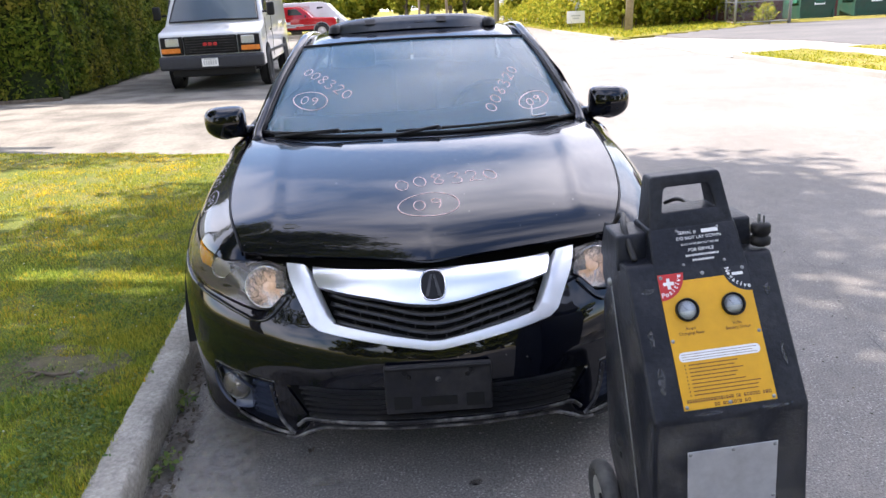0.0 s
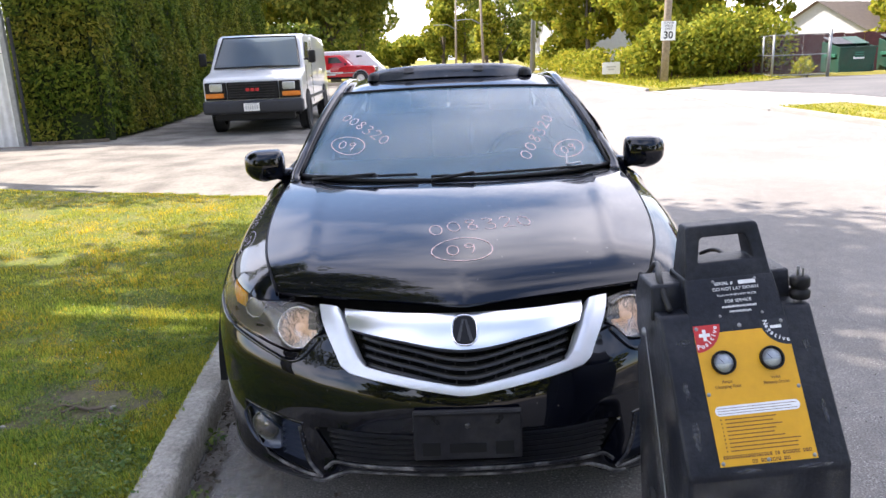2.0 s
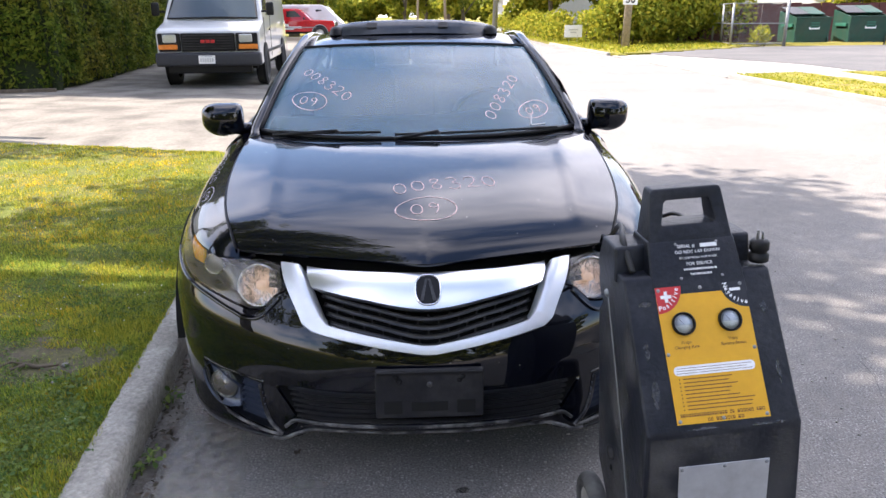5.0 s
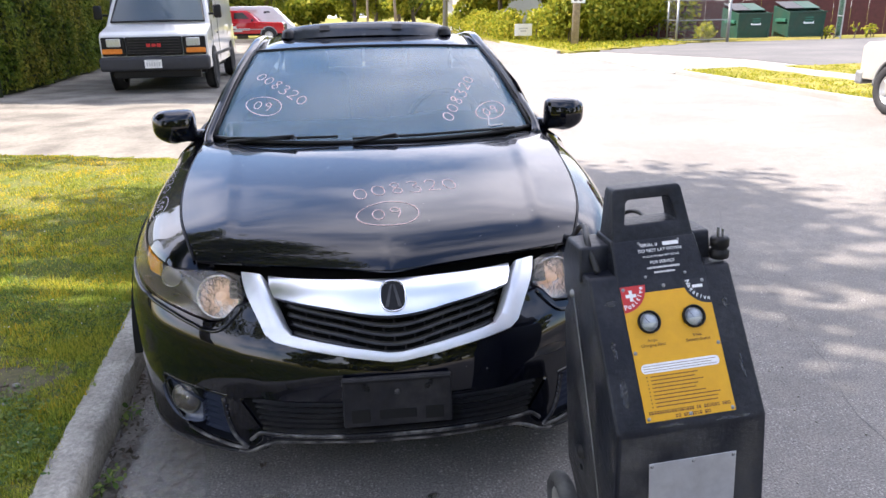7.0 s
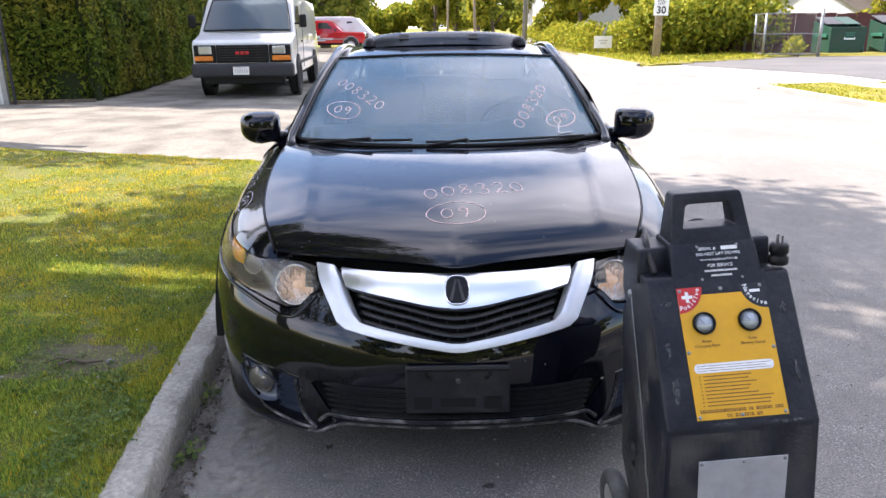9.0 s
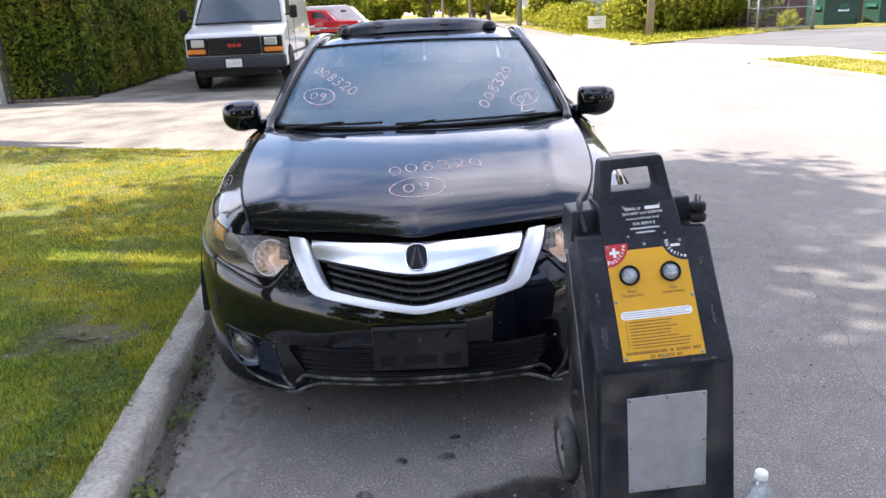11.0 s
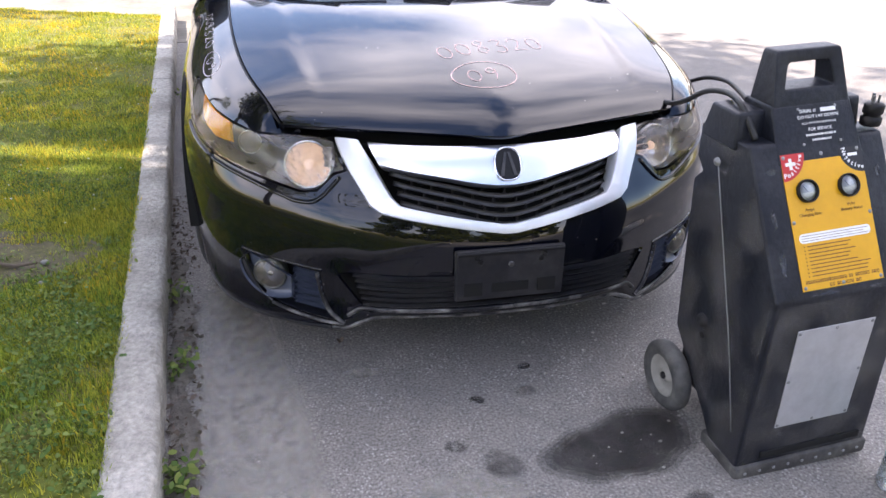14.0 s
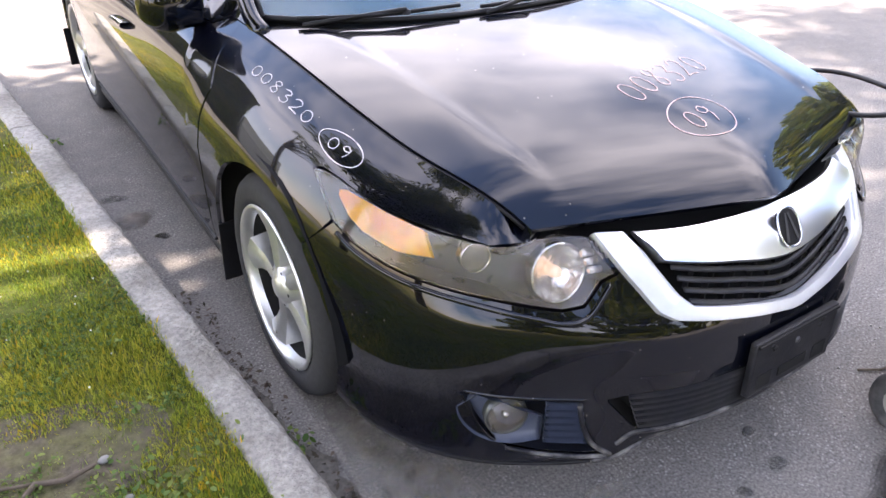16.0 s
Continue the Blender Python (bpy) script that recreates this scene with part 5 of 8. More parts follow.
for side in (-1, 1):
    # pillars as bars of the shell colour
    a0, a1 = Vector((side * 0.735, 1.06, 0.925)), None
    pts = [ws_point(side, 0) + Vector((side * 0.024, -0.05, -0.030))] + [ws_point(side, v) + Vector((side * 0.030, 0.012, -0.002)) for v in np.linspace(0.0, 1.0, 9)] + [Vector((side * 0.590, 2.3, 1.318)), Vector((side * 0.588, 2.8, 1.305)), Vector((side * 0.575, 3.3, 1.24)), Vector((side * 0.64, 3.75, 1.10)), Vector((side * 0.70, 4.05, 0.99))]
    pl = [(tuple(p)) for p in spline([tuple(p) for p in pts], 60)]
    part("roof_pillar", tube(pl, 0.030, 10, taper=[0.9] * 12 + [0.82] * 48), BLACK, CAR, smooth=True)
    part("pillar_trim", tube([tuple(ws_point(side, v) + Vector((side * 0.006, -0.004, 0.008))) for v in np.linspace(0.0, 1.0, 12)], 0.007, 6), TRIM, CAR, smooth=True)

    def side_glass(u, v, y0=1.50, y1=3.95, side=side):
        y = y0 + (y1 - y0) * (u + 1) / 2
        b = belt(y)
        yt = max(1.25, min(3.62, y))
        tz = smoothly([1.1, 1.5, 2.0, 2.6, 3.2, 3.95], [0.965, 1.13, 1.275, 1.315, 1.24, 1.0], y)
        tx = smoothly([1.1, 2.0, 2.6, 3.3, 3.95], [0.74, 0.612, 0.600, 0.600, 0.69], y)
        return Vector((side * (abs(b.x) - 0.012 + (tx - abs(b.x) + 0.012) * v), y, b.z + (tz - b.z) * v))

    def sail(u, v, side=side):
        y = 1.22 + 0.30 * (u + 1) / 2
        b = belt(y)
        t = ws_point(side, max(0.0, (y - 1.27) / 0.76)) + Vector((side * 0.028, 0.0, -0.004))
        t.y = y
        return Vector((side * abs(b.x), b.y, b.z)).lerp(t, v) + Vector((0, 0, 0.004))
    loft("sail_panel", sail, 16, 5, BLACK, CAR, "black panel at the foot of the pillar")
    loft("side_glass", side_glass, 30, 5, SIDE_GLASS, CAR, "dark side windows")
    for yb in (2.335, 3.32):
        u = (yb - 1.50) / (3.95 - 1.50) * 2 - 1
        part("door_pillar", tube([tuple(side_glass(u, v) + Vector((side * 0.004, 0, 0))) for v in np.linspace(0, 1, 6)], 0.032, 6), TRIM, CAR, smooth=True)
    part("belt_trim", tube([tuple(side_glass(u, 0.0) + Vector((side * 0.012, 0, 0.006))) for u in np.linspace(-0.98, 0.95, 30)], 0.009, 6), TRIM, CAR, "black belt-line strip", smooth=True)
    # door mirror
    mx = Matrix.Translation((side * 0.898, 1.465, 0.978)) @ pose(0, 0, 0, 0, 0, side * -12)
    bm = bmesh.new()
    bmesh.ops.create_uvsphere(bm, u_segments=28, v_segments=18, radius=1.0)
    for v in bm.verts:
        x, y, z = v.co
        inner = x * side < 0
        fx = math.copysign(abs(x) ** (0.30 if inner else 0.66), x) * 0.094
        fz = math.copysign(abs(z) ** (0.42 if inner else 0.62), z) * (0.076 - 0.012 * x * side) * (1.0 if z > 0 or not inner else 0.86)
        fy = y * (0.075 if y < 0 else 0.03)
        v.co = (fx, fy, fz + 0.012 * x * side)
    bmesh.ops.transform(bm, matrix=mx, verts=bm.verts)
    mir = part("door_mirror", bm, BLACK, CAR, "black door mirror", True)
    part("mirror_glass", prism(oval(0.076, 0.058, 28, 3.4), 0.004, mx @ pose(0, 0.031, 0)), CHROME, mir)
    part("mirror_arm", tube([(side * 0.78, 1.49, 0.930), (side * 0.81, 1.475, 0.935), (side * 0.85, 1.465, 0.948)], 0.026, 8, taper=[1.2, 1, 0.9]), BLACK, mir, smooth=True)

# raised sunroof wind deflector
defl = loft("sunroof_deflector", lambda u, v: Vector((0.445 * u, 2.20 + 0.19 * v + 0.10 * abs(u) ** 3 + 0.012 * u, 1.338 + 0.070 * math.sin(math.pi * min(1.0, v * 1.02)) ** 0.55 * (1 - 0.25 * abs(u) ** 6) - 0.016 * u * u)), 48, 14, TRIM, CAR, "smoked plastic sunroof deflector")
defl.data.materials[0] = mat("smoked_plastic", (0.040, 0.045, 0.055), 0.24, var=0.15, scale=20, spec=0.6)
for sx in (-1, 1):
    part("deflector_end", lathe([(0.0, 0.050), (0.03, 0.044), (0.046, 0.028), (0.052, 0.0)], 16, Matrix.Translation((sx * 0.43, 2.325, 1.330)) @ Matrix.Diagonal((0.85, 1.55, 0.95, 1))), TRIM, defl, smooth=True)
for u in (-0.52, 0.08, 0.36):
    part("deflector_tab", box(0.055, 0.05, 0.004, pose(0.445 * u, 2.235, 1.378, 32, 0, 0), 0.0015), TRIM, defl)

# cowl and wipers
loft("cowl", lambda u, v: Vector((0.70 * u, 0.97 + 0.26 * abs(u) ** 2.6 + 0.10 * v, 0.902 + 0.034 * v)), 24, 4, TRIM, CAR)
for name_pts in ([(-0.62, 1.19, 0.962), (-0.42, 1.085, 0.968), (-0.16, 1.055, 0.972)], [(-0.10, 1.03, 0.965), (0.18, 1.045, 0.968), (0.60, 1.17, 0.966)]):
    c = spline(name_pts, 16)
    wp = part("wiper", tube([tuple(p) for p in c], 0.006, 6), TRIM, CAR, smooth=True)
    k = 10 if name_pts[0][0] < -0.5 else 5
    part("wiper_arm", tube([tuple(c[0] + np.array([0.0, -0.035, -0.012])), tuple(c[k] + np.array([0.0, -0.006, 0.010]))], 0.007, 6), TRIM, wp, smooth=True)
    part("wiper_joint", lathe([(0.0, 0.014), (0.010, 0.012), (0.013, 0.0)], 12, pose(c[k][0], c[k][1] - 0.005, c[k][2] - 0.004)), TRIM, wp, smooth=True)

# cabin
loft("dashboard", lambda u, v: Vector((0.66 * u, 1.12 + 0.62 * v + 0.1 * u * u * (1 - v), 0.935 + 0.05 * math.sin(math.pi * v) - 0.24 * max(0, v - 0.75) + (0.03 * math.exp(-((u - 0.5) / 0.25) ** 2) * math.sin(math.pi * v)))), 24, 10, TRIM, CAR, "dark dashboard")
wh = [(0.37 + 0.185 * math.cos(a), 1.86 - 0.07 * math.sin(a), 0.90 + 0.17 * math.sin(a)) for a in [2 * math.pi * k / 32 for k in range(32)]]
stw = part("steering_wheel", tube(wh, 0.014, 8, True), TRIM, CAR, smooth=True)
part("wheel_hub", box(0.14, 0.05, 0.10, pose(0.37, 1.86, 0.86, 20, 0, 0), 0.02), TRIM, stw)
for sx in (-1, 1):
    seat = part("front_seat", box(0.50, 0.52, 0.16, pose(sx * 0.37, 2.25, 0.46), 0.06, 3), SEAT, CAR, "dark leather front seat")
    part("seat_back", box(0.50, 0.14, 0.62, pose(sx * 0.37, 2.50, 0.52, -14, 0, 0), 0.06, 3), SEAT, seat, smooth=True)
    part("headrest", box(0.26, 0.10, 0.18, pose(sx * 0.37, 2.64, 1.08, -8, 0, 0), 0.045, 3), SEAT, seat, smooth=True)
part("rear_bench", box(1.24, 0.14, 0.62, pose(0, 3.30, 0.50, -18, 0, 0), 0.05, 3), SEAT, CAR, smooth=True)


# wheels
def make_wheel(y, side):
    m = pose(side * 0.782, y, 0.327, 0, side * 90, 0)
    w = part("wheel", lathe([(0.236, -0.10), (0.30, -0.11), (0.322, -0.085), (0.327, -0.05), (0.327, 0.05), (0.323, 0.082), (0.312, 0.100), (0.29, 0.110), (0.262, 0.112), (0.240, 0.102), (0.234, 0.06), (0.230, -0.06), (0.236, -0.10)], 56, m), RUBBER, CAR, "tyre on a silver alloy rim", True)
    part("rim", lathe([(0.241, 0.106), (0.238, 0.112), (0.229, 0.110), (0.221, 0.099), (0.216, 0.080)], 56, m), ALLOY, w, smooth=True)
    part("barrel", lathe([(0.2165, 0.081), (0.210, 0.02), (0.206, -0.06), (0.0, -0.065)], 48, m), VOID, w, "inside of the rim, coloured black for deep shade", smooth=True)
    for k in range(5):
        # a broad blade that flares towards the rim, with a raised fold along it
        sp = bmesh.new()
        rows = []
        for r, h, z in ((0.030, 0.026, 0.086), (0.065, 0.028, 0.090), (0.10, 0.030, 0.087), (0.14, 0.037, 0.086), (0.175, 0.048, 0.090), (0.205, 0.066, 0.097), (0.220, 0.080, 0.100)):
            row = []
            for q in (-1.0, -0.72, -0.12, 0.12, 0.72, 1.0):
                tq = q * h
                rr = math.sqrt(max(r * r - 0.35 * tq * tq, 1e-4))
                drop = 0.0 if abs(q) < 0.2 else (0.010 if abs(q) < 0.9 else 0.040)
                row.append(sp.verts.new((rr, tq, z - drop * min(1.0, r / 0.10) - (0.022 if abs(q) > 0.9 else 0.0))))
            rows.append(row)
        for ra, rb in zip(rows, rows[1:]):
            for i in range(5):
                sp.faces.new((ra[i], rb[i], rb[i + 1], ra[i + 1]))
        bmesh.ops.recalc_face_normals(sp, faces=sp.faces)
        bmesh.ops.transform(sp, matrix=m @ pose(0, 0, 0, 0, 0, k * 72 + 18), verts=sp.verts)
        soft(part("spoke", sp, ALLOY, w, smooth=True), 28)
    for k in range(5):
        a = radians(k * 72 + 54)
        part("wheel_nut", lathe([(0.0, 0.090), (0.007, 0.088), (0.009, 0.06)], 8, m @ Matrix.Translation((0.052 * math.cos(a), 0.052 * math.sin(a), 0))), GREY_BUMPER, w)
    part("hub_cap", lathe([(0.0, 0.104), (0.028, 0.102), (0.036, 0.094), (0.062, 0.086), (0.07, 0.05)], 24, m), ALLOY, w, smooth=True)
    part("brake_disc", lathe([(0.0, -0.01), (0.15, -0.01), (0.15, -0.03), (0.0, -0.03)], 32, m), GREY_BUMPER, w)
    return w


for y in WHEEL_Y:
    for side in (-1, 1):
        make_wheel(y, side)
        ang = [math.pi * (k / 20) for k in range(21)]
        wv = [(side * xx, y + 0.40 * math.cos(a), 0.33 + 0.40 * math.sin(a)) for xx in (0.55, 0.89) for a in ang] + [(side * 0.55, y, 0.33)]
        # shade inside the well is put into its colour
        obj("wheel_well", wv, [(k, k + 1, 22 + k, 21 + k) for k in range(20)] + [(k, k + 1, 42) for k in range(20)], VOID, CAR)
    for side in (-1, 1):
        part("mud_flap", box(0.19, 0.010, 0.22, pose(side * 0.825, y + 0.385, 0.15, 6, 0, 0), 0.004), TRIM, CAR)

# chalk numbers


def on_hood(cx, cy, turn=0.0, stretch=1.9):
    def place(u, v):
        x, y = cx + u * math.cos(turn) - v * math.sin(turn), cy + u * math.sin(turn) + v * math.cos(turn) * stretch
        p = Vector((x, y, hood_z(x, y)))
        n = Vector((-(hood_z(x + 0.01, y) - hood_z(x - 0.01, y)) / 0.02, -(hood_z(x, y + 0.01) - hood_z(x, y - 0.01)) / 0.02, 1)).normalized()
        return p, n
    return place


def on_screen(cu, cv, turn, mir=1):
    def place(u, v):
        a, b = u * math.cos(turn) - v * math.sin(turn), u * math.sin(turn) + v * math.cos(turn)
        f = lambda p, q: ws_point(cu + p / 0.70, cv + q / 0.66)
        p = f(a, b)
        n = (f(a + 0.01, b) - f(a - 0.01, b)).cross(f(a, b + 0.01) - f(a, b - 0.01)).normalized()
        return p, n if n.z > 0 else -n
    return place


def on_wing(cs, cw, turn):
    def place(u, v):
        a, b = u * math.cos(turn) - v * math.sin(turn), u * math.sin(turn) + v * math.cos(turn)
        f = lambda p, q: body(-(cs - p), cw + q * 0.62)
        p = f(a, b)
        n = (f(a + 0.01, b) - f(a - 0.01, b)).cross(f(a, b + 0.01) - f(a, b - 0.01)).normalized()
        return p, n if n.z > 0 else -n
    return place


chalk("chalk_number", "008320", False, on_hood(0.075, 0.465, 0.24, 1.5), 0.064, 0.0014, CHALK_PINK, hood)
chalk("chalk_number", "09", True, on_hood(0.005, 0.272, 0.12, 1.25), 0.057, 0.0015, CHALK_PINK, hood)
chalk("chalk_number", "008320", False, on_wing(1.550, 0.922, 0.0), 0.058, 0.0013, CHALK, CAR)
chalk("chalk_number", "09", True, on_wing(1.250, 0.914, 0.0), 0.050, 0.0013, CHALK, CAR)
chalk("chalk_number", "008320", False, on_screen(-0.66, 0.485, -0.60), 0.060, 0.0021, CHALK_PINK, screen)
chalk("chalk_number", "09", True, on_screen(-0.75, 0.30, -0.18), 0.052, 0.0021, CHALK_PINK, screen)
chalk("chalk_number", "008320", False, on_screen(0.595, 0.345, 0.92), 0.058, 0.0021, CHALK_PINK, screen)
chalk("chalk_number", "09", True, on_screen(0.78, 0.19, 0.25), 0.046, 0.0021, CHALK_PINK, screen)

# pale sticker corner and a line of small marks on the screen
for a, b, c2_, d in ((0.72, 0.06, 0.745, 0.135), (0.725, 0.055, 0.82, 0.055)):
    st_pts = [ws_point(a + (c2_ - a) * k / 8, b + (d - b) * k / 8) + Vector((0, -0.001, 0.0025)) for k in range(9)]
    part("sticker_edge", tube([tuple(p) for p in st_pts], 0.0035, 4), CHALK, screen)
for k in range(6):
    p = ws_point(0.93, 0.40 + 0.022 * k)
    part("print_bar", box(0.006, 0.006, 0.0010, Matrix.Translation(p + Vector((0, -0.001, 0.001))) @ pose(0, 0, 0, 20, 0, 25)), CHALK, screen)


# ---- battery charger on wheels ----
CHG = thing("battery_charger", pose(0.672, -0.572, 0.0, 0, -3.2, 1.0), "scuffed black wheeled battery charger with a yellow control label", "battery charger")


def rounded_block(name, sections, material, parent, label="", bevel=0.012):
    """A moulded body from stacked quads: (z, x0, x1, y0, y1)."""
    bm = bmesh.new()
    rings = []
    for z, x0, x1, y0, y1 in sections:
        rings.append([bm.verts.new(p) for p in ((x0, y0, z), (x1, y0, z), (x1, y1, z), (x0, y1, z))])
    bm.faces.new(rings[0][::-1])
    bm.faces.new(rings[-1])
    for a, b in zip(rings, rings[1:]):
        for k in range(4):
            bm.faces.new((a[k], a[(k + 1) % 4], b[(k + 1) % 4], b[k]))
    bmesh.ops.recalc_face_normals(bm, faces=bm.faces)
    bmesh.ops.bevel(bm, geom=list(bm.edges), offset=bevel, segments=3, affect="EDGES", profile=0.6)
    return part(name, bm, material, parent, label)


# side profile in depth and height, slightly narrower at the top
def charger_shell():
    prof = [(0.0, 0.03), (0.0, 0.535), (0.19, 0.845), (0.385, 0.845), (0.385, 0.755), (0.355, 0.725), (0.385, 0.695), (0.350, 0.26), (0.165, 0.085), (0.12, 0.03)]
    bm = bmesh.new()
    rows = []
    for sx in (-1, 1):
        row = []
        for y, z in prof:
            hw = 0.197 - 0.018 * min(z, 0.6) / 0.6 - 0.004 * max(0, z - 0.6)
            row.append(bm.verts.new((sx * hw, y, z)))
        rows.append(row)
    bm.faces.new(rows[0])
    bm.faces.new(rows[1][::-1])
    n = len(prof)
    for i in range(n):
        j = (i + 1) % n
        bm.faces.new((rows[0][i], rows[1][i], rows[1][j], rows[0][j]))
    bmesh.ops.recalc_face_normals(bm, faces=bm.faces)
    bmesh.ops.bevel(bm, geom=list(bm.edges), offset=0.010, segments=3, affect="EDGES", profile=0.6)
    return bm


soft(part("housing", charger_shell(), POLY, CHG, "black moulded plastic housing, dusty and scratched", True), 30)


def slope_m(z):
    """The frame of the sloping front: x across, y up the slope, z out of it, at height z."""
    return pose(0, (z - 0.535) * 0.613, z, 90 - 31.5, 0, 0)


SL = slope_m(0.535)  # slope origin at the bend, local y runs up the slope
# upper tower with the carrying handle
tw = rounded_block("tower", [(0.80, -0.116, 0.116, 0.160, 0.335), (0.918, -0.106, 0.106, 0.2325, 0.335)], POLY, CHG, bevel=0.007)
soft(tw)
# handle: a tapered loop with a slot
hb = bmesh.new()
outer = [(-0.103, 0.905), (-0.088, 1.028), (-0.082, 1.034), (0.080, 1.034), (0.086, 1.028), (0.103, 0.905)]
inner = [(-0.066, 0.950), (-0.056, 1.000), (-0.050, 1.006), (0.050, 1.006), (0.056, 1.000), (0.066, 0.950)]
yf = lambda z: 0.230 + (z - 0.915) * 0.36
fo, fi = [hb.verts.new((x, yf(z), z)) for x, z in outer], [hb.verts.new((x, yf(z) + 0.004, z)) for x, z in inner]
bo, bi = [hb.verts.new((x, 0.322, z)) for x, z in outer], [hb.verts.new((x, 0.318, z)) for x, z in inner]
for i in range(5):
    hb.faces.new((fo[i], fo[i + 1], fi[i + 1], fi[i]))
    hb.faces.new((bo[i], bi[i], bi[i + 1], bo[i + 1]))
    hb.faces.new((fo[i], bo[i], bo[i + 1], fo[i + 1]))
    hb.faces.new((fi[i], fi[i + 1], bi[i + 1], bi[i]))
hb.faces.new((fo[5], fo[0], fi[0], fi[5]))
hb.faces.new((bo[5], bi[5], bi[0], bo[0]))
hb.faces.new((fi[5], fi[0], bi[0], bi[5]))
hb.faces.new((fo[0], fo[5], bo[5], bo[0]))
bmesh.ops.recalc_face_normals(hb, faces=hb.faces)
bmesh.ops.bevel(hb, geom=list(hb.edges), offset=0.005, segments=3, affect="EDGES", profile=0.6)
soft(part("handle", hb, POLY, CHG, "moulded carrying handle with a slot", True))
# shoulders beside the tower
for x0, x1, y0, zt in ((-0.186, -0.100, 0.238, 0.904), (0.100, 0.158, 0.245, 0.912)):
    soft(rounded_block("shoulder", [(0.82, x0, x1, y0 - 0.006, 0.375), (zt, x0 + 0.008, x1, y0 + 0.012, 0.355)], POLY, CHG, bevel=0.008))
# plug parked on the shelf
plug = part("mains_plug", lathe([(0.0, 0.0), (0.022, 0.0), (0.024, 0.004), (0.024, 0.018), (0.019, 0.021), (0.019, 0.026), (0.023, 0.030), (0.023, 0.048), (0.018, 0.054), (0.0, 0.055)], 20, pose(0.163, 0.215, 0.852)), TRIM, CHG, "black plug with metal pins", True)
for dx in (-0.008, 0.006):
    part("pin", box(0.002, 0.006, 0.020, pose(0.163 + dx, 0.212, 0.904)), GALV, plug)
part("pin", box(0.005, 0.005, 0.022, pose(0.163, 0.224, 0.904)), GALV, plug)

# flat plates on the slope: x across, y up the slope


def plate(name, poly, material, parent, h=0.0, thick=0.0015, label=""):
    m = SL @ Matrix.Translation((0, 0, h))
    bm = bmesh.new()
    a = [bm.verts.new((x, y, 0)) for x, y in poly]
    b = [bm.verts.new((x, y, thick)) for x, y in poly]
    bm.faces.new(a[::-1])
    bm.faces.new(b)
    for i in range(len(poly)):
        j = (i + 1) % len(poly)
        bm.faces.new((a[i], a[j], b[j], b[i]))
    bmesh.ops.recalc_face_normals(bm, faces=bm.faces)
    bmesh.ops.transform(bm, matrix=m, verts=bm.verts)
    return part(name, bm, material, parent, label)


def rect(x0, x1, y0, y1):
    return [(x0, y0), (x1, y0), (x1, y1), (x0, y1)]


PX0, PX1, PY0, PY1 = -0.108, 0.109, 0.020, 0.335
label_ob = plate("control_label", rect(PX0, PX1, PY0, PY1), YELLOW, CHG, 0.0, 0.002, "bright yellow printed label")
quarter = lambda cx, cy, r, a0, a1, n=12: [(cx, cy)] + [(cx + r * math.cos(a0 + (a1 - a0) * k / n), cy + r * math.sin(a0 + (a1 - a0) * k / n)) for k in range(n + 1)]
plate("positive_corner", quarter(PX0, PY1, 0.062, -math.pi / 2, 0), RED_LABEL, label_ob, 0.0021, 0.0006, "red corner marked positive")
plate("negative_corner", quarter(PX1, PY1, 0.062, math.pi, 1.5 * math.pi), BLACK_LABEL, label_ob, 0.0021, 0.0006, "dark corner marked negative")
plate("plus_sign", rect(PX0 + 0.010, PX0 + 0.036, PY1 - 0.027, PY1 - 0.019), WHITE_INK, label_ob, 0.0028, 0.0004)
plate("plus_sign", rect(PX0 + 0.019, PX0 + 0.027, PY1 - 0.036, PY1 - 0.010), WHITE_INK, label_ob, 0.0029, 0.0004)
plate("minus_sign", rect(PX1 - 0.040, PX1 - 0.014, PY1 - 0.022, PY1 - 0.015), WHITE_INK, label_ob, 0.0028, 0.0004)


def arc_words(text, cx, cy, r, a0, a1, size, flip):
    for k, ch in enumerate(text):
        a = a0 + (a1 - a0) * k / (len(text) - 1)
        words(ch, size, SL @ Matrix.Translation((cx + r * math.cos(a), cy + r * math.sin(a), 0.0029)) @ pose(0, 0, 0, 0, 0, math.degrees(a) + flip), WHITE_INK, label_ob, "letter", 0.0003, bold=0.0003)


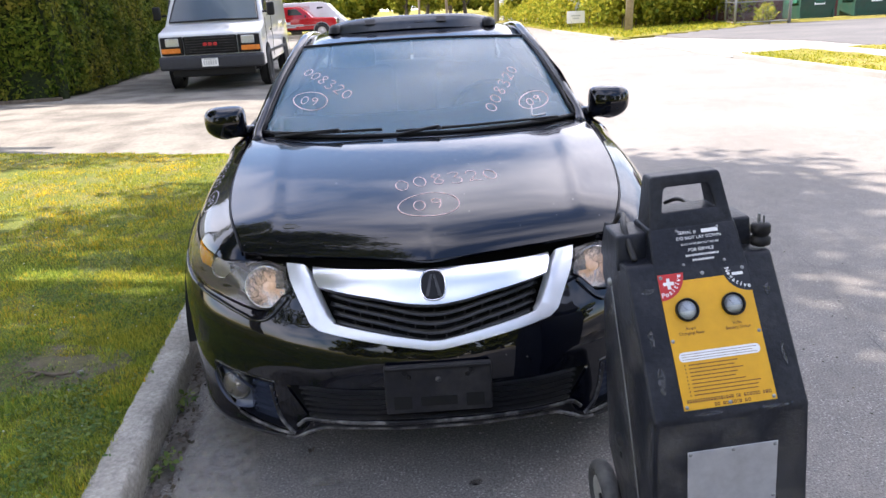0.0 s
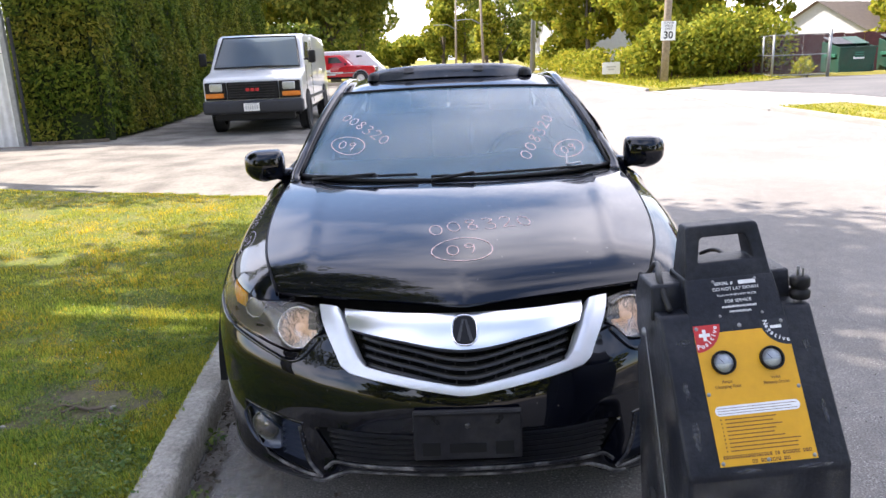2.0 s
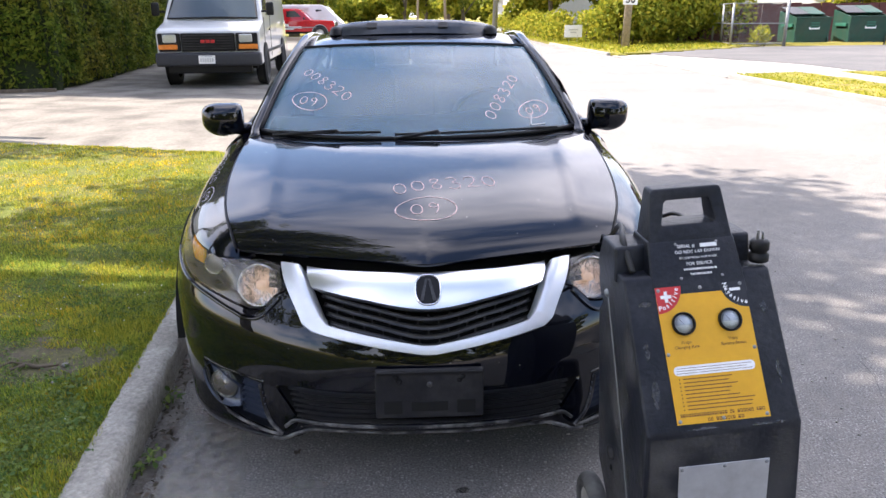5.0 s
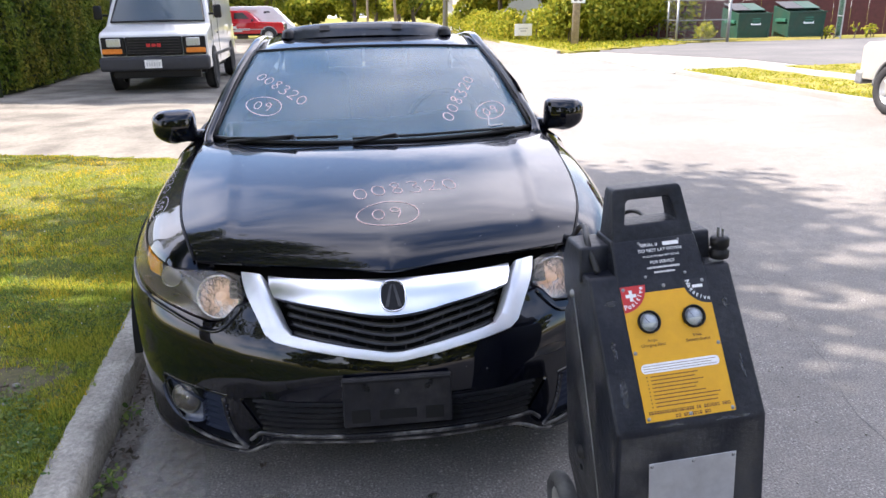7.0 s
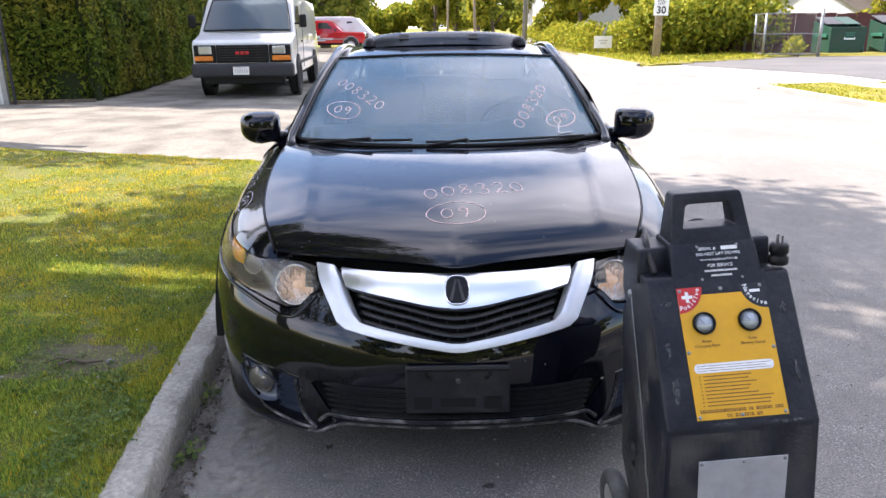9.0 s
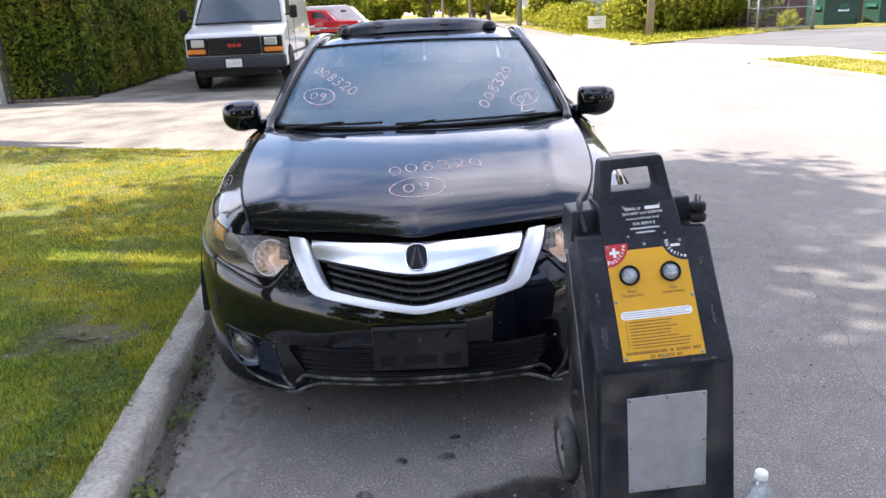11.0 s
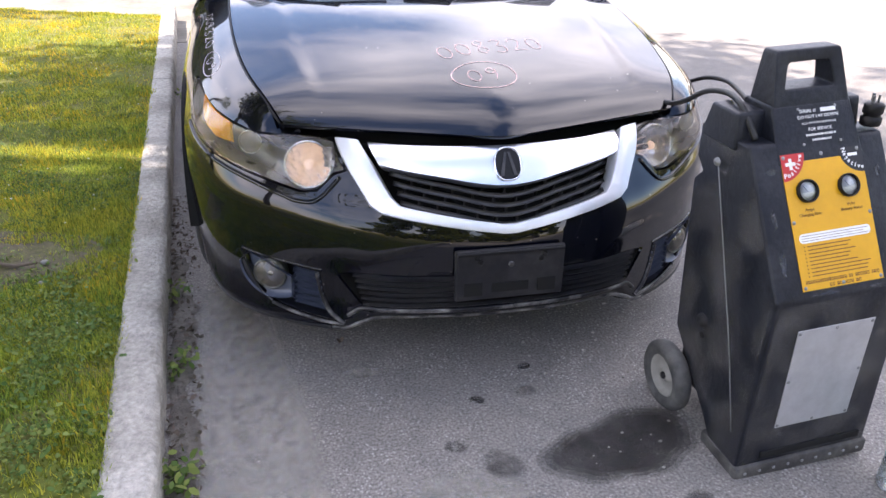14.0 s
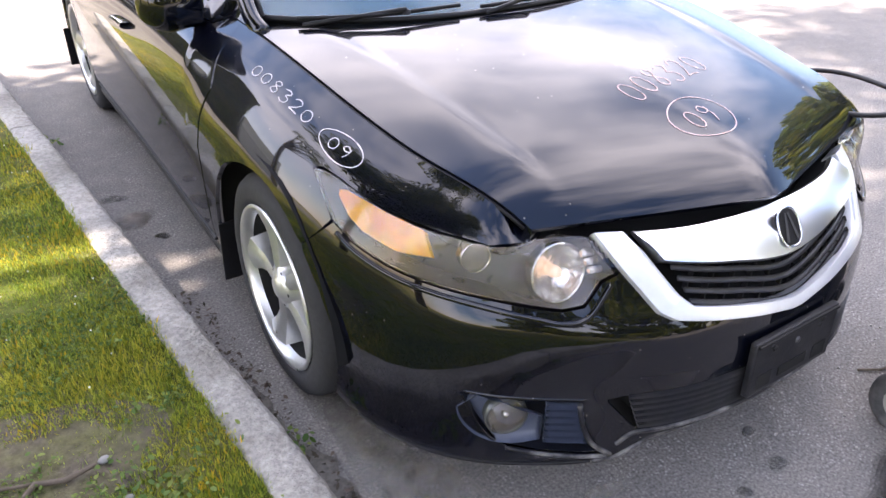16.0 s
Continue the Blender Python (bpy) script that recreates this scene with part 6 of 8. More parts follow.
arc_words("Positive", PX0, PY1, 0.050, radians(-84), radians(-8), 0.016, 90)
arc_words("Negative", PX1, PY1, 0.050, radians(188), radians(264), 0.015, 90)
for cx, t1, t2 in ((-0.055, "Amps", "Charging Rate"), (0.056, "Volts", "Battery Status")):
    gm = SL @ Matrix.Translation((cx, 0.246, 0.002)) @ Matrix.Diagonal((0.80, 0.80, 0.9, 1))
    gauge = part("gauge", lathe([(0.0, 0.002), (0.0285, 0.002), (0.0285, 0.008), (0.031, 0.012), (0.034, 0.010), (0.034, 0.0)], 32, gm), TRIM, CHG, "round dial with a white face", True)
    part("dial_face", lathe([(0.0, 0.0035), (0.028, 0.0035), (0.028, 0.002)], 28, gm), SIGN_WHITE, gauge)
    part("dial_mask", prism([(0.027 * math.cos(a), 0.027 * math.sin(a)) for a in [math.pi + math.pi * k / 14 for k in range(15)]], 0.001, gm @ pose(0, -0.004, 0.0045, -90, 0, 0) @ Matrix.Diagonal((1, 1, -1, 1))), STEEL, gauge, "grey lower half of the dial")
    part("needle", box(0.0012, 0.020, 0.0006, gm @ pose(-0.006, 0.006, 0.0050, 0, 0, 35)), SIGN_BLACK, gauge)
    cv = part("dial_glass", lathe([(0.0, 0.0095), (0.029, 0.0085), (0.029, 0.008)], 28, gm), CLEAR, gauge, smooth=True)
    cv.visible_shadow = False
    words(t1, 0.0105, SL @ Matrix.Translation((cx, 0.203, 0.0024)), BROWN_INK, label_ob, "printed_word", 0.0003)
    words(t2, 0.0105, SL @ Matrix.Translation((cx, 0.192, 0.0024)), BROWN_INK, label_ob, "printed_word", 0.0003)
wb = plate("white_bar", [(0.086 + 0.010 * math.cos(a), 0.139 + 0.011 * math.sin(a)) for a in [math.pi * (k / 8 - 0.5) for k in range(9)]] + [(-0.086 + 0.010 * math.cos(a), 0.139 + 0.011 * math.sin(a)) for a in [math.pi * (k / 8 + 0.5) for k in range(9)]], WHITE_INK, label_ob, 0.0021, 0.0004, "white printed band")
for k in range(3):
    plate("print_line", rect(-0.090, 0.088 - 0.012 * (k % 2), 0.1323 + 0.0058 * k, 0.1334 + 0.0058 * k), BROWN_INK, wb, 0.0026, 0.0002)
rng = random.Random(4)
for k in range(9):
    y = 0.120 - k * 0.0085
    ln = rng.uniform(0.10, 0.165)
    plate("print_line", rect(-0.078, -0.078 + ln, y - 0.0012, y + 0.0012), BROWN_INK, label_ob, 0.0022, 0.0003)
    plate("bullet", rect(-0.088, -0.085, y - 0.0015, y + 0.0015), BROWN_INK, label_ob, 0.0022, 0.0003)
for y, h, x0, x1 in ((0.0395, 0.0075, -0.098, 0.100), (0.027, 0.0075, -0.042, 0.046)):
    a = x0
    while a < x1:
        wl = rng.uniform(0.0035, 0.0062)
        if rng.random() > 0.10:
            plate("print_bar", rect(a, a + wl, y - h / 2, y + h / 2), BROWN_INK, label_ob, 0.0022, 0.0003)
            plate("print_gap", rect(a + wl * 0.3, a + wl * 0.7, y - h * rng.choice((0.28, 0.0)), y + h * 0.26), YELLOW, label_ob, 0.0026, 0.0003)
        a += wl + 0.0016


def screw(m, parent, r=0.0048):
    part("screw", lathe([(0.0, 0.0022), (r * 0.7, 0.0018), (r, 0.0)], 10, m), GALV, parent, smooth=True)


for x, y in ((PX0 + 0.007, PY1 - 0.007), (0.0, PY1 - 0.007), (PX1 - 0.012, PY1 - 0.006), (PX0 + 0.006, 0.178), (PX1 - 0.006, 0.178), (PX0 + 0.007, PY0 + 0.007), (0.0, PY0 + 0.007), (PX1 - 0.007, PY0 + 0.007)):
    screw(SL @ Matrix.Translation((x, y, 0.0025)), label_ob)

# black data label on the tower
TM = pose(0, 0.2080, 0.870, 90 - 31.5, 0, 0) @ Matrix.Translation((0.010, 0, 0.0025)) @ Matrix.Diagonal((0.92, 0.92, 1, 1))
dl = part("data_label", box(0.118, 0.100, 0.0015, TM), BLACK_LABEL, CHG, "small black label with white print")
TM = TM @ Matrix.Translation((0, 0, 0.0018))
words("SERIAL #", 0.0125, TM @ pose(-0.028, 0.038, 0), WHITE_INK, dl, "printed_word", 0.0003)
part("print_bar", box(0.044, 0.010, 0.0004, TM @ pose(0.032, 0.038, 0)), WHITE_INK, dl)
words("DO NOT LAY DOWN", 0.0122, TM @ pose(0, 0.023, 0), WHITE_INK, dl, "printed_word", 0.0003)
words("PLUG IN WHEN NOT IN USE", 0.0078, TM @ pose(0, 0.007, 0), WHITE_INK, dl, "printed_word", 0.0003)
words("FOR SERVICE", 0.0118, TM @ pose(0, -0.009, 0), WHITE_INK, dl, "printed_word", 0.0003)
for y, w, n in ((-0.023, 0.088, 14), (-0.036, 0.056, 9)):
    for k in range(2 * n):
        part("print_bar", box(w / n * 0.30, 0.0055 - 0.0015 * (k % 3 == 1), 0.0004, TM @ pose(-w / 2 + w * (k + 0.5) / (2 * n), y, 0)), WHITE_INK, dl)
for sx in (-1, 1):
    for sy in (-1, 1):
        screw(TM @ pose(sx * 0.054, sy * 0.045, 0), dl, 0.004)

# steel plate, slot and foot on the lower front
sp = part("steel_plate", box(0.214, 0.002, 0.295, pose(0.002, -0.0015, 0.155), 0.0006, 1), STEEL, CHG, "plain scratched steel cover plate")
for x in (-0.097, 0.004, 0.103):
    for z in (0.163, 0.442):
        screw(pose(x - 0.001, -0.0025, z, 90, 0, 0), sp)
for x in (-0.097, 0.103):
    screw(pose(x, -0.0025, 0.30, 90, 0, 0), sp)
part("vent_slot", box(0.30, 0.012, 0.022, pose(0.02, 0.0015, 0.058), 0.003), VOID, CHG)
foot = soft(part("foot_rail", box(0.400, 0.16, 0.045, pose(0, 0.070, 0.0), 0.008), FOOT, CHG, "dusty black foot rail"))
for k in range(9):
    part("stud", lathe([(0.0, 0.003), (0.004, 0.002), (0.005, 0.0)], 8, pose(-0.17 + k * 0.0425, -0.011, 0.025, 90, 0, 0)), GALV, foot)
# side seam, bolts and wheels
for sx in (-1, 1):
    seam = [(sx * 0.1845, 0.285, 0.77), (sx * 0.1855, 0.20, 0.55), (sx * 0.191, 0.11, 0.33), (sx * 0.1965, 0.04, 0.13)]
    part("seam", tube([tuple(p) for p in spline(seam, 14)], 0.0018, 5), GALV, CHG, "pale mould seam", True)
    part("bolt", lathe([(0.0, 0.008), (0.009, 0.006), (0.011, 0.0)], 12, pose(sx * 0.186, 0.285, 0.775, 0, sx * 90, 0)), GALV, CHG, smooth=True)
    part("bolt", lathe([(0.0, 0.012), (0.017, 0.010), (0.021, 0.0)], 14, pose(sx * 0.188, 0.235, 0.345, 0, sx * 90, 0)), TRIM_DUSTY, CHG, smooth=True)
    part("hole", lathe([(0.0, 0.0015), (0.008, 0.0015), (0.009, 0.0)], 12, pose(sx * 0.191, 0.225, 0.305, 0, sx * 90, 0)), VOID, CHG)
    wm = pose(sx * 0.212, 0.322, 0.104, 0, sx * 90, 0)
    wl_ = part("wheel", lathe([(0.062, -0.022), (0.090, -0.024), (0.102, -0.014), (0.105, 0.0), (0.102, 0.014), (0.090, 0.024), (0.066, 0.022), (0.060, 0.012)], 36, wm), GREY_WHEEL, CHG, "small grey tyre on a pale hub", True)
    part("hub", lathe([(0.064, 0.014), (0.060, 0.018), (0.050, 0.004), (0.026, -0.002), (0.020, 0.010), (0.0, 0.012)], 28, wm), CREAM_PLASTIC, wl_, smooth=True)
    part("axle_cap", lathe([(0.0, 0.018), (0.010, 0.017), (0.012, 0.006)], 14, wm), TRIM, wl_, smooth=True)
    for k in range(18):
        a = math.radians(k * 20)
        if k % 6 < 4:
            part("tyre_mark", box(0.005, 0.010, 0.0012, wm @ pose(0.079 * math.cos(a), 0.079 * math.sin(a), 0.0232, 0, 0, k * 20)), GREY_WHEEL, wl_)
part("axle", tube([(-0.215, 0.322, 0.104), (0.215, 0.322, 0.104)], 0.009, 10), GALV, CHG, smooth=True)
part("axle_bracket", box(0.33, 0.13, 0.10, pose(0, 0.275, 0.09), 0.01), TRIM, CHG)

# rubbed pale scuffs on the housing
for x, y, rx, ry, sd in ((-0.145, 0.09, 0.012, 0.045, 1), (-0.150, 0.19, 0.008, 0.03, 2), (0.150, 0.12, 0.007, 0.035, 3), (0.145, 0.27, 0.010, 0.02, 4), (0.10, 0.006, 0.05, 0.006, 5), (-0.05, 0.008, 0.04, 0.005, 6), (-0.135, 0.30, 0.02, 0.010, 7)):
    rs = random.Random(sd)
    plate("scuff", [(x + rx * (0.55 + 0.45 * rs.random()) * math.cos(a), y + ry * (0.55 + 0.45 * rs.random()) * math.sin(a)) for a in [2 * math.pi * k / 18 for k in range(18)]], SCUFF, CHG, 0.0004, 0.0003)
# dust on the lower front and sides
def dust_sheet(pts):
    obj("dust", pts, [tuple(range(len(pts)))], DUST, CHG, "grey dust on the plastic", smooth=False)


dust_sheet([(-0.186, -0.0008, 0.04), (0.186, -0.0008, 0.04), (0.172, -0.0008, 0.525), (-0.172, -0.0008, 0.525)])
for sx in (-1, 1):
    dust_sheet([(sx * (0.1978 - 0.03 * min(z, 0.6) - 0.004 * max(0, z - 0.6)), y, z) for y, z in ((0.012, 0.05), (0.11, 0.05), (0.16, 0.10), (0.337, 0.265), (0.370, 0.69), (0.37, 0.82), (0.19, 0.83), (0.012, 0.54))])

# jump cables to the car's engine bay
c1 = thing("jumper_cable", Matrix(), "black rubber cable from the charger to the engine bay", "cable", "jump cables")
c2 = thing("jumper_cable", Matrix(), "black rubber cable from the charger to the engine bay", "cable", "jump cables")
pts = [(0.475, -0.36, 0.84), (0.468, -0.33, 0.875), (0.47, -0.28, 0.905), (0.50, -0.18, 0.90), (0.53, -0.05, 0.865), (0.555, 0.08, 0.80), (0.565, 0.18, 0.765), (0.54, 0.30, 0.755)]
part("cord", tube([tuple(p) for p in spline(pts, 50)], 0.0075, 8), CABLE, c1, smooth=True)
pts = [(0.50, -0.30, 0.86), (0.60, -0.20, 0.82), (0.72, -0.02, 0.79), (0.83, 0.20, 0.775), (0.895, 0.38, 0.765), (0.915, 0.52, 0.74), (0.912, 0.62, 0.70)]
part("cord", tube([tuple(p) for p in spline(pts, 50)], 0.0075, 8), CABLE, c2, smooth=True)

# water bottle
bt = thing("water_bottle", pose(0.862, -0.695, 0.0), "half-full clear plastic water bottle with a green label and white cap", "bottle")
bprof = [(0.0, 0.004), (0.030, 0.0), (0.041, 0.006), (0.043, 0.02), (0.0425, 0.05), (0.040, 0.058), (0.0425, 0.066), (0.0425, 0.080), (0.041, 0.09), (0.0425, 0.10), (0.0425, 0.165), (0.043, 0.185), (0.038, 0.21), (0.026, 0.235), (0.0145, 0.25), (0.0135, 0.268)]
bb = part("body", lathe(bprof, 28), PET, bt, smooth=True)
bb.visible_shadow = False
part("water", lathe([(0.0, 0.008), (0.038, 0.008), (0.0405, 0.05), (0.0405, 0.150), (0.0, 0.150)], 24), WATER, bt, smooth=True)
part("label", lathe([(0.0432, 0.098), (0.0434, 0.10), (0.0434, 0.160), (0.0432, 0.162)], 28), LABEL_GREEN, bt, "green and white paper label", True)
part("cap", lathe([(0.0155, 0.262), (0.0165, 0.264), (0.0165, 0.279), (0.015, 0.282), (0.0, 0.282)], 20), CAP_WHITE, bt, "white screw cap", True)


# ---- the hedge, the gate and the parked vehicles ----
def hedge(name, path, depth, height, label, n, size, seed, material=HEDGE):
    """A clipped hedge along path (its visible face on the left of the way), as leafy sprays over a core sheet coloured
    near-black for inner shade.
    """
    rng = np.random.RandomState(seed)
    t = thing(name, Matrix(), label, "hedge")
    seglen = [math.dist(a, b) for a, b in zip(path, path[1:])]
    core_v, core_f = [], []
    nz = 8
    cols = []
    for (a, b), L in zip(zip(path, path[1:]), seglen):
        d = Vector((b[0] - a[0], b[1] - a[1], 0)).normalized()
        out = Vector((d.y, -d.x, 0))
        k = max(2, int(L / 0.5))
        for i in range(k + 1):
            u = i / k
            cols.append((Vector((a[0], a[1], 0)).lerp(Vector((b[0], b[1], 0)), u), out))
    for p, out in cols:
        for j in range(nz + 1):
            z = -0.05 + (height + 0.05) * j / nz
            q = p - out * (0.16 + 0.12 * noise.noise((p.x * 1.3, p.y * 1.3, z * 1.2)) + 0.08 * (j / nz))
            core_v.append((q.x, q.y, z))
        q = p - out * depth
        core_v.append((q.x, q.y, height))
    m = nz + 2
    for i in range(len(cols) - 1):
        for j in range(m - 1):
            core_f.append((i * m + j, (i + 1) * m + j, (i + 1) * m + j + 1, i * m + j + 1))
    obj("shade_core", core_v, core_f, HEDGE_IN, t)
    tot = sum(seglen)
    pts, nrm, sz = [], [], []
    for (a, b), L in zip(zip(path, path[1:]), seglen):
        d = Vector((b[0] - a[0], b[1] - a[1], 0)).normalized()
        out = Vector((d.y, -d.x, 0))
        k = int(n * L / tot)
        u, v = rng.rand(k), rng.rand(k)
        for i in range(k):
            x, y = a[0] + (b[0] - a[0]) * u[i], a[1] + (b[1] - a[1]) * u[i]
            z = 0.18 + (height - 0.1) * v[i]
            w = 0.16 * noise.noise((x * 1.1, y * 1.1, z * 0.9)) + 0.09 * noise.noise((x * 4, y * 4, z * 3)) - rng.rand() * 0.16
            pts.append((x + out.x * w, y + out.y * w, z))
            nrm.append((out.x, out.y, 0.35))
            sz.append(size * (0.5 + rng.rand()))
    leaves("foliage", pts, sz, material, t, 0.38, 0.0, nrm, 0.55, rng)
    # ragged top
    k = n // 9
    tp, ts = [], []
    for i in range(k):
        p, out = cols[rng.randint(len(cols))]
        q = p - out * (rng.rand() * depth)
        tp.append((q.x + rng.normal() * 0.1, q.y + rng.normal() * 0.1, height + 0.12 * rng.normal()))
        ts.append(size * (0.6 + rng.rand()))
    leaves("top_foliage", tp, ts, material, t, 0.4, 0.0, rng=rng)
    return t


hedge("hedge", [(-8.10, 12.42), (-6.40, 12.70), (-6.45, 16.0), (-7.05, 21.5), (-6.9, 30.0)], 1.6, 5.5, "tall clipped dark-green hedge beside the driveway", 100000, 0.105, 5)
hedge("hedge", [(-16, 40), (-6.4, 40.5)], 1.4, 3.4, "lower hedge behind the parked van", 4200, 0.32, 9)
edging = thing("edging_board", Matrix(), "low dark weathered board edging under the hedge", "board")
part("board", box(1.55, 0.05, 0.11, pose(-7.2, 12.42, 0.06, 0, 0, 8.6), 0.01), BARK, edging)

gate = thing("metal_gate", pose(-7.98, 12.22, 0.08, 0, 0, 2), "white corrugated metal gate with a grey post", "gate")
gv, gf = [], []
for i in range(160):
    x = -4.2 + 4.15 * i / 159
    y = 0.018 * math.sin(i * 1.05)
    gv += [(x, y, 0.03), (x, y, 1.75)]
for i in range(159):
    gf.append((2 * i, 2 * i + 2, 2 * i + 3, 2 * i + 1))
obj("corrugated_sheet", gv, gf, CORRUGATED, gate)
part("upper_sheet", box(4.15, 0.02, 0.95, pose(-2.12, 0.02, 1.78)), SIGN_WHITE, gate, "plain white upper sheet")
for z in (0.25, 1.76):
    part("rail", box(4.15, 0.04, 0.06, pose(-2.12, 0.04, z)), GALV, gate)
part("post", box(0.10, 0.10, 2.6, pose(0.0, 0.02, -0.05), 0.01), GALV, gate)
part("post", box(0.05, 0.05, 2.45, pose(0.13, 0.05, -0.05), 0.008), GREY_BUMPER, gate)


def wheel_at(parent, x, y, r, w, side, rim_r=None, dark=False, axis="x"):
    """A road wheel with tyre, rim and hub; side: which way its face looks."""
    rim_r = rim_r or r * 0.62
    m = pose(x, y, r, 0, side * 90, 0) if axis == "x" else pose(x, y, r, -side * 90, 0, 0)
    h = w / 2
    t = part("wheel", lathe([(rim_r, -h * 0.9), (r * 0.9, -h), (r, -h * 0.6), (r, h * 0.6), (r * 0.9, h), (rim_r, h * 0.85), (rim_r * 0.97, 0)], 28, m), RUBBER, parent, "", True)
    part("rim", lathe([(rim_r, h * 0.82), (rim_r * 0.92, h * 0.7), (rim_r * 0.8, h * 0.35), (rim_r * 0.35, h * 0.45), (rim_r * 0.28, h * 0.75), (0, h * 0.78)], 24, m), GREY_BUMPER if dark else ALLOY, t, smooth=True)
    for k in range(6):
        a = k * 60
        part("spoke", box(rim_r * 0.62, rim_r * 0.22, h * 0.25, m @ pose(rim_r * 0.58 * math.cos(radians(a)), rim_r * 0.58 * math.sin(radians(a)), h * 0.42, 0, 0, a), 0.004, 1), GREY_BUMPER if dark else ALLOY, t)
    return t


def body_prism(name, prof, half, material, parent, bevel=0.05, label="", seg=3):
    """A vehicle body from its side profile (y, z); half(z): half its width."""
    bm = bmesh.new()
    rows = [[bm.verts.new((sx * half(z), y, z)) for y, z in prof] for sx in (-1, 1)]
    bm.faces.new(rows[0])
    bm.faces.new(rows[1][::-1])
    n = len(prof)
    for i in range(n):
        j = (i + 1) % n
        bm.faces.new((rows[0][i], rows[1][i], rows[1][j], rows[0][j]))
    bmesh.ops.recalc_face_normals(bm, faces=bm.faces)
    bmesh.ops.bevel(bm, geom=[e for e in bm.edges if e.calc_length() > 0.02], offset=bevel, segments=seg, affect="EDGES", profile=0.6, clamp_overlap=True)
    return soft(part(name, bm, material, parent, label, True), 45)


VAN = thing("cargo_van", pose(-3.62, 12.92, 0.10, 0, 0, 2.2), "white cargo van with a black grille and grey bumper", "van")
van_half = lambda z: 0.985 - 0.13 * max(0, z - 1.15) ** 1.3 - 0.03 * max(0, 0.6 - z)
body_prism("body", [(0.10, 0.42), (0.06, 0.70), (0.06, 1.06), (0.14, 1.13), (0.70, 1.25), (1.36, 1.93), (1.60, 1.985), (3.5, 2.02), (5.45, 1.98), (5.60, 1.80), (5.62, 0.45)], van_half, WHITE_PAINT, VAN, 0.085, seg=4)


def van_screen(u, v):
    y, z = 0.745 + 0.585 * v, 1.29 + 0.61 * v
    return Vector((u * (van_half(z) - 0.10 - 0.03 * v), y - 0.025 - 0.03 * (1 - u * u), z + 0.022 + 0.01 * (1 - u * u)))


loft("windscreen", van_screen, 14, 6, VAN_GLASS, VAN, "dark windscreen")
part("screen_seal", tube([tuple(van_screen(u, v)) for u, v in [(-1, 0), (-0.5, 0), (0, 0), (0.5, 0), (1, 0), (1, 0.5), (1, 1), (0.5, 1), (0, 1), (-0.5, 1), (-1, 1), (-1, 0.5)]], 0.018, 5, True), TRIM, VAN, smooth=True)
part("dark_cabin", box(1.5, 0.5, 0.50, pose(0, 1.62, 1.34)), VOID, VAN)
for sx in (-1, 1):
    part("wiper", tube([(sx * 0.08 - 0.35, 0.68, 1.315), (sx * 0.1 + 0.1, 0.70, 1.335), (sx * 0.1 + 0.42, 0.71, 1.325)], 0.010, 5), TRIM, VAN)
gb = part("grille", box(1.02, 0.06, 0.34, pose(0, 0.035, 0.70), 0.02), TRIM, VAN, "black grille with thin bars")
for k in range(6):
    part("bar", box(0.94, 0.03, 0.016, pose(0, 0.0, 0.735 + k * 0.05), 0.004, 1), TRIM_DUSTY, gb)
em2 = part("badge", box(0.075, 0.014, 0.062, pose(-0.095, -0.018, 0.855), 0.012), RED_LABEL, gb, "plain red badge blocks")
for dx in (0.0, 0.095):
    part("badge_block", box(0.075, 0.014, 0.062, pose(dx, -0.018, 0.855), 0.012), RED_LABEL, em2)
for sx in (-1, 1):
    hs = part("lamp_surround", box(0.42, 0.07, 0.34, pose(sx * 0.735, 0.05, 0.70), 0.02), TRIM, VAN, "black lamp surround")
    hl = part("headlamp", box(0.25, 0.03, 0.15, pose(sx * 0.72, 0.005, 0.865), 0.02), SURROUND, hs, "square clear headlamp")
    part("lamp_lens", box(0.23, 0.01, 0.13, pose(sx * 0.72, -0.014, 0.875), 0.01), CLEAR, hl)
    part("turn_signal", box(0.36, 0.05, 0.095, pose(sx * 0.76, 0.012, 0.735), 0.015), AMBER_LENS, hs, "orange turn signal")
    mo = part("mirror", box(0.15, 0.10, 0.26, pose(sx * 1.13, 0.86, 1.36), 0.03), TRIM, VAN, "black door mirror", True)
    part("mirror_arm", box(0.14, 0.04, 0.04, pose(sx * 1.02, 0.89, 1.42), 0.008), TRIM, mo)
    part("side_window", prism([(0.0, 0.0), (0.80, 0.0), (0.80, 0.44), (0.42, 0.44)], 0.012, pose(sx * (van_half(1.6) + 0.012), 0.92, 1.36, 0, 0, 90) @ pose(0, 0, 0, 0, 0, 0)), WIN_DARK, VAN, "dark side window")
    part("door_seam", box(0.008, 0.014, 1.35, pose(sx * 0.986, 1.90, 0.52)), TRIM, VAN)
    part("door_seam", box(0.008, 0.014, 0.80, pose(sx * 0.986, 0.86, 0.52)), TRIM, VAN)
    part("door_handle", box(0.03, 0.16, 0.04, pose(sx * 0.99, 1.75, 1.05), 0.01), TRIM, VAN)
    part("rub_strip", box(0.02, 3.6, 0.06, pose(sx * 0.985, 2.9, 0.62), 0.006), GREY_BUMPER, VAN)
    for y in (0.95, 4.35):
        # flat black disc that paints a shaded wheel opening on the closed side
        part("wheel_arch", lathe([(0.43, -0.03), (0.43, 0.012), (0.0, 0.012)], 28, pose(sx * 0.975, y, 0.40, 0, sx * 90, 0)), VOID, VAN)
        wheel_at(VAN, sx * 0.90, y, 0.375, 0.22, sx, 0.22, True)
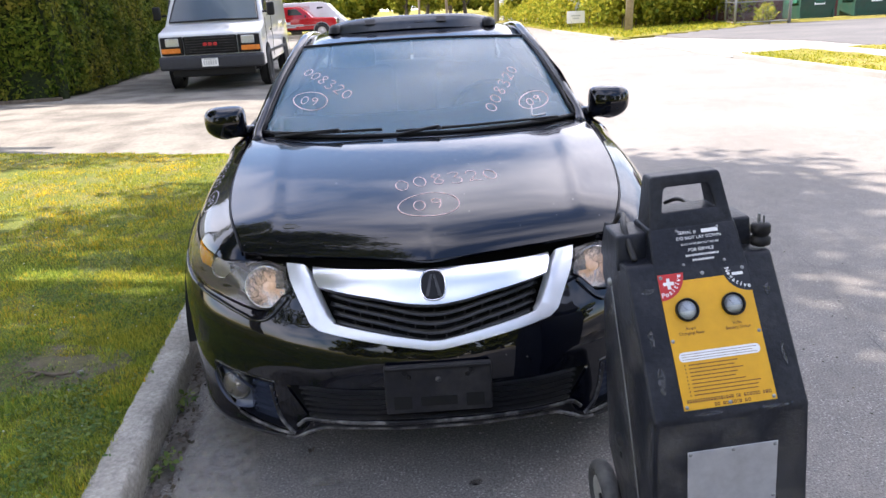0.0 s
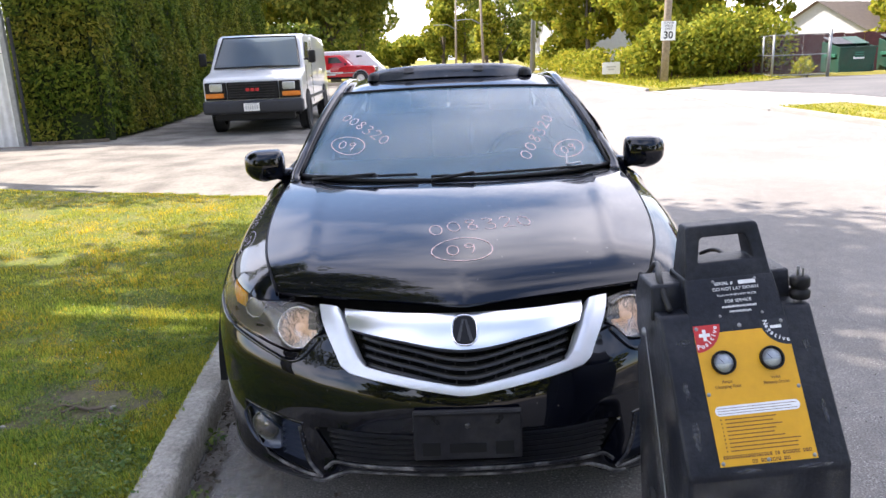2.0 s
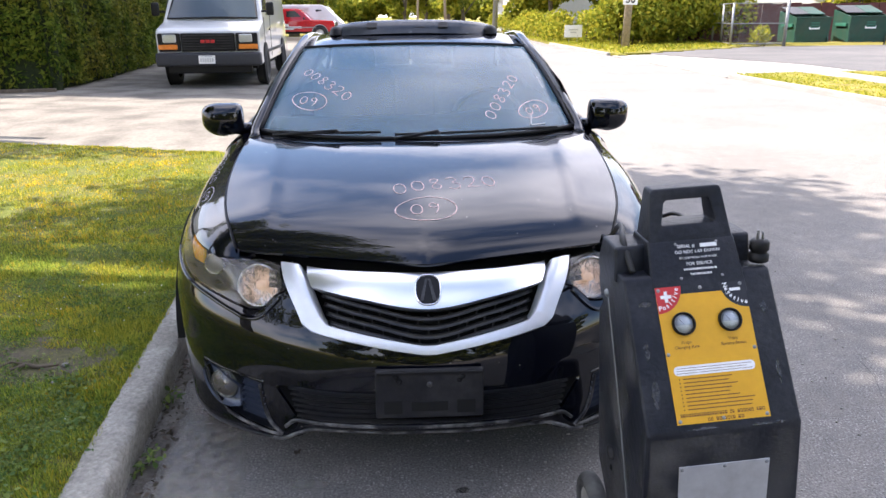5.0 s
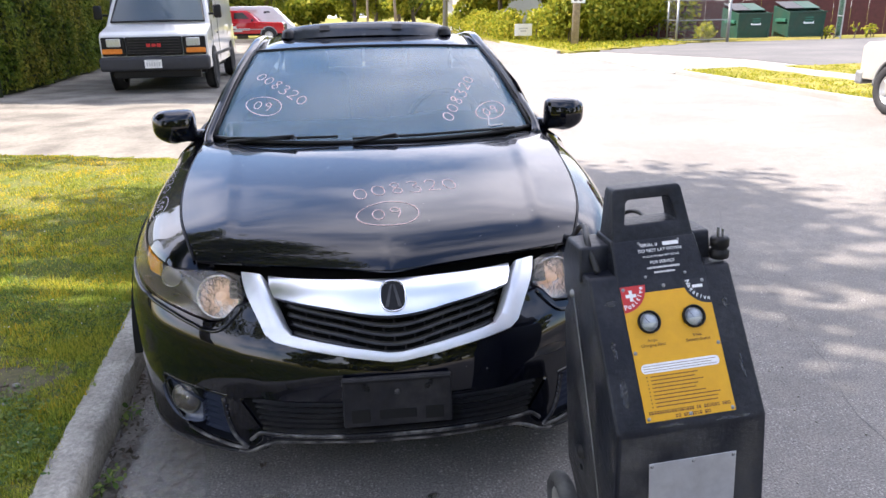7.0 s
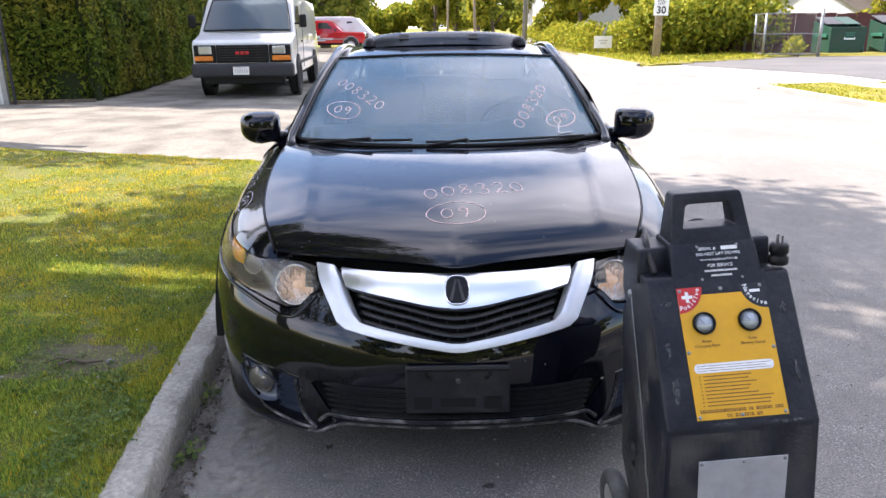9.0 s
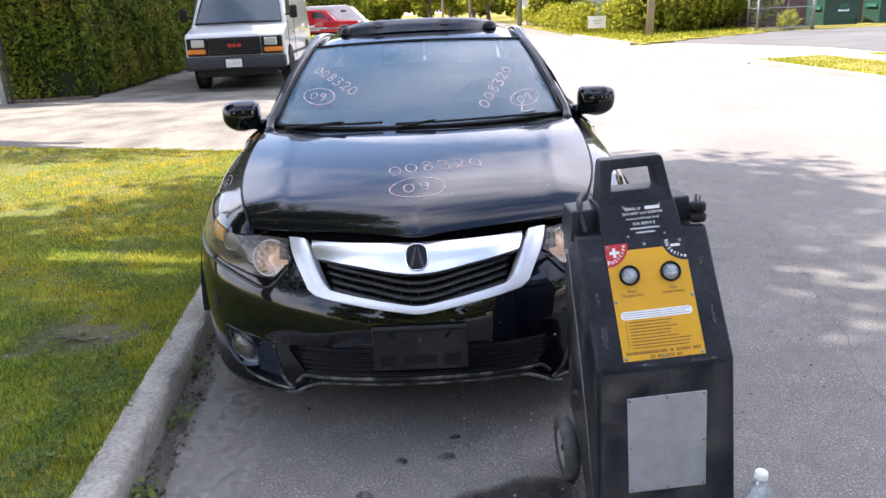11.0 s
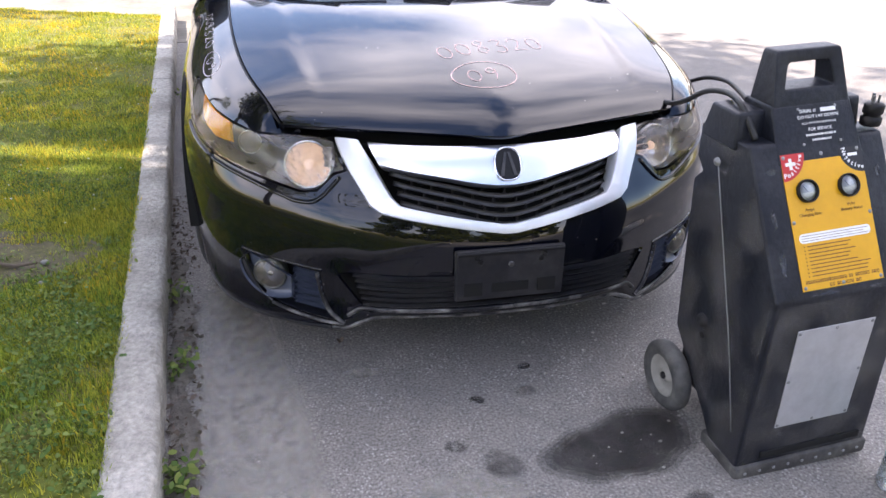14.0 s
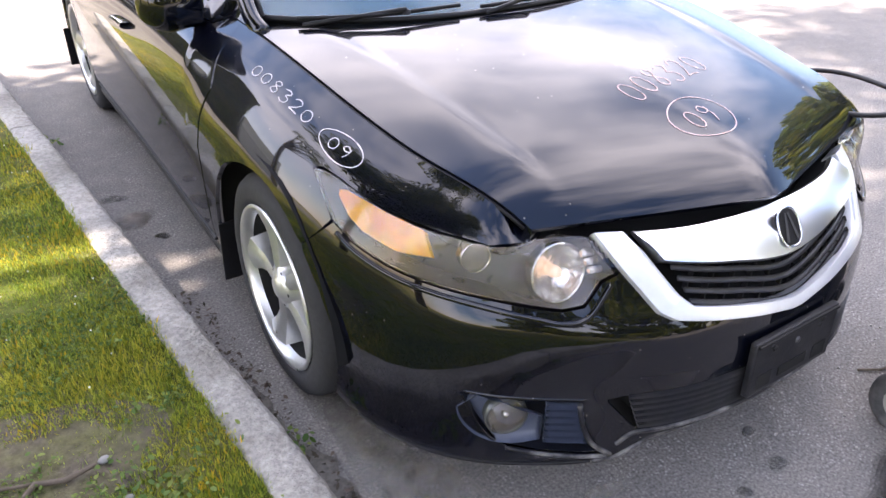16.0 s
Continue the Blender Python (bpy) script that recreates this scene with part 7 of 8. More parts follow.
bmp = soft(part("bumper", box(2.0, 0.22, 0.26, pose(0, 0.02, 0.42), 0.05, 3), GREY_BUMPER, VAN, "dark grey plastic bumper", True))
part("air_dam", box(1.6, 0.10, 0.16, pose(0, 0.10, 0.28), 0.02), TRIM, VAN)
pl = part("number_plate", box(0.31, 0.012, 0.155, pose(-0.03, -0.10, 0.47), 0.004), SIGN_WHITE, VAN, "pale number plate with plain bars")
for k in range(6):
    part("plate_bar", box(0.028, 0.004, 0.075, pose(-0.03 - 0.11 + k * 0.044, -0.108, 0.505)), STEEL, pl)
part("plate_strip", box(0.22, 0.004, 0.02, pose(-0.03, -0.108, 0.598)), STEEL, pl)
# underside coloured as shade beneath the van
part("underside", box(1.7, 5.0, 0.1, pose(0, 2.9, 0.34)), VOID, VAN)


def pickup(name, m, paint, label, livery=False):
    t = thing(name, m, label, "pickup truck")
    hw = lambda z: 0.96 - 0.22 * max(0, z - 1.15)
    body_prism("body", [(0.0, 0.50), (0.0, 1.02), (0.10, 1.10), (1.35, 1.17), (1.40, 1.15), (3.1, 1.15), (3.15, 1.10), (5.3, 1.10), (5.35, 1.05), (5.35, 0.52)], hw, paint, t, 0.03)
    body_prism("cab", [(1.28, 1.10), (1.98, 1.72), (2.15, 1.78), (3.05, 1.78), (3.20, 1.70), (3.28, 1.10)], lambda z: 0.92 - 0.25 * max(0, z - 1.1), paint, t, 0.03)
    for sx in (-1, 1):
        part("side_window", prism([(0.0, 0.0), (1.0, 0.0), (0.95, 0.46), (0.45, 0.46)], 0.02, pose(sx * 0.835 - 0.01, 1.78, 1.20, 0, 0, 90)), WIN_DARK, t, "dark cab window")
        part("mirror", box(0.18, 0.08, 0.16, pose(sx * 1.06, 1.72, 1.16), 0.03), TRIM, t)
        part("headlamp", box(0.26, 0.05, 0.18, pose(sx * 0.75, -0.005, 0.84), 0.02), LAMP_REFL, t, "clear headlamp")
        part("sill_step", box(0.10, 2.2, 0.05, pose(sx * 0.97, 2.2, 0.40), 0.01), TRIM, t)
        part("door_seam", box(0.006, 0.012, 0.55, pose(sx * 0.962, 1.62, 0.55)), TRIM, t)
        part("door_seam", box(0.006, 0.012, 0.55, pose(sx * 0.962, 2.98, 0.55)), TRIM, t)
        part("side_moulding", box(0.02, 3.2, 0.05, pose(sx * 0.962, 2.6, 0.72), 0.006), GALV, t)
        for y in (0.85, 4.35):
            # black disc in place of a shaded wheel opening
            part("wheel_arch", lathe([(0.45, -0.02), (0.45, 0.012), (0.0, 0.012)], 28, pose(sx * 0.952, y, 0.42, 0, sx * 90, 0)), VOID, t)
            wheel_at(t, sx * 0.925, y, 0.40, 0.25, sx, 0.235)
            part("arch_flare", tube([(sx * 0.965, y + 0.46 * math.cos(a), 0.42 + 0.46 * math.sin(a)) for a in [math.pi * k / 18 for k in range(19)]], 0.030, 8), GALV, t, "grey arch flare", smooth=True)
    part("windscreen", prism([(-0.74, 0.0), (0.74, 0.0), (0.64, 0.80), (-0.64, 0.80)], 0.01, pose(0, 1.42, 1.20, -48.5, 0, 0)), WIN_DARK, t, "dark windscreen")
    part("front_bumper", box(1.96, 0.18, 0.22, pose(0, 0.0, 0.42), 0.04), GALV, t, "bright steel bumper")
    part("grille", box(1.1, 0.05, 0.34, pose(0, -0.01, 0.70), 0.02), TRIM, t)
    # underside coloured as shade beneath the truck
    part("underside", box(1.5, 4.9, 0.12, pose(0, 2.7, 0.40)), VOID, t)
    if livery:
        for k, (y, z, w, h, mm) in enumerate(((3.6, 0.80, 1.9, 0.14, SIGN_WHITE), (3.5, 0.62, 2.3, 0.10, CORRUGATED), (2.3, 0.70, 0.8, 0.10, SIGN_WHITE))):
            part("livery_bar", box(0.006, w, h, pose(-0.966, y, z)), mm, t, "pale livery stripe")
    return t


pickup("pickup_truck", pose(8.20, 8.02, 0.0, 0, 0, 180) @ Matrix.Scale(0.87, 4), CREAM_PAINT, "cream-white pickup truck parked at the far kerb")
pickup("pickup_truck", pose(-3.3, 43.5, 0.08, 0, 0, 88), RED_PAINT, "red pickup truck with pale livery stripes", True)
WV = thing("panel_van", pose(-2.9, 46.6, 0.08, 0, 0, 88), "white panel van with livery bars behind the red truck", "van")
body_prism("body", [(0.0, 0.40), (0.0, 0.85), (0.35, 1.10), (1.15, 1.95), (1.5, 2.05), (5.6, 2.05), (5.65, 0.42)], lambda z: 0.98 - 0.12 * max(0, z - 1.2), WHITE_PAINT, WV, 0.05)
part("side_window", prism([(0.0, 0.0), (0.75, 0.0), (0.75, 0.5), (0.42, 0.5)], 0.02, pose(-0.90, 1.0, 1.25, 0, 0, 90)), WIN_DARK, WV)
for k in range(3):
    part("livery_bar", box(0.006, 3.1 - 0.5 * k, 0.16, pose(-0.99 + 0.03 * (k < 2), 3.7, 1.70 - 0.26 * k)), STEEL, WV, "grey livery bar")
for sx in (-1, 1):
    for y in (0.9, 4.4):
        wheel_at(WV, sx * 0.9, y, 0.36, 0.22, sx)

# ---- the far side of the road ----
verge = sheet("verge", np.linspace(7.80, 14, 30), np.linspace(2.5, 15.0, 40), lambda x, y: 0.05 + 0.05 * min(1, (x - 7.95) * 3) + 0.03 * noise.noise((x * 1.5, y * 1.5, 2)), FARLAWN, lambda x, y: x > 7.72 + 0.045 * max(0, 10.5 - y) and y < 14.9 - 0.0 * x and not (9.55 < x < 10.35))
tagged(verge, "dry yellowish grass verge beside the road", "verge", kind="structure")
walkp = flat("pavement", [(9.5, -20), (10.4, -20), (10.4, 15.2), (9.5, 15.2)], 0.105, APRON)
tagged(walkp, "pale concrete footpath through the verge", "pavement", kind="structure")
apron = flat("apron", [(7.6, 14.7), (12.5, 15.3), (12.2, 18.6), (9.6, 24.6), (7.75, 24.2)], 0.03, APRON)
tagged(apron, "pale concrete driveway apron", "apron", kind="structure")
lot = flat("parking_lot", [(10.4, 14.9), (40, 14), (40, 31.5), (15.0, 29.6), (9.3, 25.3), (9.4, 24.3), (11.6, 18.6), (11.6, 15.3)], 0.045, DARKLOT)
tagged(lot, "grey asphalt parking lot", "parking lot", kind="structure")
strip2 = sheet("grass_strip", np.linspace(7.9, 16, 24), np.linspace(24.0, 64, 60), lambda x, y: 0.07 + 0.04 * noise.noise((x, y, 0)), FARLAWN, lambda x, y: x > 7.9 + 0.026 * max(0, y - 30) and (y > 25.0 + 0.75 * (x - 9.2)))
tagged(strip2, "sunlit yellow-green roadside grass", "grass strip", kind="structure")
lowkerb = thing("low_kerb", Matrix(), "worn concrete edge of the far verge", "kerb", kind="structure")
part("kerbstone", box(0.14, 11.5, 0.13, pose(7.72 + 0.10, 9.0, -0.03, 0, 0, 1.0), 0.02), APRON, lowkerb)
part("kerbstone", box(0.14, 10.5, 0.12, pose(7.82, 30.0, -0.02, 0, 0, -0.5), 0.02), APRON, lowkerb)

rng0 = np.random.RandomState(21)
gp = np.column_stack([7.86 + 6.1 * rng0.rand(26000), 4 + 10.9 * rng0.rand(26000), np.full(26000, 0.10)])
gp = gp[~((gp[:, 0] > 9.4) & (gp[:, 0] < 10.4))]
gp2 = np.column_stack([8.1 + 7.5 * rng0.rand(9000), 24.5 + 22 * rng0.rand(9000), np.full(9000, 0.13)])
gp2 = gp2[gp2[:, 1] > 25.2 + 0.75 * (gp2[:, 0] - 9.2)]
for nm, q, sz in (("verge_grass", gp, 0.055), ("strip_grass", gp2, 0.15)):
    g = leaves(nm, q, sz * (0.6 + rng0.rand(len(q))), LEAF_B, None, 0.25, -1.5, rng=rng0)
    tagged(g, "tufts of long yellow-green grass", "grass", kind="stuff")

pole = thing("sign_pole", pose(9.72, 29.05, 0.05, 0, 1.2, 0), "weathered wooden roadside pole with a speed sign", "pole")
part("post", tube([(0, 0, -0.1), (0.0, 0, 4), (0.02, 0, 9.5)], 0.15, 12, taper=[1.1, 1.0, 0.8]), POLE_WOOD, pole, smooth=True)
sgn = part("speed_sign", box(0.60, 0.02, 0.76, pose(0.0, -0.19, 1.74), 0.006), SIGN_WHITE, pole, "white speed limit sign")
SM = pose(0, -0.203, 1.74, 90, 0, 0)
words("30", 0.40, SM @ pose(0, 0.20, 0), SIGN_BLACK, sgn, "numerals", 0.001, bold=0.008)
for tx, yy in (("TOWN", 0.68), ("SPEED", 0.57), ("LIMIT", 0.46)):
    words(tx, 0.125, SM @ pose(0, yy, 0), SIGN_BLACK, sgn, "sign_word", 0.001)

ys = thing("yard_sign", pose(8.55, 33.4, 0.05), "small white yard sign on a wire stake", "sign")
part("board", box(0.85, 0.012, 0.55, pose(0, 0, 0.35), 0.003), SIGN_WHITE, ys)
part("print_bar", box(0.45, 0.004, 0.06, pose(0, -0.009, 0.66)), STEEL, ys)
part("print_bar", box(0.30, 0.004, 0.06, pose(0, -0.009, 0.54)), STEEL, ys)
for sx in (-1, 1):
    part("stake", tube([(sx * 0.2, 0, -0.05), (sx * 0.2, 0, 0.45)], 0.008, 5), GALV, ys)

# chain-link fence round the bins
fence = thing("chain_link_fence", Matrix(), "galvanised chain-link fence with round posts", "fence")
F0, F1, F2 = Vector((14.55, 29.7, 0.05)), Vector((16.95, 29.7, 0.05)), Vector((15.6, 34.0, 0.05))
for p, h, r in ((F0, 1.80, 0.05), (F1, 1.95, 0.07), (F2, 1.8, 0.05), (Vector((15.1, 31.9, 0.05)), 1.8, 0.04)):
    part("post", tube([tuple(p), tuple(p + Vector((0, 0, h)))], r, 10), GALV, fence, smooth=True)
for a, b in ((F0, F1), (F0, F2)):
    for h in (1.78, 0.95, 0.12):
        part("rail", tube([tuple(a + Vector((0, 0, h))), tuple(b + Vector((0, 0, h)))], 0.022, 6), GALV, fence)


def mesh_wires(a, b, h, gap, parent):
    bm = bmesh.new()
    L = (b - a).length
    d = (b - a) / L
    k = int((L + h) / gap)
    for i in range(k):
        for s in (-1, 1):
            x0 = i * gap - (h if s > 0 else 0)
            p0, p1 = (x0, 0.0), (x0 + s * h, h) if s > 0 else (x0 - h, h)
            # clip to the panel
            pts = []
            for t in np.linspace(0, 1, 15):
                x, z = p0[0] + (p1[0] - p0[0]) * t, p0[1] + (p1[1] - p0[1]) * t
                if 0 <= x <= L:
                    pts.append((x, z))
            if len(pts) < 2:
                continue
            (xa, za), (xb, zb) = pts[0], pts[-1]
            q = [a + d * xa + Vector((0, 0, za)), a + d * xb + Vector((0, 0, zb))]
            w = Vector((0, 0, 0.004))
            vs = [bm.verts.new(v) for v in (q[0] - w, q[0] + w, q[1] + w, q[1] - w)]
            bm.faces.new(vs)
    return part("wire_mesh", bm, GALV, parent, "diamond wire mesh")


mesh_wires(F0, F1, 1.75, 0.10, fence)
mesh_wires(F0, F2, 1.75, 0.10, fence)


def dumpster(m, w, h):
    t = thing("dumpster", m, "dark green steel dumpster with a sloping open lid and white stickers", "dumpster", "dumpsters")
    d = 1.7
    bm = bmesh.new()
    P = [(-w / 2, 0, 0.10), (w / 2, 0, 0.10), (w / 2, d, 0.10), (-w / 2, d, 0.10), (-w / 2 - 0.02, -0.12, h * 0.80), (w / 2 + 0.02, -0.12, h * 0.80), (w / 2 + 0.02, d, h), (-w / 2 - 0.02, d, h)]
    vs = [bm.verts.new(p) for p in P]
    for q in ((0, 1, 2, 3), (0, 4, 5, 1), (1, 5, 6, 2), (2, 6, 7, 3), (3, 7, 4, 0)):
        bm.faces.new([vs[k] for k in q])
    bmesh.ops.recalc_face_normals(bm, faces=bm.faces)
    bmesh.ops.solidify(bm, geom=bm.faces[:], thickness=0.03)
    part("body", bm, DUMP_GREEN, t)
    part("rim", box(w + 0.1, 0.06, 0.07, pose(0, -0.13, h * 0.78), 0.01), DUMP_GREEN, t)
    for sx in (-1, 1):
        part("side_pocket", box(0.10, 1.1, 0.14, pose(sx * (w / 2 + 0.05), 0.7, h * 0.52), 0.015), DUMP_MINT, t, "light green lifting pocket")
        part("corner_rib", box(0.07, 0.07, h * 0.72, pose(sx * (w / 2 - 0.02), -0.06, 0.12, -7, 0, 0), 0.01), DUMP_GREEN, t)
    part("lid", box(w * 0.52, 1.3, 0.035, pose(-w * 0.25, 1.05, h * 1.0, 14, 0, 0), 0.01), TRIM_DUSTY, t, "black plastic lid")
    part("lid", box(w * 0.46, 1.3, 0.035, pose(w * 0.25, 1.05, h * 1.0, 14, 0, 0), 0.01), DUMP_GREEN, t, "dark green lid")
    st = part("sticker", box(0.46, 0.006, 0.36, pose(w * 0.05, -0.085, h * 0.46, -7, 0, 0)), SIGN_WHITE, t, "white sticker with green bars")
    for k in range(3):
        part("print_bar", box(0.38, 0.004, 0.05, pose(w * 0.05, -0.094 - 0.012 * k, h * 0.50 + 0.095 * k, -7, 0, 0)), DUMP_MINT, st)
    return t


dumpster(pose(18.7, 30.7, 0.05, 0, 0, -4), 1.50, 1.45)
dumpster(pose(21.1, 30.4, 0.05, 0, 0, -8), 1.60, 1.5)
gt = thing("fence_gate", pose(22.2, 29.4, 0.05, 0, 0, 62), "open green mesh gate in a steel frame", "gate")
for a, b in (((0, 0, 0.1), (1.7, 0, 0.1)), ((0, 0, 1.9), (1.7, 0, 1.9)), ((0, 0, 0), (0, 0, 1.95)), ((1.7, 0, 0), (1.7, 0, 1.95)), ((0, 0, 1.0), (1.7, 0, 1.0))):
    part("frame_bar", tube([a, b], 0.03, 8), GALV, gt)
for k in range(14):
    part("slat", box(0.075, 0.006, 1.78, pose(0.08 + k * 0.12, 0, 0.11)), DUMP_GREEN, gt)
mf = thing("board_fence", Matrix(), "dark maroon board fence behind the bins", "fence")
for k in range(40):
    x = 12.0 + k * 0.5
    if 17.0 < x < 17.2:
        continue
    part("board", box(0.485, 0.03, 1.85 + 0.03 * math.sin(k * 2.1), pose(x, 34.6 - 0.02 * (k % 2), 0.03)), MAROON, mf)


def house(m, w, d, h, roof_h, label, gable_front=True):
    t = thing("house", m, label, "house")
    wall = part("wall", box(w, d, h), SIDING, t)
    for k in range(int(h / 0.3)):
        part("siding_lap", box(w + 0.04, 0.02, 0.03, pose(0, -d / 2 - 0.005, 0.25 + k * 0.3)), SIDING, wall)
    rb = bmesh.new()
    o = 0.35
    if gable_front:
        P = [(-w / 2 - o, -d / 2 - o, h - 0.15), (0, -d / 2 - o, h + roof_h), (w / 2 + o, -d / 2 - o, h - 0.15), (-w / 2 - o, d / 2 + o, h - 0.15), (0, d / 2 + o, h + roof_h), (w / 2 + o, d / 2 + o, h - 0.15)]
        part("gable", prism([(-w / 2, h), (w / 2, h), (0, h + roof_h - 0.12)], d - 0.1, pose(0, -d / 2 + 0.02, 0)), SIDING, t)
    else:
        P = [(-w / 2 - o, -d / 2 - o, h - 0.15), (-w / 2 - o, 0, h + roof_h), (-w / 2 - o, d / 2 + o, h - 0.15), (w / 2 + o, -d / 2 - o, h - 0.15), (w / 2 + o, 0, h + roof_h), (w / 2 + o, d / 2 + o, h - 0.15)]
        part("gable", prism([(-d / 2, h), (d / 2, h), (0, h + roof_h - 0.12)], w - 0.1, pose(-w / 2 + 0.05, 0, 0, 0, 0, -90) @ Matrix.Diagonal((1, 1, 1, 1))), SIDING, t)
    vs = [rb.verts.new(p) for p in P]
    for q in ((0, 1, 4, 3), (1, 2, 5, 4)):
        rb.faces.new([vs[k] for k in q])
    bmesh.ops.solidify(rb, geom=rb.faces[:], thickness=0.15)
    part("roof", rb, SHINGLE, t)
    for sx in (-0.28, 0.28):
        wd = part("window", box(1.0, 0.08, 1.3, pose(sx * w, -d / 2 - 0.02, h * 0.42), 0.02), SIGN_WHITE, t)
        part("pane", box(0.82, 0.03, 1.12, pose(sx * w, -d / 2 - 0.055, h * 0.42 + 0.09)), WIN_DARK, wd)
    part("chimney", box(0.6, 0.6, 1.2, pose(w * 0.2, 0.3, h + roof_h * 0.55)), MAROON, t)
    return t


house(pose(15.5, 66, 0.0, 0, 0, 8), 10, 8, 5.6, 3.0, "white two-storey house behind the trees")
house(pose(35.5, 62, 0.0, 0, 0, 30), 8.2, 9, 2.2, 2.6, "white cottage with a tan shingle roof", False)

# utility poles with lamps and wires
UP = [(8.6, 61.0, 0.20, 10), (5.3, 72.0, 0.13, 9), (3.2, 90.0, 0.13, 9.5)]
for i, (x, y, r, h) in enumerate(UP):
    t = thing("utility_pole", pose(x, y, 0, 0, 1.5 * (-1) ** i, 0), "wooden utility pole with wires", "pole", "utility poles")
    part("post", tube([(0, 0, 0), (0, 0, h)], r, 8, taper=[1.1, 0.8]), POLE_WOOD if i else GALV, t, smooth=True)
    part("cross_arm", box(1.8, 0.1, 0.1, pose(0, 0, h - 0.7)), POLE_WOOD, t)
    if i:
        part("lamp_arm", tube([(0, 0, h * 0.50), (-1.0, 0, h * 0.56), (-2.2, 0, h * 0.56)], 0.05, 6), GALV, t)
        part("lamp_head", box(0.6, 0.2, 0.12, pose(-2.4, 0, h * 0.55), 0.04), GALV, t)
wires = thing("overhead_wires", Matrix(), "thin sagging overhead wires between the poles", "wires")
for dz in (0.0, -0.5, -1.1):
    for (x0, y0, _, h0), (x1, y1, _, h1) in zip([(9.72, 29.0, 0, 9.2)] + UP, UP):
        pts = [(x0 + (x1 - x0) * u, y0 + (y1 - y0) * u, (h0 - 0.7 + dz) * (1 - u) + (h1 - 0.7 + dz) * u - 2.6 * u * (1 - u)) for u in np.linspace(0, 1, 9)]
        part("wire", tube(pts, 0.012, 4), TRIM, wires)

# trees and bushes far off
tree("tree", -7.6, 58, 0.0, 15, 6.5, LEAF_D, "large dark leafy tree behind the parked cars", 0.42, 380, 0.35, 0.16, 11, 40)
tree("tree", -14.0, 56, 0.0, 15, 6.0, LEAF_A, "large leafy tree behind the lower hedge", 0.45, 260, 0.35, 0.2, 12, 30)
tree("tree", -6.3, 66, 0.0, 13, 4.2, LEAF_D, "dark leafy tree with drooping branches", 0.42, 260, 0.3, 0.12, 13, 26)
for x, y, h, r, mtl, sd in ((1.8, 96, 9.0, 3.0, LEAF_A, 14), (4.6, 100, 12.5, 5.0, LEAF_A, 15), (6.5, 120, 8, 4, LEAF_A, 16), (9.0, 92, 14, 5.0, LEAF_D, 17), (6.3, 82, 7.0, 1.9, LEAF_B, 18), (-13.0, 128, 9, 6, LEAF_A, 19), (11.6, 70, 11, 3.8, LEAF_D, 20)):
    tree("tree", x, y, 0.0, h, r, mtl, "leafy street tree in the sun far down the road", 0.45, 240, 0.25, 0.10, sd, 24)
tree("tree", 10.3, 46.5, 0.0, 7.4, 3.0, LEAF_B, "young tree with large bright yellow-green leaves", 0.42, 260, 0.16, 0.32, 31, 22)
tree("tree", 13.2, 40.0, 0.0, 9.0, 3.4, LEAF_B, "leafy tree with bright sunlit leaves", 0.40, 280, 0.18, 0.2, 32, 26)
tree("tree", 11.6, 37.5, 0.0, 7.2, 2.4, LEAF_B, "leafy young tree beside the roadside pole", 0.36, 260, 0.14, 0.3, 37, 22)
tree("tree", 15.2, 46.0, 0.0, 10.5, 3.8, LEAF_A, "full green tree behind the shrubs", 0.45, 260, 0.18, 0.15, 38, 28)
tree("tree", 10.4, 56.0, 0.0, 8.5, 2.7, LEAF_A, "leafy tree in front of the white house", 0.45, 260, 0.16, 0.12, 39, 24)
tree("tree", 17.5, 43.0, 0.0, 9.5, 4.2, LEAF_A, "spreading tree over the maroon fence", 0.42, 260, 0.2, 0.2, 33, 28)
tree("tree", 25.0, 75, 0.0, 13, 5.5, LEAF_D, "dark tree behind the cottage", 0.7, 200, 0.3, 0.15, 34, 26)
tree("tree", 40.0, 58, 0.0, 11, 4.5, LEAF_R, "copper-leaved tree beside the cottage", 0.6, 200, 0.3, 0.2, 35, 24)
tree("tree", 31.0, 47, 0.0, 5.0, 2.6, LEAF_B, "bright green shrub tree behind the bins", 0.4, 200, 0.12, 0.1, 36, 18)


def bush(x0, y0, x1, y1, h, w, mtl, label, n, leaf, seed):
    rng = np.random.RandomState(seed)
    t = thing("bush", Matrix(), label, "bush")
    bl = []
    for k in range(n):
        u = rng.rand()
        r = h * rng.uniform(0.30, 0.5)
        bl.append((x0 + (x1 - x0) * u + rng.normal() * w * 0.4, y0 + (y1 - y0) * u + rng.normal() * w * 0.3, r * 0.8 + rng.rand() * (h - r * 1.4), r, r, r * 0.9))
    p = crown_points(bl, 190 / max(leaf * 3, 0.3), rng, 0.5)
    p = p[p[:, 2] > 0.02]
    leaves("foliage", p, leaf * (0.6 + 0.8 * rng.rand(len(p))), mtl, t, 0.55, 0.3, rng=rng)
    for k in range(7):
        c = bl[k]
        part("stem", tube([(c[0], c[1], -0.05), (c[0] + 0.1, c[1], c[2])], 0.03, 5), BARK, t)
    return t


bush(9.6, 32.2, 14.6, 33.2, 2.6, 0.9, LEAF_A, "dense green shrubs behind the grass strip", 30, 0.24, 41)
bush(13.2, 33.4, 17.0, 35.4, 3.2, 0.8, LEAF_A, "leafy vines hanging over the maroon fence", 20, 0.24, 42)
bush(8.8, 36.0, 9.6, 64.0, 1.6, 0.5, LEAF_B, "low yellow-green roadside shrubs", 44, 0.22, 43)
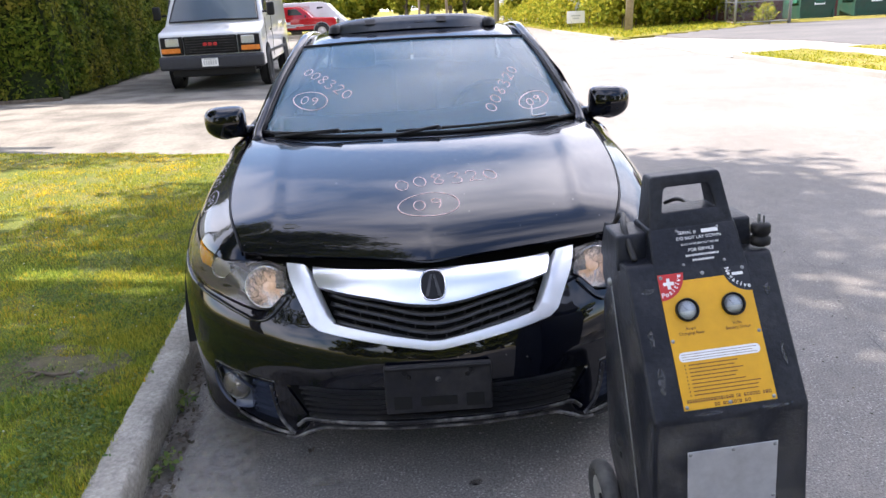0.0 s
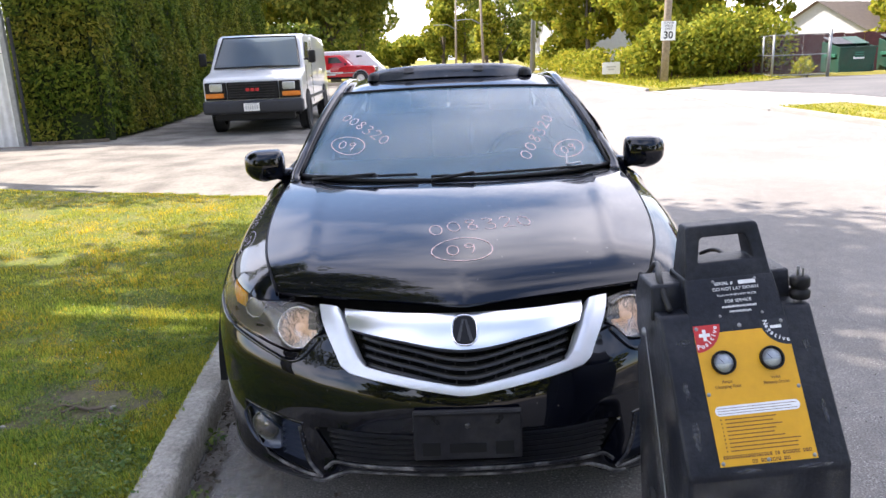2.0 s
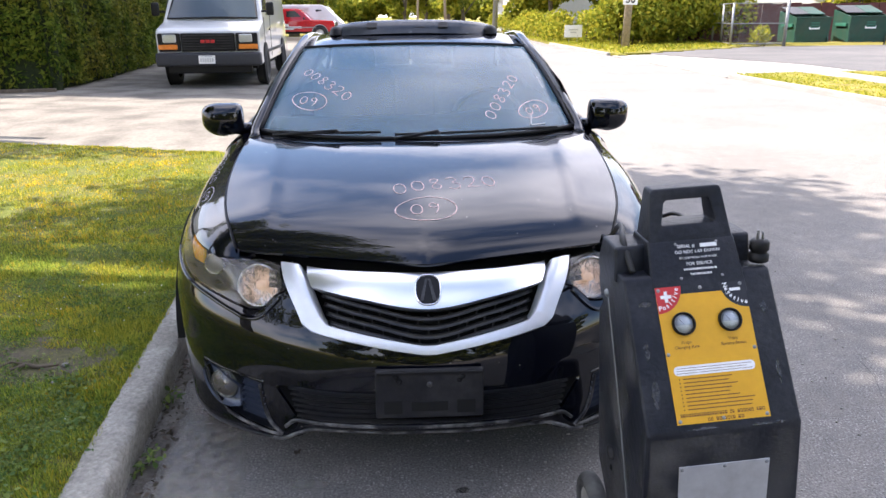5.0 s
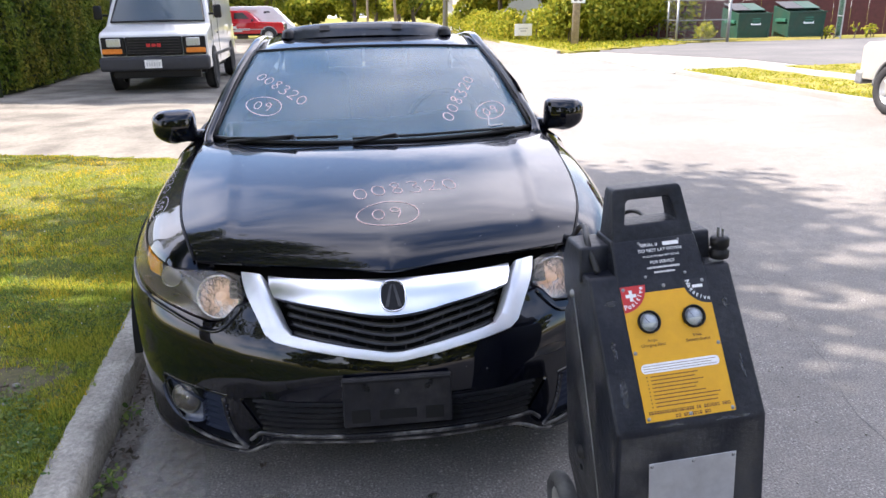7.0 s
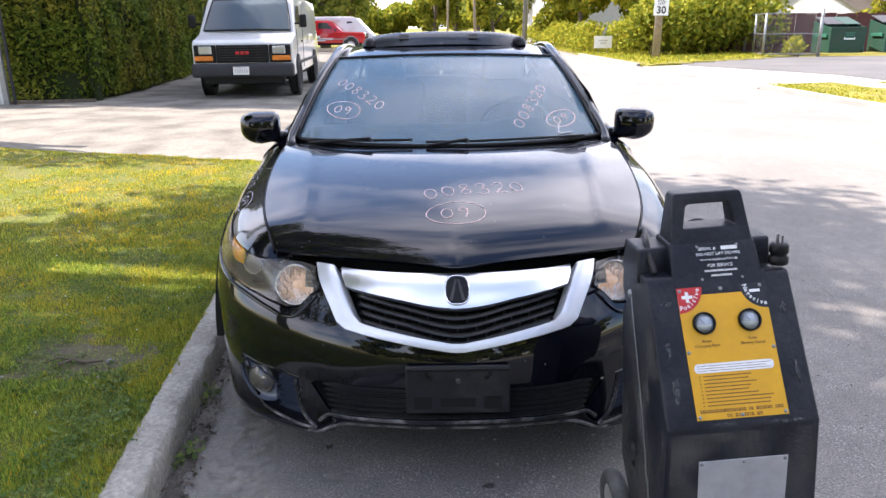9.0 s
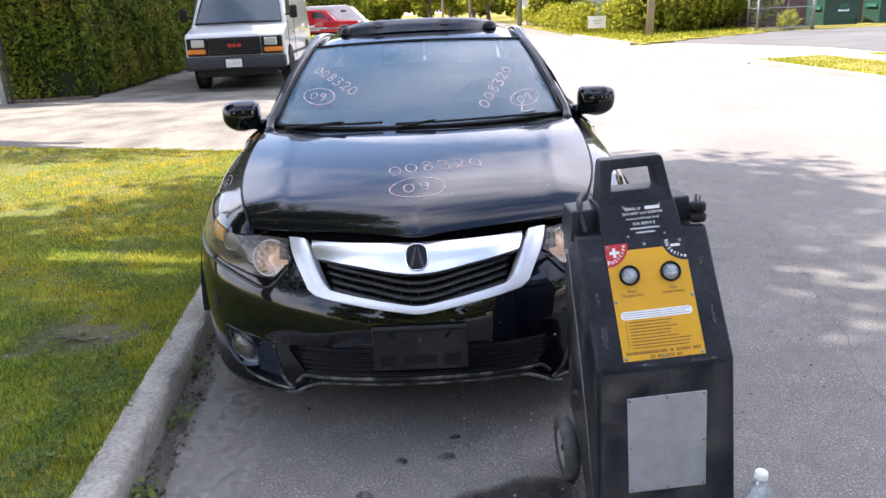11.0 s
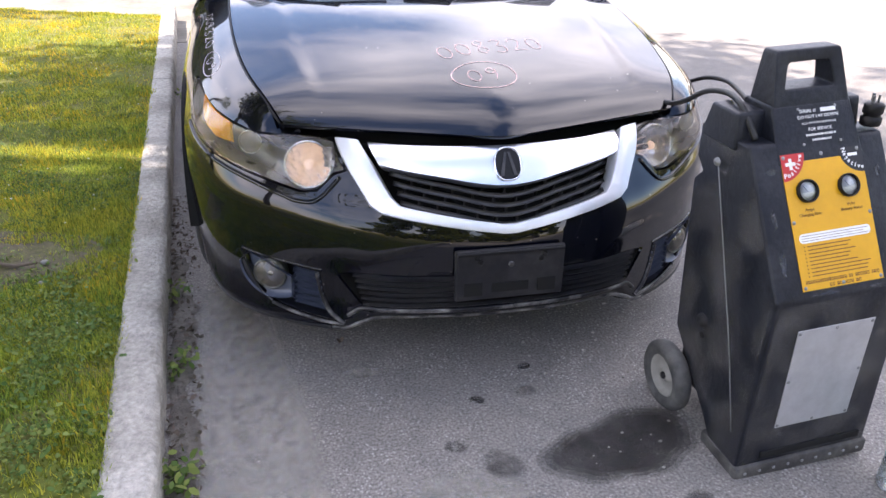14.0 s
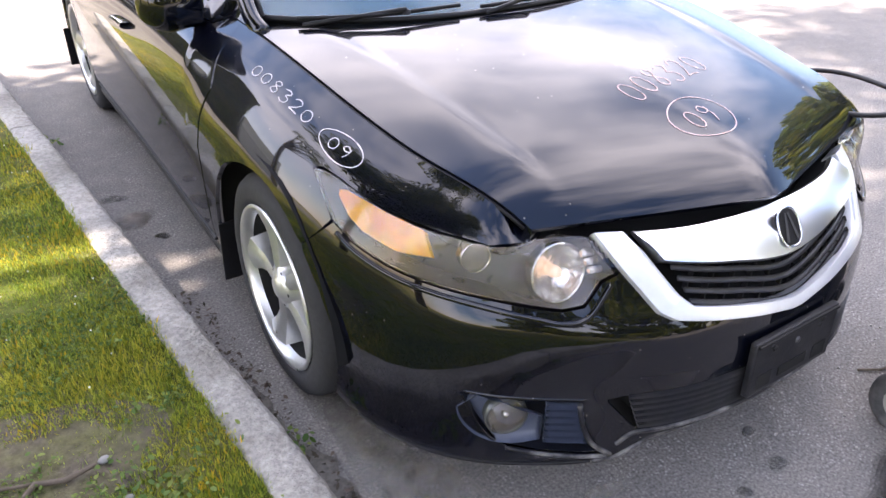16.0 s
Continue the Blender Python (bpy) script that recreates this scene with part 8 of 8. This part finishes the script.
bush(9.2, 34.0, 11.0, 39.0, 1.7, 0.7, LEAF_B, "bright roadside shrubs beside the yard sign", 16, 0.22, 44)
bush(16.0, 30.6, 16.9, 31.2, 0.9, 0.3, LEAF_B, "weeds inside the wire fence", 9, 0.16, 45)
bush(22.5, 31.4, 27.0, 33.6, 0.7, 0.5, LEAF_B, "weeds along the maroon fence", 9, 0.2, 46)
fw = bush(-60, 150, 60, 150, 6, 8, LEAF_A, "distant belt of trees", 150, 1.1, 47)

# ---- shade trees beside the lawn ----
HOLES = ((-2.0, 1.83, 0.05), (-1.32, 1.65, 0.05), (2.57, 1.84, -0.22), (2.5, 1.03, -0.22), (1.86, 0.14, -0.3), (3.65, 3.1, -0.22), (3.96, 2.73, -0.3))  # places where the sun comes through

rng7 = np.random.RandomState(70)
for nm, tx, ty, gy0, gy1, sd in (("shade_tree", -10.0, 4.0, 0.0, 5.2, 71), ("shade_tree", -11.0, -3.2, -6.5, 1.0, 72)):
    t = thing(nm, pose(tx, ty, 0.1), "tall broad tree that shades the lawn and the kerb", "tree")
    part("trunk", tube([(0, 0, -0.1), (0.1, 0.1, 2.5), (0.4, 0.2, 5.5), (1.5, 0.4, 13.0)], 0.34, 12, taper=[1.3, 1.0, 0.75, 0.4]), BARK, t, smooth=True)
    bl = []
    while len(bl) < 230:
        gx, gy = (rng7.uniform(-6.5, 7.5), rng7.uniform(gy0, gy1)) if len(bl) < 95 else (rng7.uniform(-3.5, 3.5), rng7.uniform(max(gy0, -2.8), min(gy1, 3.5))) if len(bl) < 150 else (rng7.uniform(-6.5, -0.6), rng7.uniform(max(gy0, -3.5), min(gy1, 3.4)))
        h = max(6.0, (gx + 4.4) / 0.75) + rng7.uniform(0, 2.6)
        edge = smoothly([-6.0, -2.6, -2.1, -1.6, -1.0, 1.0, 2.4, 2.9, 3.6, 4.2, 5.0, 7.5], [3.9, 3.75, 3.7, 4.15, 4.7, 5.2, 5.3, 4.9, 4.6, 4.0, 3.2, 2.0], gx) + 0.2 * noise.noise((gx * 1.3, 0, 5))
        r = rng7.uniform(0.9, 1.5)
        if gy + r * 0.95 > edge:
            continue
        if any(math.hypot(gx - a, gy - b) < r + c for a, b, c in HOLES):
            continue
        bl.append((gx - 0.75 * h - tx, gy + 0.29 * h - ty, h - 0.1, r, r, r * 0.75))
    for k in range(0, 150, 13):
        c = bl[k]
        part("limb", tube([(0.3, 0.2, 4.5), (c[0] * 0.5, c[1] * 0.5, (4.8 + c[2]) / 2), (c[0], c[1], c[2])], 0.13, 6, taper=[1, 0.6, 0.25]), BARK, t, smooth=True)
    p = crown_points(bl, 185, rng7, 0.2)
    leaves("crown", p, 0.20 * (0.7 + 0.7 * rng7.rand(len(p))), LEAF_D, t, 0.62, 0.2, rng=rng7)

# a small tree whose top shades the lawn's far edge
t = thing("shade_tree", pose(-8.4, 8.6, 0.05), "slender tree that shades the far edge of the lawn", "tree")
part("trunk", tube([(0, 0, -0.1), (0.05, 0.05, 2.0), (0.3, 0.0, 5.0)], 0.12, 8, taper=[1.2, 1.0, 0.5]), BARK, t, smooth=True)
bl = [(gx - 0.75 * h + 8.4, gy + 0.29 * h - 8.6, h, r, r, r * 0.7) for gx, gy, h, r in ((-2.3, 5.75, 5.6, 0.40), (-3.0, 5.9, 5.4, 0.55), (-3.7, 6.0, 5.2, 0.6), (-4.4, 6.1, 5.0, 0.65), (-5.2, 6.2, 5.2, 0.75), (-6.1, 6.3, 5.0, 0.8), (-2.7, 5.45, 5.9, 0.30), (-3.4, 5.5, 5.6, 0.38), (-4.3, 5.6, 5.8, 0.45))]
for c in bl:
    part("limb", tube([(0.2, 0.0, 3.5), (c[0] * 0.5, c[1] * 0.5, (4.0 + c[2]) / 2), (c[0], c[1], c[2])], 0.05, 6, taper=[1, 0.6, 0.3]), BARK, t, smooth=True)
p = crown_points(bl, 420, rng7, 0.2)
leaves("crown", p, 0.15 * (0.7 + 0.7 * rng7.rand(len(p))), LEAF_D, t, 0.62, 0.2, rng=rng7)

# unseen trees and shrubs behind and beside the camera, added for the car's reflections
for x, y, h, r, sd in ((-9, -17, 11, 4.5, 81), (-1, -21, 12, 5.0, 82), (7, -19, 10, 4.5, 83), (17, -12, 11, 5, 84), (20, 2, 9, 4.2, 85)):
    tree("tree", x, y, 0.0, h, r, LEAF_D, "unseen leafy tree added for reflections in the car", 0.75, 120, 0.3, 0.12, sd, 22)
bush(-14, -15, 14, -16, 2.6, 1.0, LEAF_D, "unseen dark shrubs added for reflections in the car", 40, 0.5, 86)


# ---- grass, weeds and litter ----
BARE = (-1.58, 0.76)  # a bare spot in the lawn
bp = [(BARE[0] + 0.36 * (1 + 0.2 * noise.noise((k, 0, 1))) * math.cos(k * 0.2618), BARE[1] + 0.24 * (1 + 0.25 * noise.noise((k, 4, 1))) * math.sin(k * 0.2618)) for k in range(24)]
bare = obj("bare_soil", [(BARE[0], BARE[1], lawn_z(*BARE) + 0.008)] + [(x, y, lawn_z(x, y) + 0.003) for x, y in bp], [(0, 1 + k, 1 + (k + 1) % 24) for k in range(24)], mat("trodden_soil", (0.115, 0.098, 0.072), 0.95, var=0.4, scale=40, bump=0.9, tint=(0.12, 0.125, 0.04), tint_scale=9, tint_amt=0.7, spec=0.1))
tagged(bare, "bare trodden soil in the lawn", "soil", kind="structure")
root = thing("dead_branch", pose(BARE[0] + 0.06, BARE[1] - 0.06, lawn_z(*BARE) + 0.008), "grey dead branch lying on the bare soil", "branch")
part("stick", tube([(-0.09, -0.03, 0.006), (-0.03, 0.02, 0.014), (0.03, 0.0, 0.010), (0.10, 0.005, 0.016)], 0.008, 6, taper=[0.5, 1, 0.9, 0.6]), BARK, root, smooth=True)
part("twig", tube([(-0.02, 0.02, 0.014), (-0.10, 0.05, 0.012), (-0.15, 0.0, 0.006)], 0.005, 6, taper=[1, 0.8, 0.4]), BARK, root, smooth=True)
for k, (dx, dy, r) in enumerate(((0.18, -0.04, 0.013), (-0.20, -0.16, 0.010), (0.20, -0.19, 0.011))):
    st = thing("stone", pose(BARE[0] + dx, BARE[1] + dy, lawn_z(BARE[0] + dx, BARE[1] + dy) + 0.004), "small pale stone lying in the grass", "stone", "stones in the lawn")
    bm = bmesh.new()
    bmesh.ops.create_icosphere(bm, subdivisions=2, radius=r, matrix=Matrix.Translation((0, 0, r * 0.5)) @ Matrix.Diagonal((1.2, 0.9, 0.75, 1)))
    for v in bm.verts:
        v.co += Vector(v.co).normalized() * 0.15 * r * noise.noise(v.co * 90 + Vector((k, 0, 0)))
    part("pebble", bm, APRON, st, smooth=True)

def blades(name, n, region, h0, h1, w, seed, label, lean=0.7, mtl=BLADE):
    rng = np.random.RandomState(seed)
    P = []
    for x, y in region(rng, n):
        if math.hypot(x - BARE[0], (y - BARE[1]) * 1.5) < 0.26 + 0.22 * noise.noise((x * 7, y * 7, 3)) and rng.rand() < 0.88:
            continue
        if noise.noise((x * 1.4, y * 1.4, 9)) + 0.35 * noise.noise((x * 5, y * 5, 2)) < -0.36 and rng.rand() < 0.85:
            continue
        if x < kerb_x(y) - 0.10 and y < lawn_far(x) - 0.02:
            P.append((x, y, lawn_z(x, y) - 0.004))
    P = np.array(P)
    k = len(P)
    a = rng.rand(k) * 6.283
    tall = np.array([0.75 + 0.5 * noise.noise((p[0] * 2.2, p[1] * 2.2, 4)) + 0.6 * noise.noise((p[0] * 9, p[1] * 9, 4)) for p in P])
    h = (h0 + (h1 - h0) * rng.rand(k)) * np.clip(tall, 0.35, 1.6)
    ln = rng.rand(k) * lean * h
    b = rng.rand(k) * 6.283
    s = np.column_stack([np.cos(a), np.sin(a), np.zeros(k)]) * (w * (0.6 + 0.8 * rng.rand(k)))[:, None]
    tip = P + np.column_stack([np.cos(b) * ln, np.sin(b) * ln, h])
    v = np.empty((k, 3, 3))
    v[:, 0], v[:, 1], v[:, 2] = P - s, P + s, tip
    me = bpy.data.meshes.new(name)
    me.vertices.add(3 * k)
    me.vertices.foreach_set("co", v.ravel())
    me.loops.add(3 * k)
    me.loops.foreach_set("vertex_index", np.arange(3 * k))
    me.polygons.add(k)
    me.polygons.foreach_set("loop_start", np.arange(k) * 3)
    me.polygons.foreach_set("loop_total", np.full(k, 3))
    me.update()
    me.validate()
    me.materials.append(mtl)
    ob = new(name, me)
    return tagged(ob, label, "grass", kind="stuff")


def near_lawn(rng, n):
    for _ in range(n):
        y = 0.5 + 1.3 * rng.normal()
        yield kerb_x(y) - 0.105 - abs(0.95 * rng.normal()), y


def mid_lawn(rng, n):
    for _ in range(n):
        y = 2.6 + 3.2 * rng.normal()
        yield kerb_x(y) - 0.1 - abs(3.6 * rng.normal()), y


blades("lawn_grass", 170000, near_lawn, 0.014, 0.040, 0.0022, 61, "short green lawn grass beside the kerb")
# the farther, mostly sunlit lawn takes the golden copy
blades("lawn_grass", 170000, mid_lawn, 0.014, 0.040, 0.004, 62, "short lawn grass, coloured golden for sunlight", mtl=BLADE_SUN)

rng8 = np.random.RandomState(81)
# low clover and broad leaves in patches
cp = []
while len(cp) < 30000:
    y = 0.4 + 1.5 * rng8.normal()
    x = kerb_x(y) - 0.12 - abs(1.0 * rng8.normal())
    if y < lawn_far(x) - 0.1 and noise.noise((x * 2.6, y * 2.6, 17)) + 0.5 * noise.noise((x * 9, y * 9, 8)) > 0.10:
        cp.append((x, y, lawn_z(x, y) + 0.004 + 0.020 * rng8.rand()))
g = leaves("clover_leaves", cp, 0.005 + 0.007 * rng8.rand(len(cp)), WEED, None, 0.75, 0.0, np.tile((0, 0, 1.0), (len(cp), 1)), 0.5, rng8, rounded=True)
tagged(g, "patches of low clover leaves in the lawn", "clover", kind="stuff")
cl = []
for k in range(330):
    y = -1.2 + 6.2 * rng8.rand()
    x = kerb_x(y) - 0.15 - 2.6 * rng8.rand() ** 1.3
    if noise.noise((x * 1.2, y * 1.2, 30)) > -0.05:
        cl.append((x, y, lawn_z(x, y) + 0.03 + 0.02 * rng8.rand()))
bm = bmesh.new()
for p in cl:
    bmesh.ops.create_icosphere(bm, subdivisions=1, radius=0.0022 + 0.0016 * rng8.rand(), matrix=Matrix.Translation(p))
tagged(part("clover_flowers", bm, CLOVER, None), "small white clover flowers in the lawn", "flowers", kind="stuff")


def weed(x, y, z, n, r, size, seed, mtl=WEED):
    """A rosette of broad leaves."""
    rng = np.random.RandomState(seed)
    a, d = rng.rand(n) * 6.283, r * rng.rand(n) ** 0.6
    p = np.column_stack([x + np.cos(a) * d, y + np.sin(a) * d, z + 0.015 + 0.035 * rng.rand(n)])
    t = thing("weed", Matrix(), "small broad-leaved weed growing beside the kerb", "weed", "weeds at the kerb")
    leaves("foliage", p, size * (0.6 + 0.8 * rng.rand(n)), mtl, t, 0.6, 0.0, np.tile((0, 0, 1.0), (n, 1)), 0.45, rng, rounded=True)
    part("stem", tube([(x, y, z - 0.02), (x + 0.004, y, z + 0.03)], 0.003, 5), WEED, t)


for k in range(26):
    y = -0.75 + 1.5 * rng8.rand()
    x = kerb_x(y) - 0.15 - 0.26 * rng8.rand()
    weed(x, y, lawn_z(x, y) - 0.008, 30, 0.080, 0.016, 100 + k)
for k in range(22):
    y = 0.6 + 4.4 * rng8.rand()
    x = kerb_x(y) - 0.16 - 1.6 * rng8.rand()
    weed(x, y, lawn_z(x, y) - 0.008, 22, 0.06, 0.014, 140 + k)
for k, (y, n, r) in enumerate(((0.60, 18, 0.05), (0.20, 16, 0.05), (0.13, 10, 0.04), (-0.28, 26, 0.06), (-0.34, 18, 0.05), (-0.66, 12, 0.035), (3.12, 14, 0.05))):
    weed(kerb_x(y) + 0.035 + 0.02 * (k % 2), y, 0.003, int(n * 1.5), r, 0.024, 170 + k)

# dirt in the gutter
for k in range(9):
    y0 = -0.55 + k * 0.17
    n = 18
    w, L = 0.022 + 0.022 * rng8.rand(), 0.10 + 0.06 * rng8.rand()
    pts = [(kerb_x(y0) + 0.012 + w * (1 + math.cos(a)) * (0.8 + 0.4 * rng8.rand()), y0 + L * math.sin(a) * (0.85 + 0.3 * rng8.rand())) for a in [2 * math.pi * q / n for q in range(n)]]
    v = [(kerb_x(y0) + 0.03, y0, 0.012)] + [(x, y, 0.003) for x, y in pts]
    d = obj("gutter_dirt", v, [(0, 1 + i, 1 + (i + 1) % n) for i in range(n)], DIRT)
    tagged(d, "dry dirt and leaf crumbs along the gutter", "dirt", kind="stuff")
p = []
for k in range(500):
    y = -0.7 + 2.2 * rng8.rand()
    p.append((kerb_x(y) + 0.01 + 0.10 * rng8.rand() ** 1.6, y, 0.006 + 0.01 * rng8.rand()))
g = leaves("leaf_litter", p, 0.012 + 0.016 * rng8.rand(len(p)), mat("dry_leaf", (0.085, 0.068, 0.048), 0.9, island=0.5), None, 0.5, 0.0, np.tile((0, 0, 1.0), (len(p), 1)), 0.6, rng8)
tagged(g, "dry leaf crumbs in the gutter", "leaf litter", kind="stuff")

# stains on the asphalt, as thin films
STAIN = film("oil_stain", (0.028, 0.026, 0.024), 0.16, 0.30, 14)
SPOT = film("faint_oil_spot", (0.035, 0.033, 0.031), 0.03, 0.17, 30)
PALE = film("pale_stain", (0.42, 0.39, 0.34), 0.0, 0.28, 22)
CRACK = mat("asphalt_crack", (0.125, 0.122, 0.12), 0.95, var=0.3, scale=30)


def stain(x, y, rx, ry, mtl, seed, label, h=0.002, turn=0.0):
    rng = random.Random(seed)
    n = 40
    ph = [rng.uniform(0, 6.28) for _ in range(4)]
    pts = []
    for k in range(n):
        a = 2 * math.pi * k / n
        r = 1 + 0.13 * math.sin(2 * a + ph[0]) + 0.08 * math.sin(3 * a + ph[1]) + 0.03 * math.sin(7 * a + ph[2]) + 0.015 * math.sin(11 * a + ph[3])
        for q in range(4):
            px, py = rx * r * (1.09 - 0.10 * q) * math.cos(a), ry * r * (1.09 - 0.10 * q) * math.sin(a)
            pts.append((x + px * math.cos(turn) - py * math.sin(turn), y + px * math.sin(turn) + py * math.cos(turn), h + 0.0004 * q))
    # thin films over one another, so that the edge fades
    o = obj("stain", pts, [tuple(range(q, n * 4, 4)) for q in range(4)], mtl, None, smooth=False)
    return tagged(o, label, "stain", kind="structure")


stain(0.255, -0.405, 0.205, 0.125, STAIN, 1, "dark wet oil stain on the asphalt", turn=0.1)
for k, (x, y, r) in enumerate(((-0.09, -0.41, 0.055), (-0.20, -0.32, 0.028), (-0.09, -0.145, 0.022), (0.065, -0.135, 0.03), (0.34, -0.64, 0.05), (-0.99, 2.14, 0.085), (-1.02, 2.38, 0.05), (-0.93, 1.95, 0.03), (0.10, -0.02, 0.02))):
    stain(x, y, r, r * 0.85, SPOT, 10 + k, "small round oil spot on the asphalt")
stain(1.62, -0.50, 0.22, 0.30, PALE, 32, "pale dusty patch on the asphalt", 0.0012)
stain(-0.22, -0.52, 0.20, 0.10, PALE, 33, "pale dusty patch on the asphalt", 0.0012)
stain(-0.70, -0.35, 0.17, 1.05, PALE, 34, "pale dusty strip of asphalt beside the gutter", 0.0010, 0.066)
stain(-0.39, 0.05, 0.065, 0.025, PALE, 30, "pale dusty spot on the asphalt")
for k, pts in enumerate(([(-0.03, -0.50), (0.0, -0.56), (0.03, -0.62), (0.05, -0.65), (0.09, -0.72), (0.10, -0.80)], [(1.6, -0.2), (1.9, 0.8), (2.1, 1.5), (2.25, 2.2), (2.7, 3.2), (2.9, 4.4)], [(2.0, 1.7), (2.6, 1.3), (3.4, 1.1), (4.4, 0.6)], [(-0.99, 2.75), (-0.9, 2.70), (-0.75, 2.72)])):
    c = spline(pts, 40)
    v, f2 = [], []
    rngc = random.Random(k)
    for i, q in enumerate(c):
        w = 0.0007 + 0.0018 * rngc.random()
        jx = 0.05 * noise.noise((i * 0.4, k, 0)) + 0.02 * noise.noise((i * 1.3, k, 5))
        v += [(q[0] + jx - w, q[1], 0.0022), (q[0] + jx + w, q[1] + w, 0.0022)]
    for i in range(39):
        f2.append((2 * i, 2 * i + 1, 2 * i + 3, 2 * i + 2))
    tagged(obj("crack", v, f2, CRACK, None), "thin dark crack in the asphalt", "crack", kind="structure")
twig = thing("twig", Matrix(), "thin dark twig lying on the asphalt", "twig")
part("stick", tube([(0.60, -0.05, 0.006), (0.66, -0.09, 0.008), (0.74, -0.10, 0.006)], 0.004, 5), BARK, twig)
dl2 = thing("dead_leaf", pose(-0.45, 0.22, 0.004), "small dark dead leaf on the asphalt", "leaf")
leaves("blade", [(0, 0, 0.006), (0.012, 0.004, 0.008)], [0.035, 0.03], BARK, dl2, 0.6, 0, [(0, 0, 1), (0, 0, 1)], 0.3)
# loose stones
rng9 = np.random.RandomState(91)
bm = bmesh.new()
for k in range(1500):
    x, y = (rng9.uniform(-0.9, 3.2), rng9.uniform(-1.3, 3.0)) if k % 3 == 0 else (rng9.uniform(0.1, 2.3), rng9.uniform(-1.2, 1.2))
    r = 0.0016 + 0.004 * rng9.rand() ** 3
    bmesh.ops.create_icosphere(bm, subdivisions=1, radius=r, matrix=Matrix.Translation((x, y, r * 0.5)) @ Matrix.Diagonal((1.2, 0.9, 0.7, 1)))
tagged(part("loose_stones", bm, CONCRETE, None), "tiny loose pale stones on the asphalt", "stones", kind="stuff")
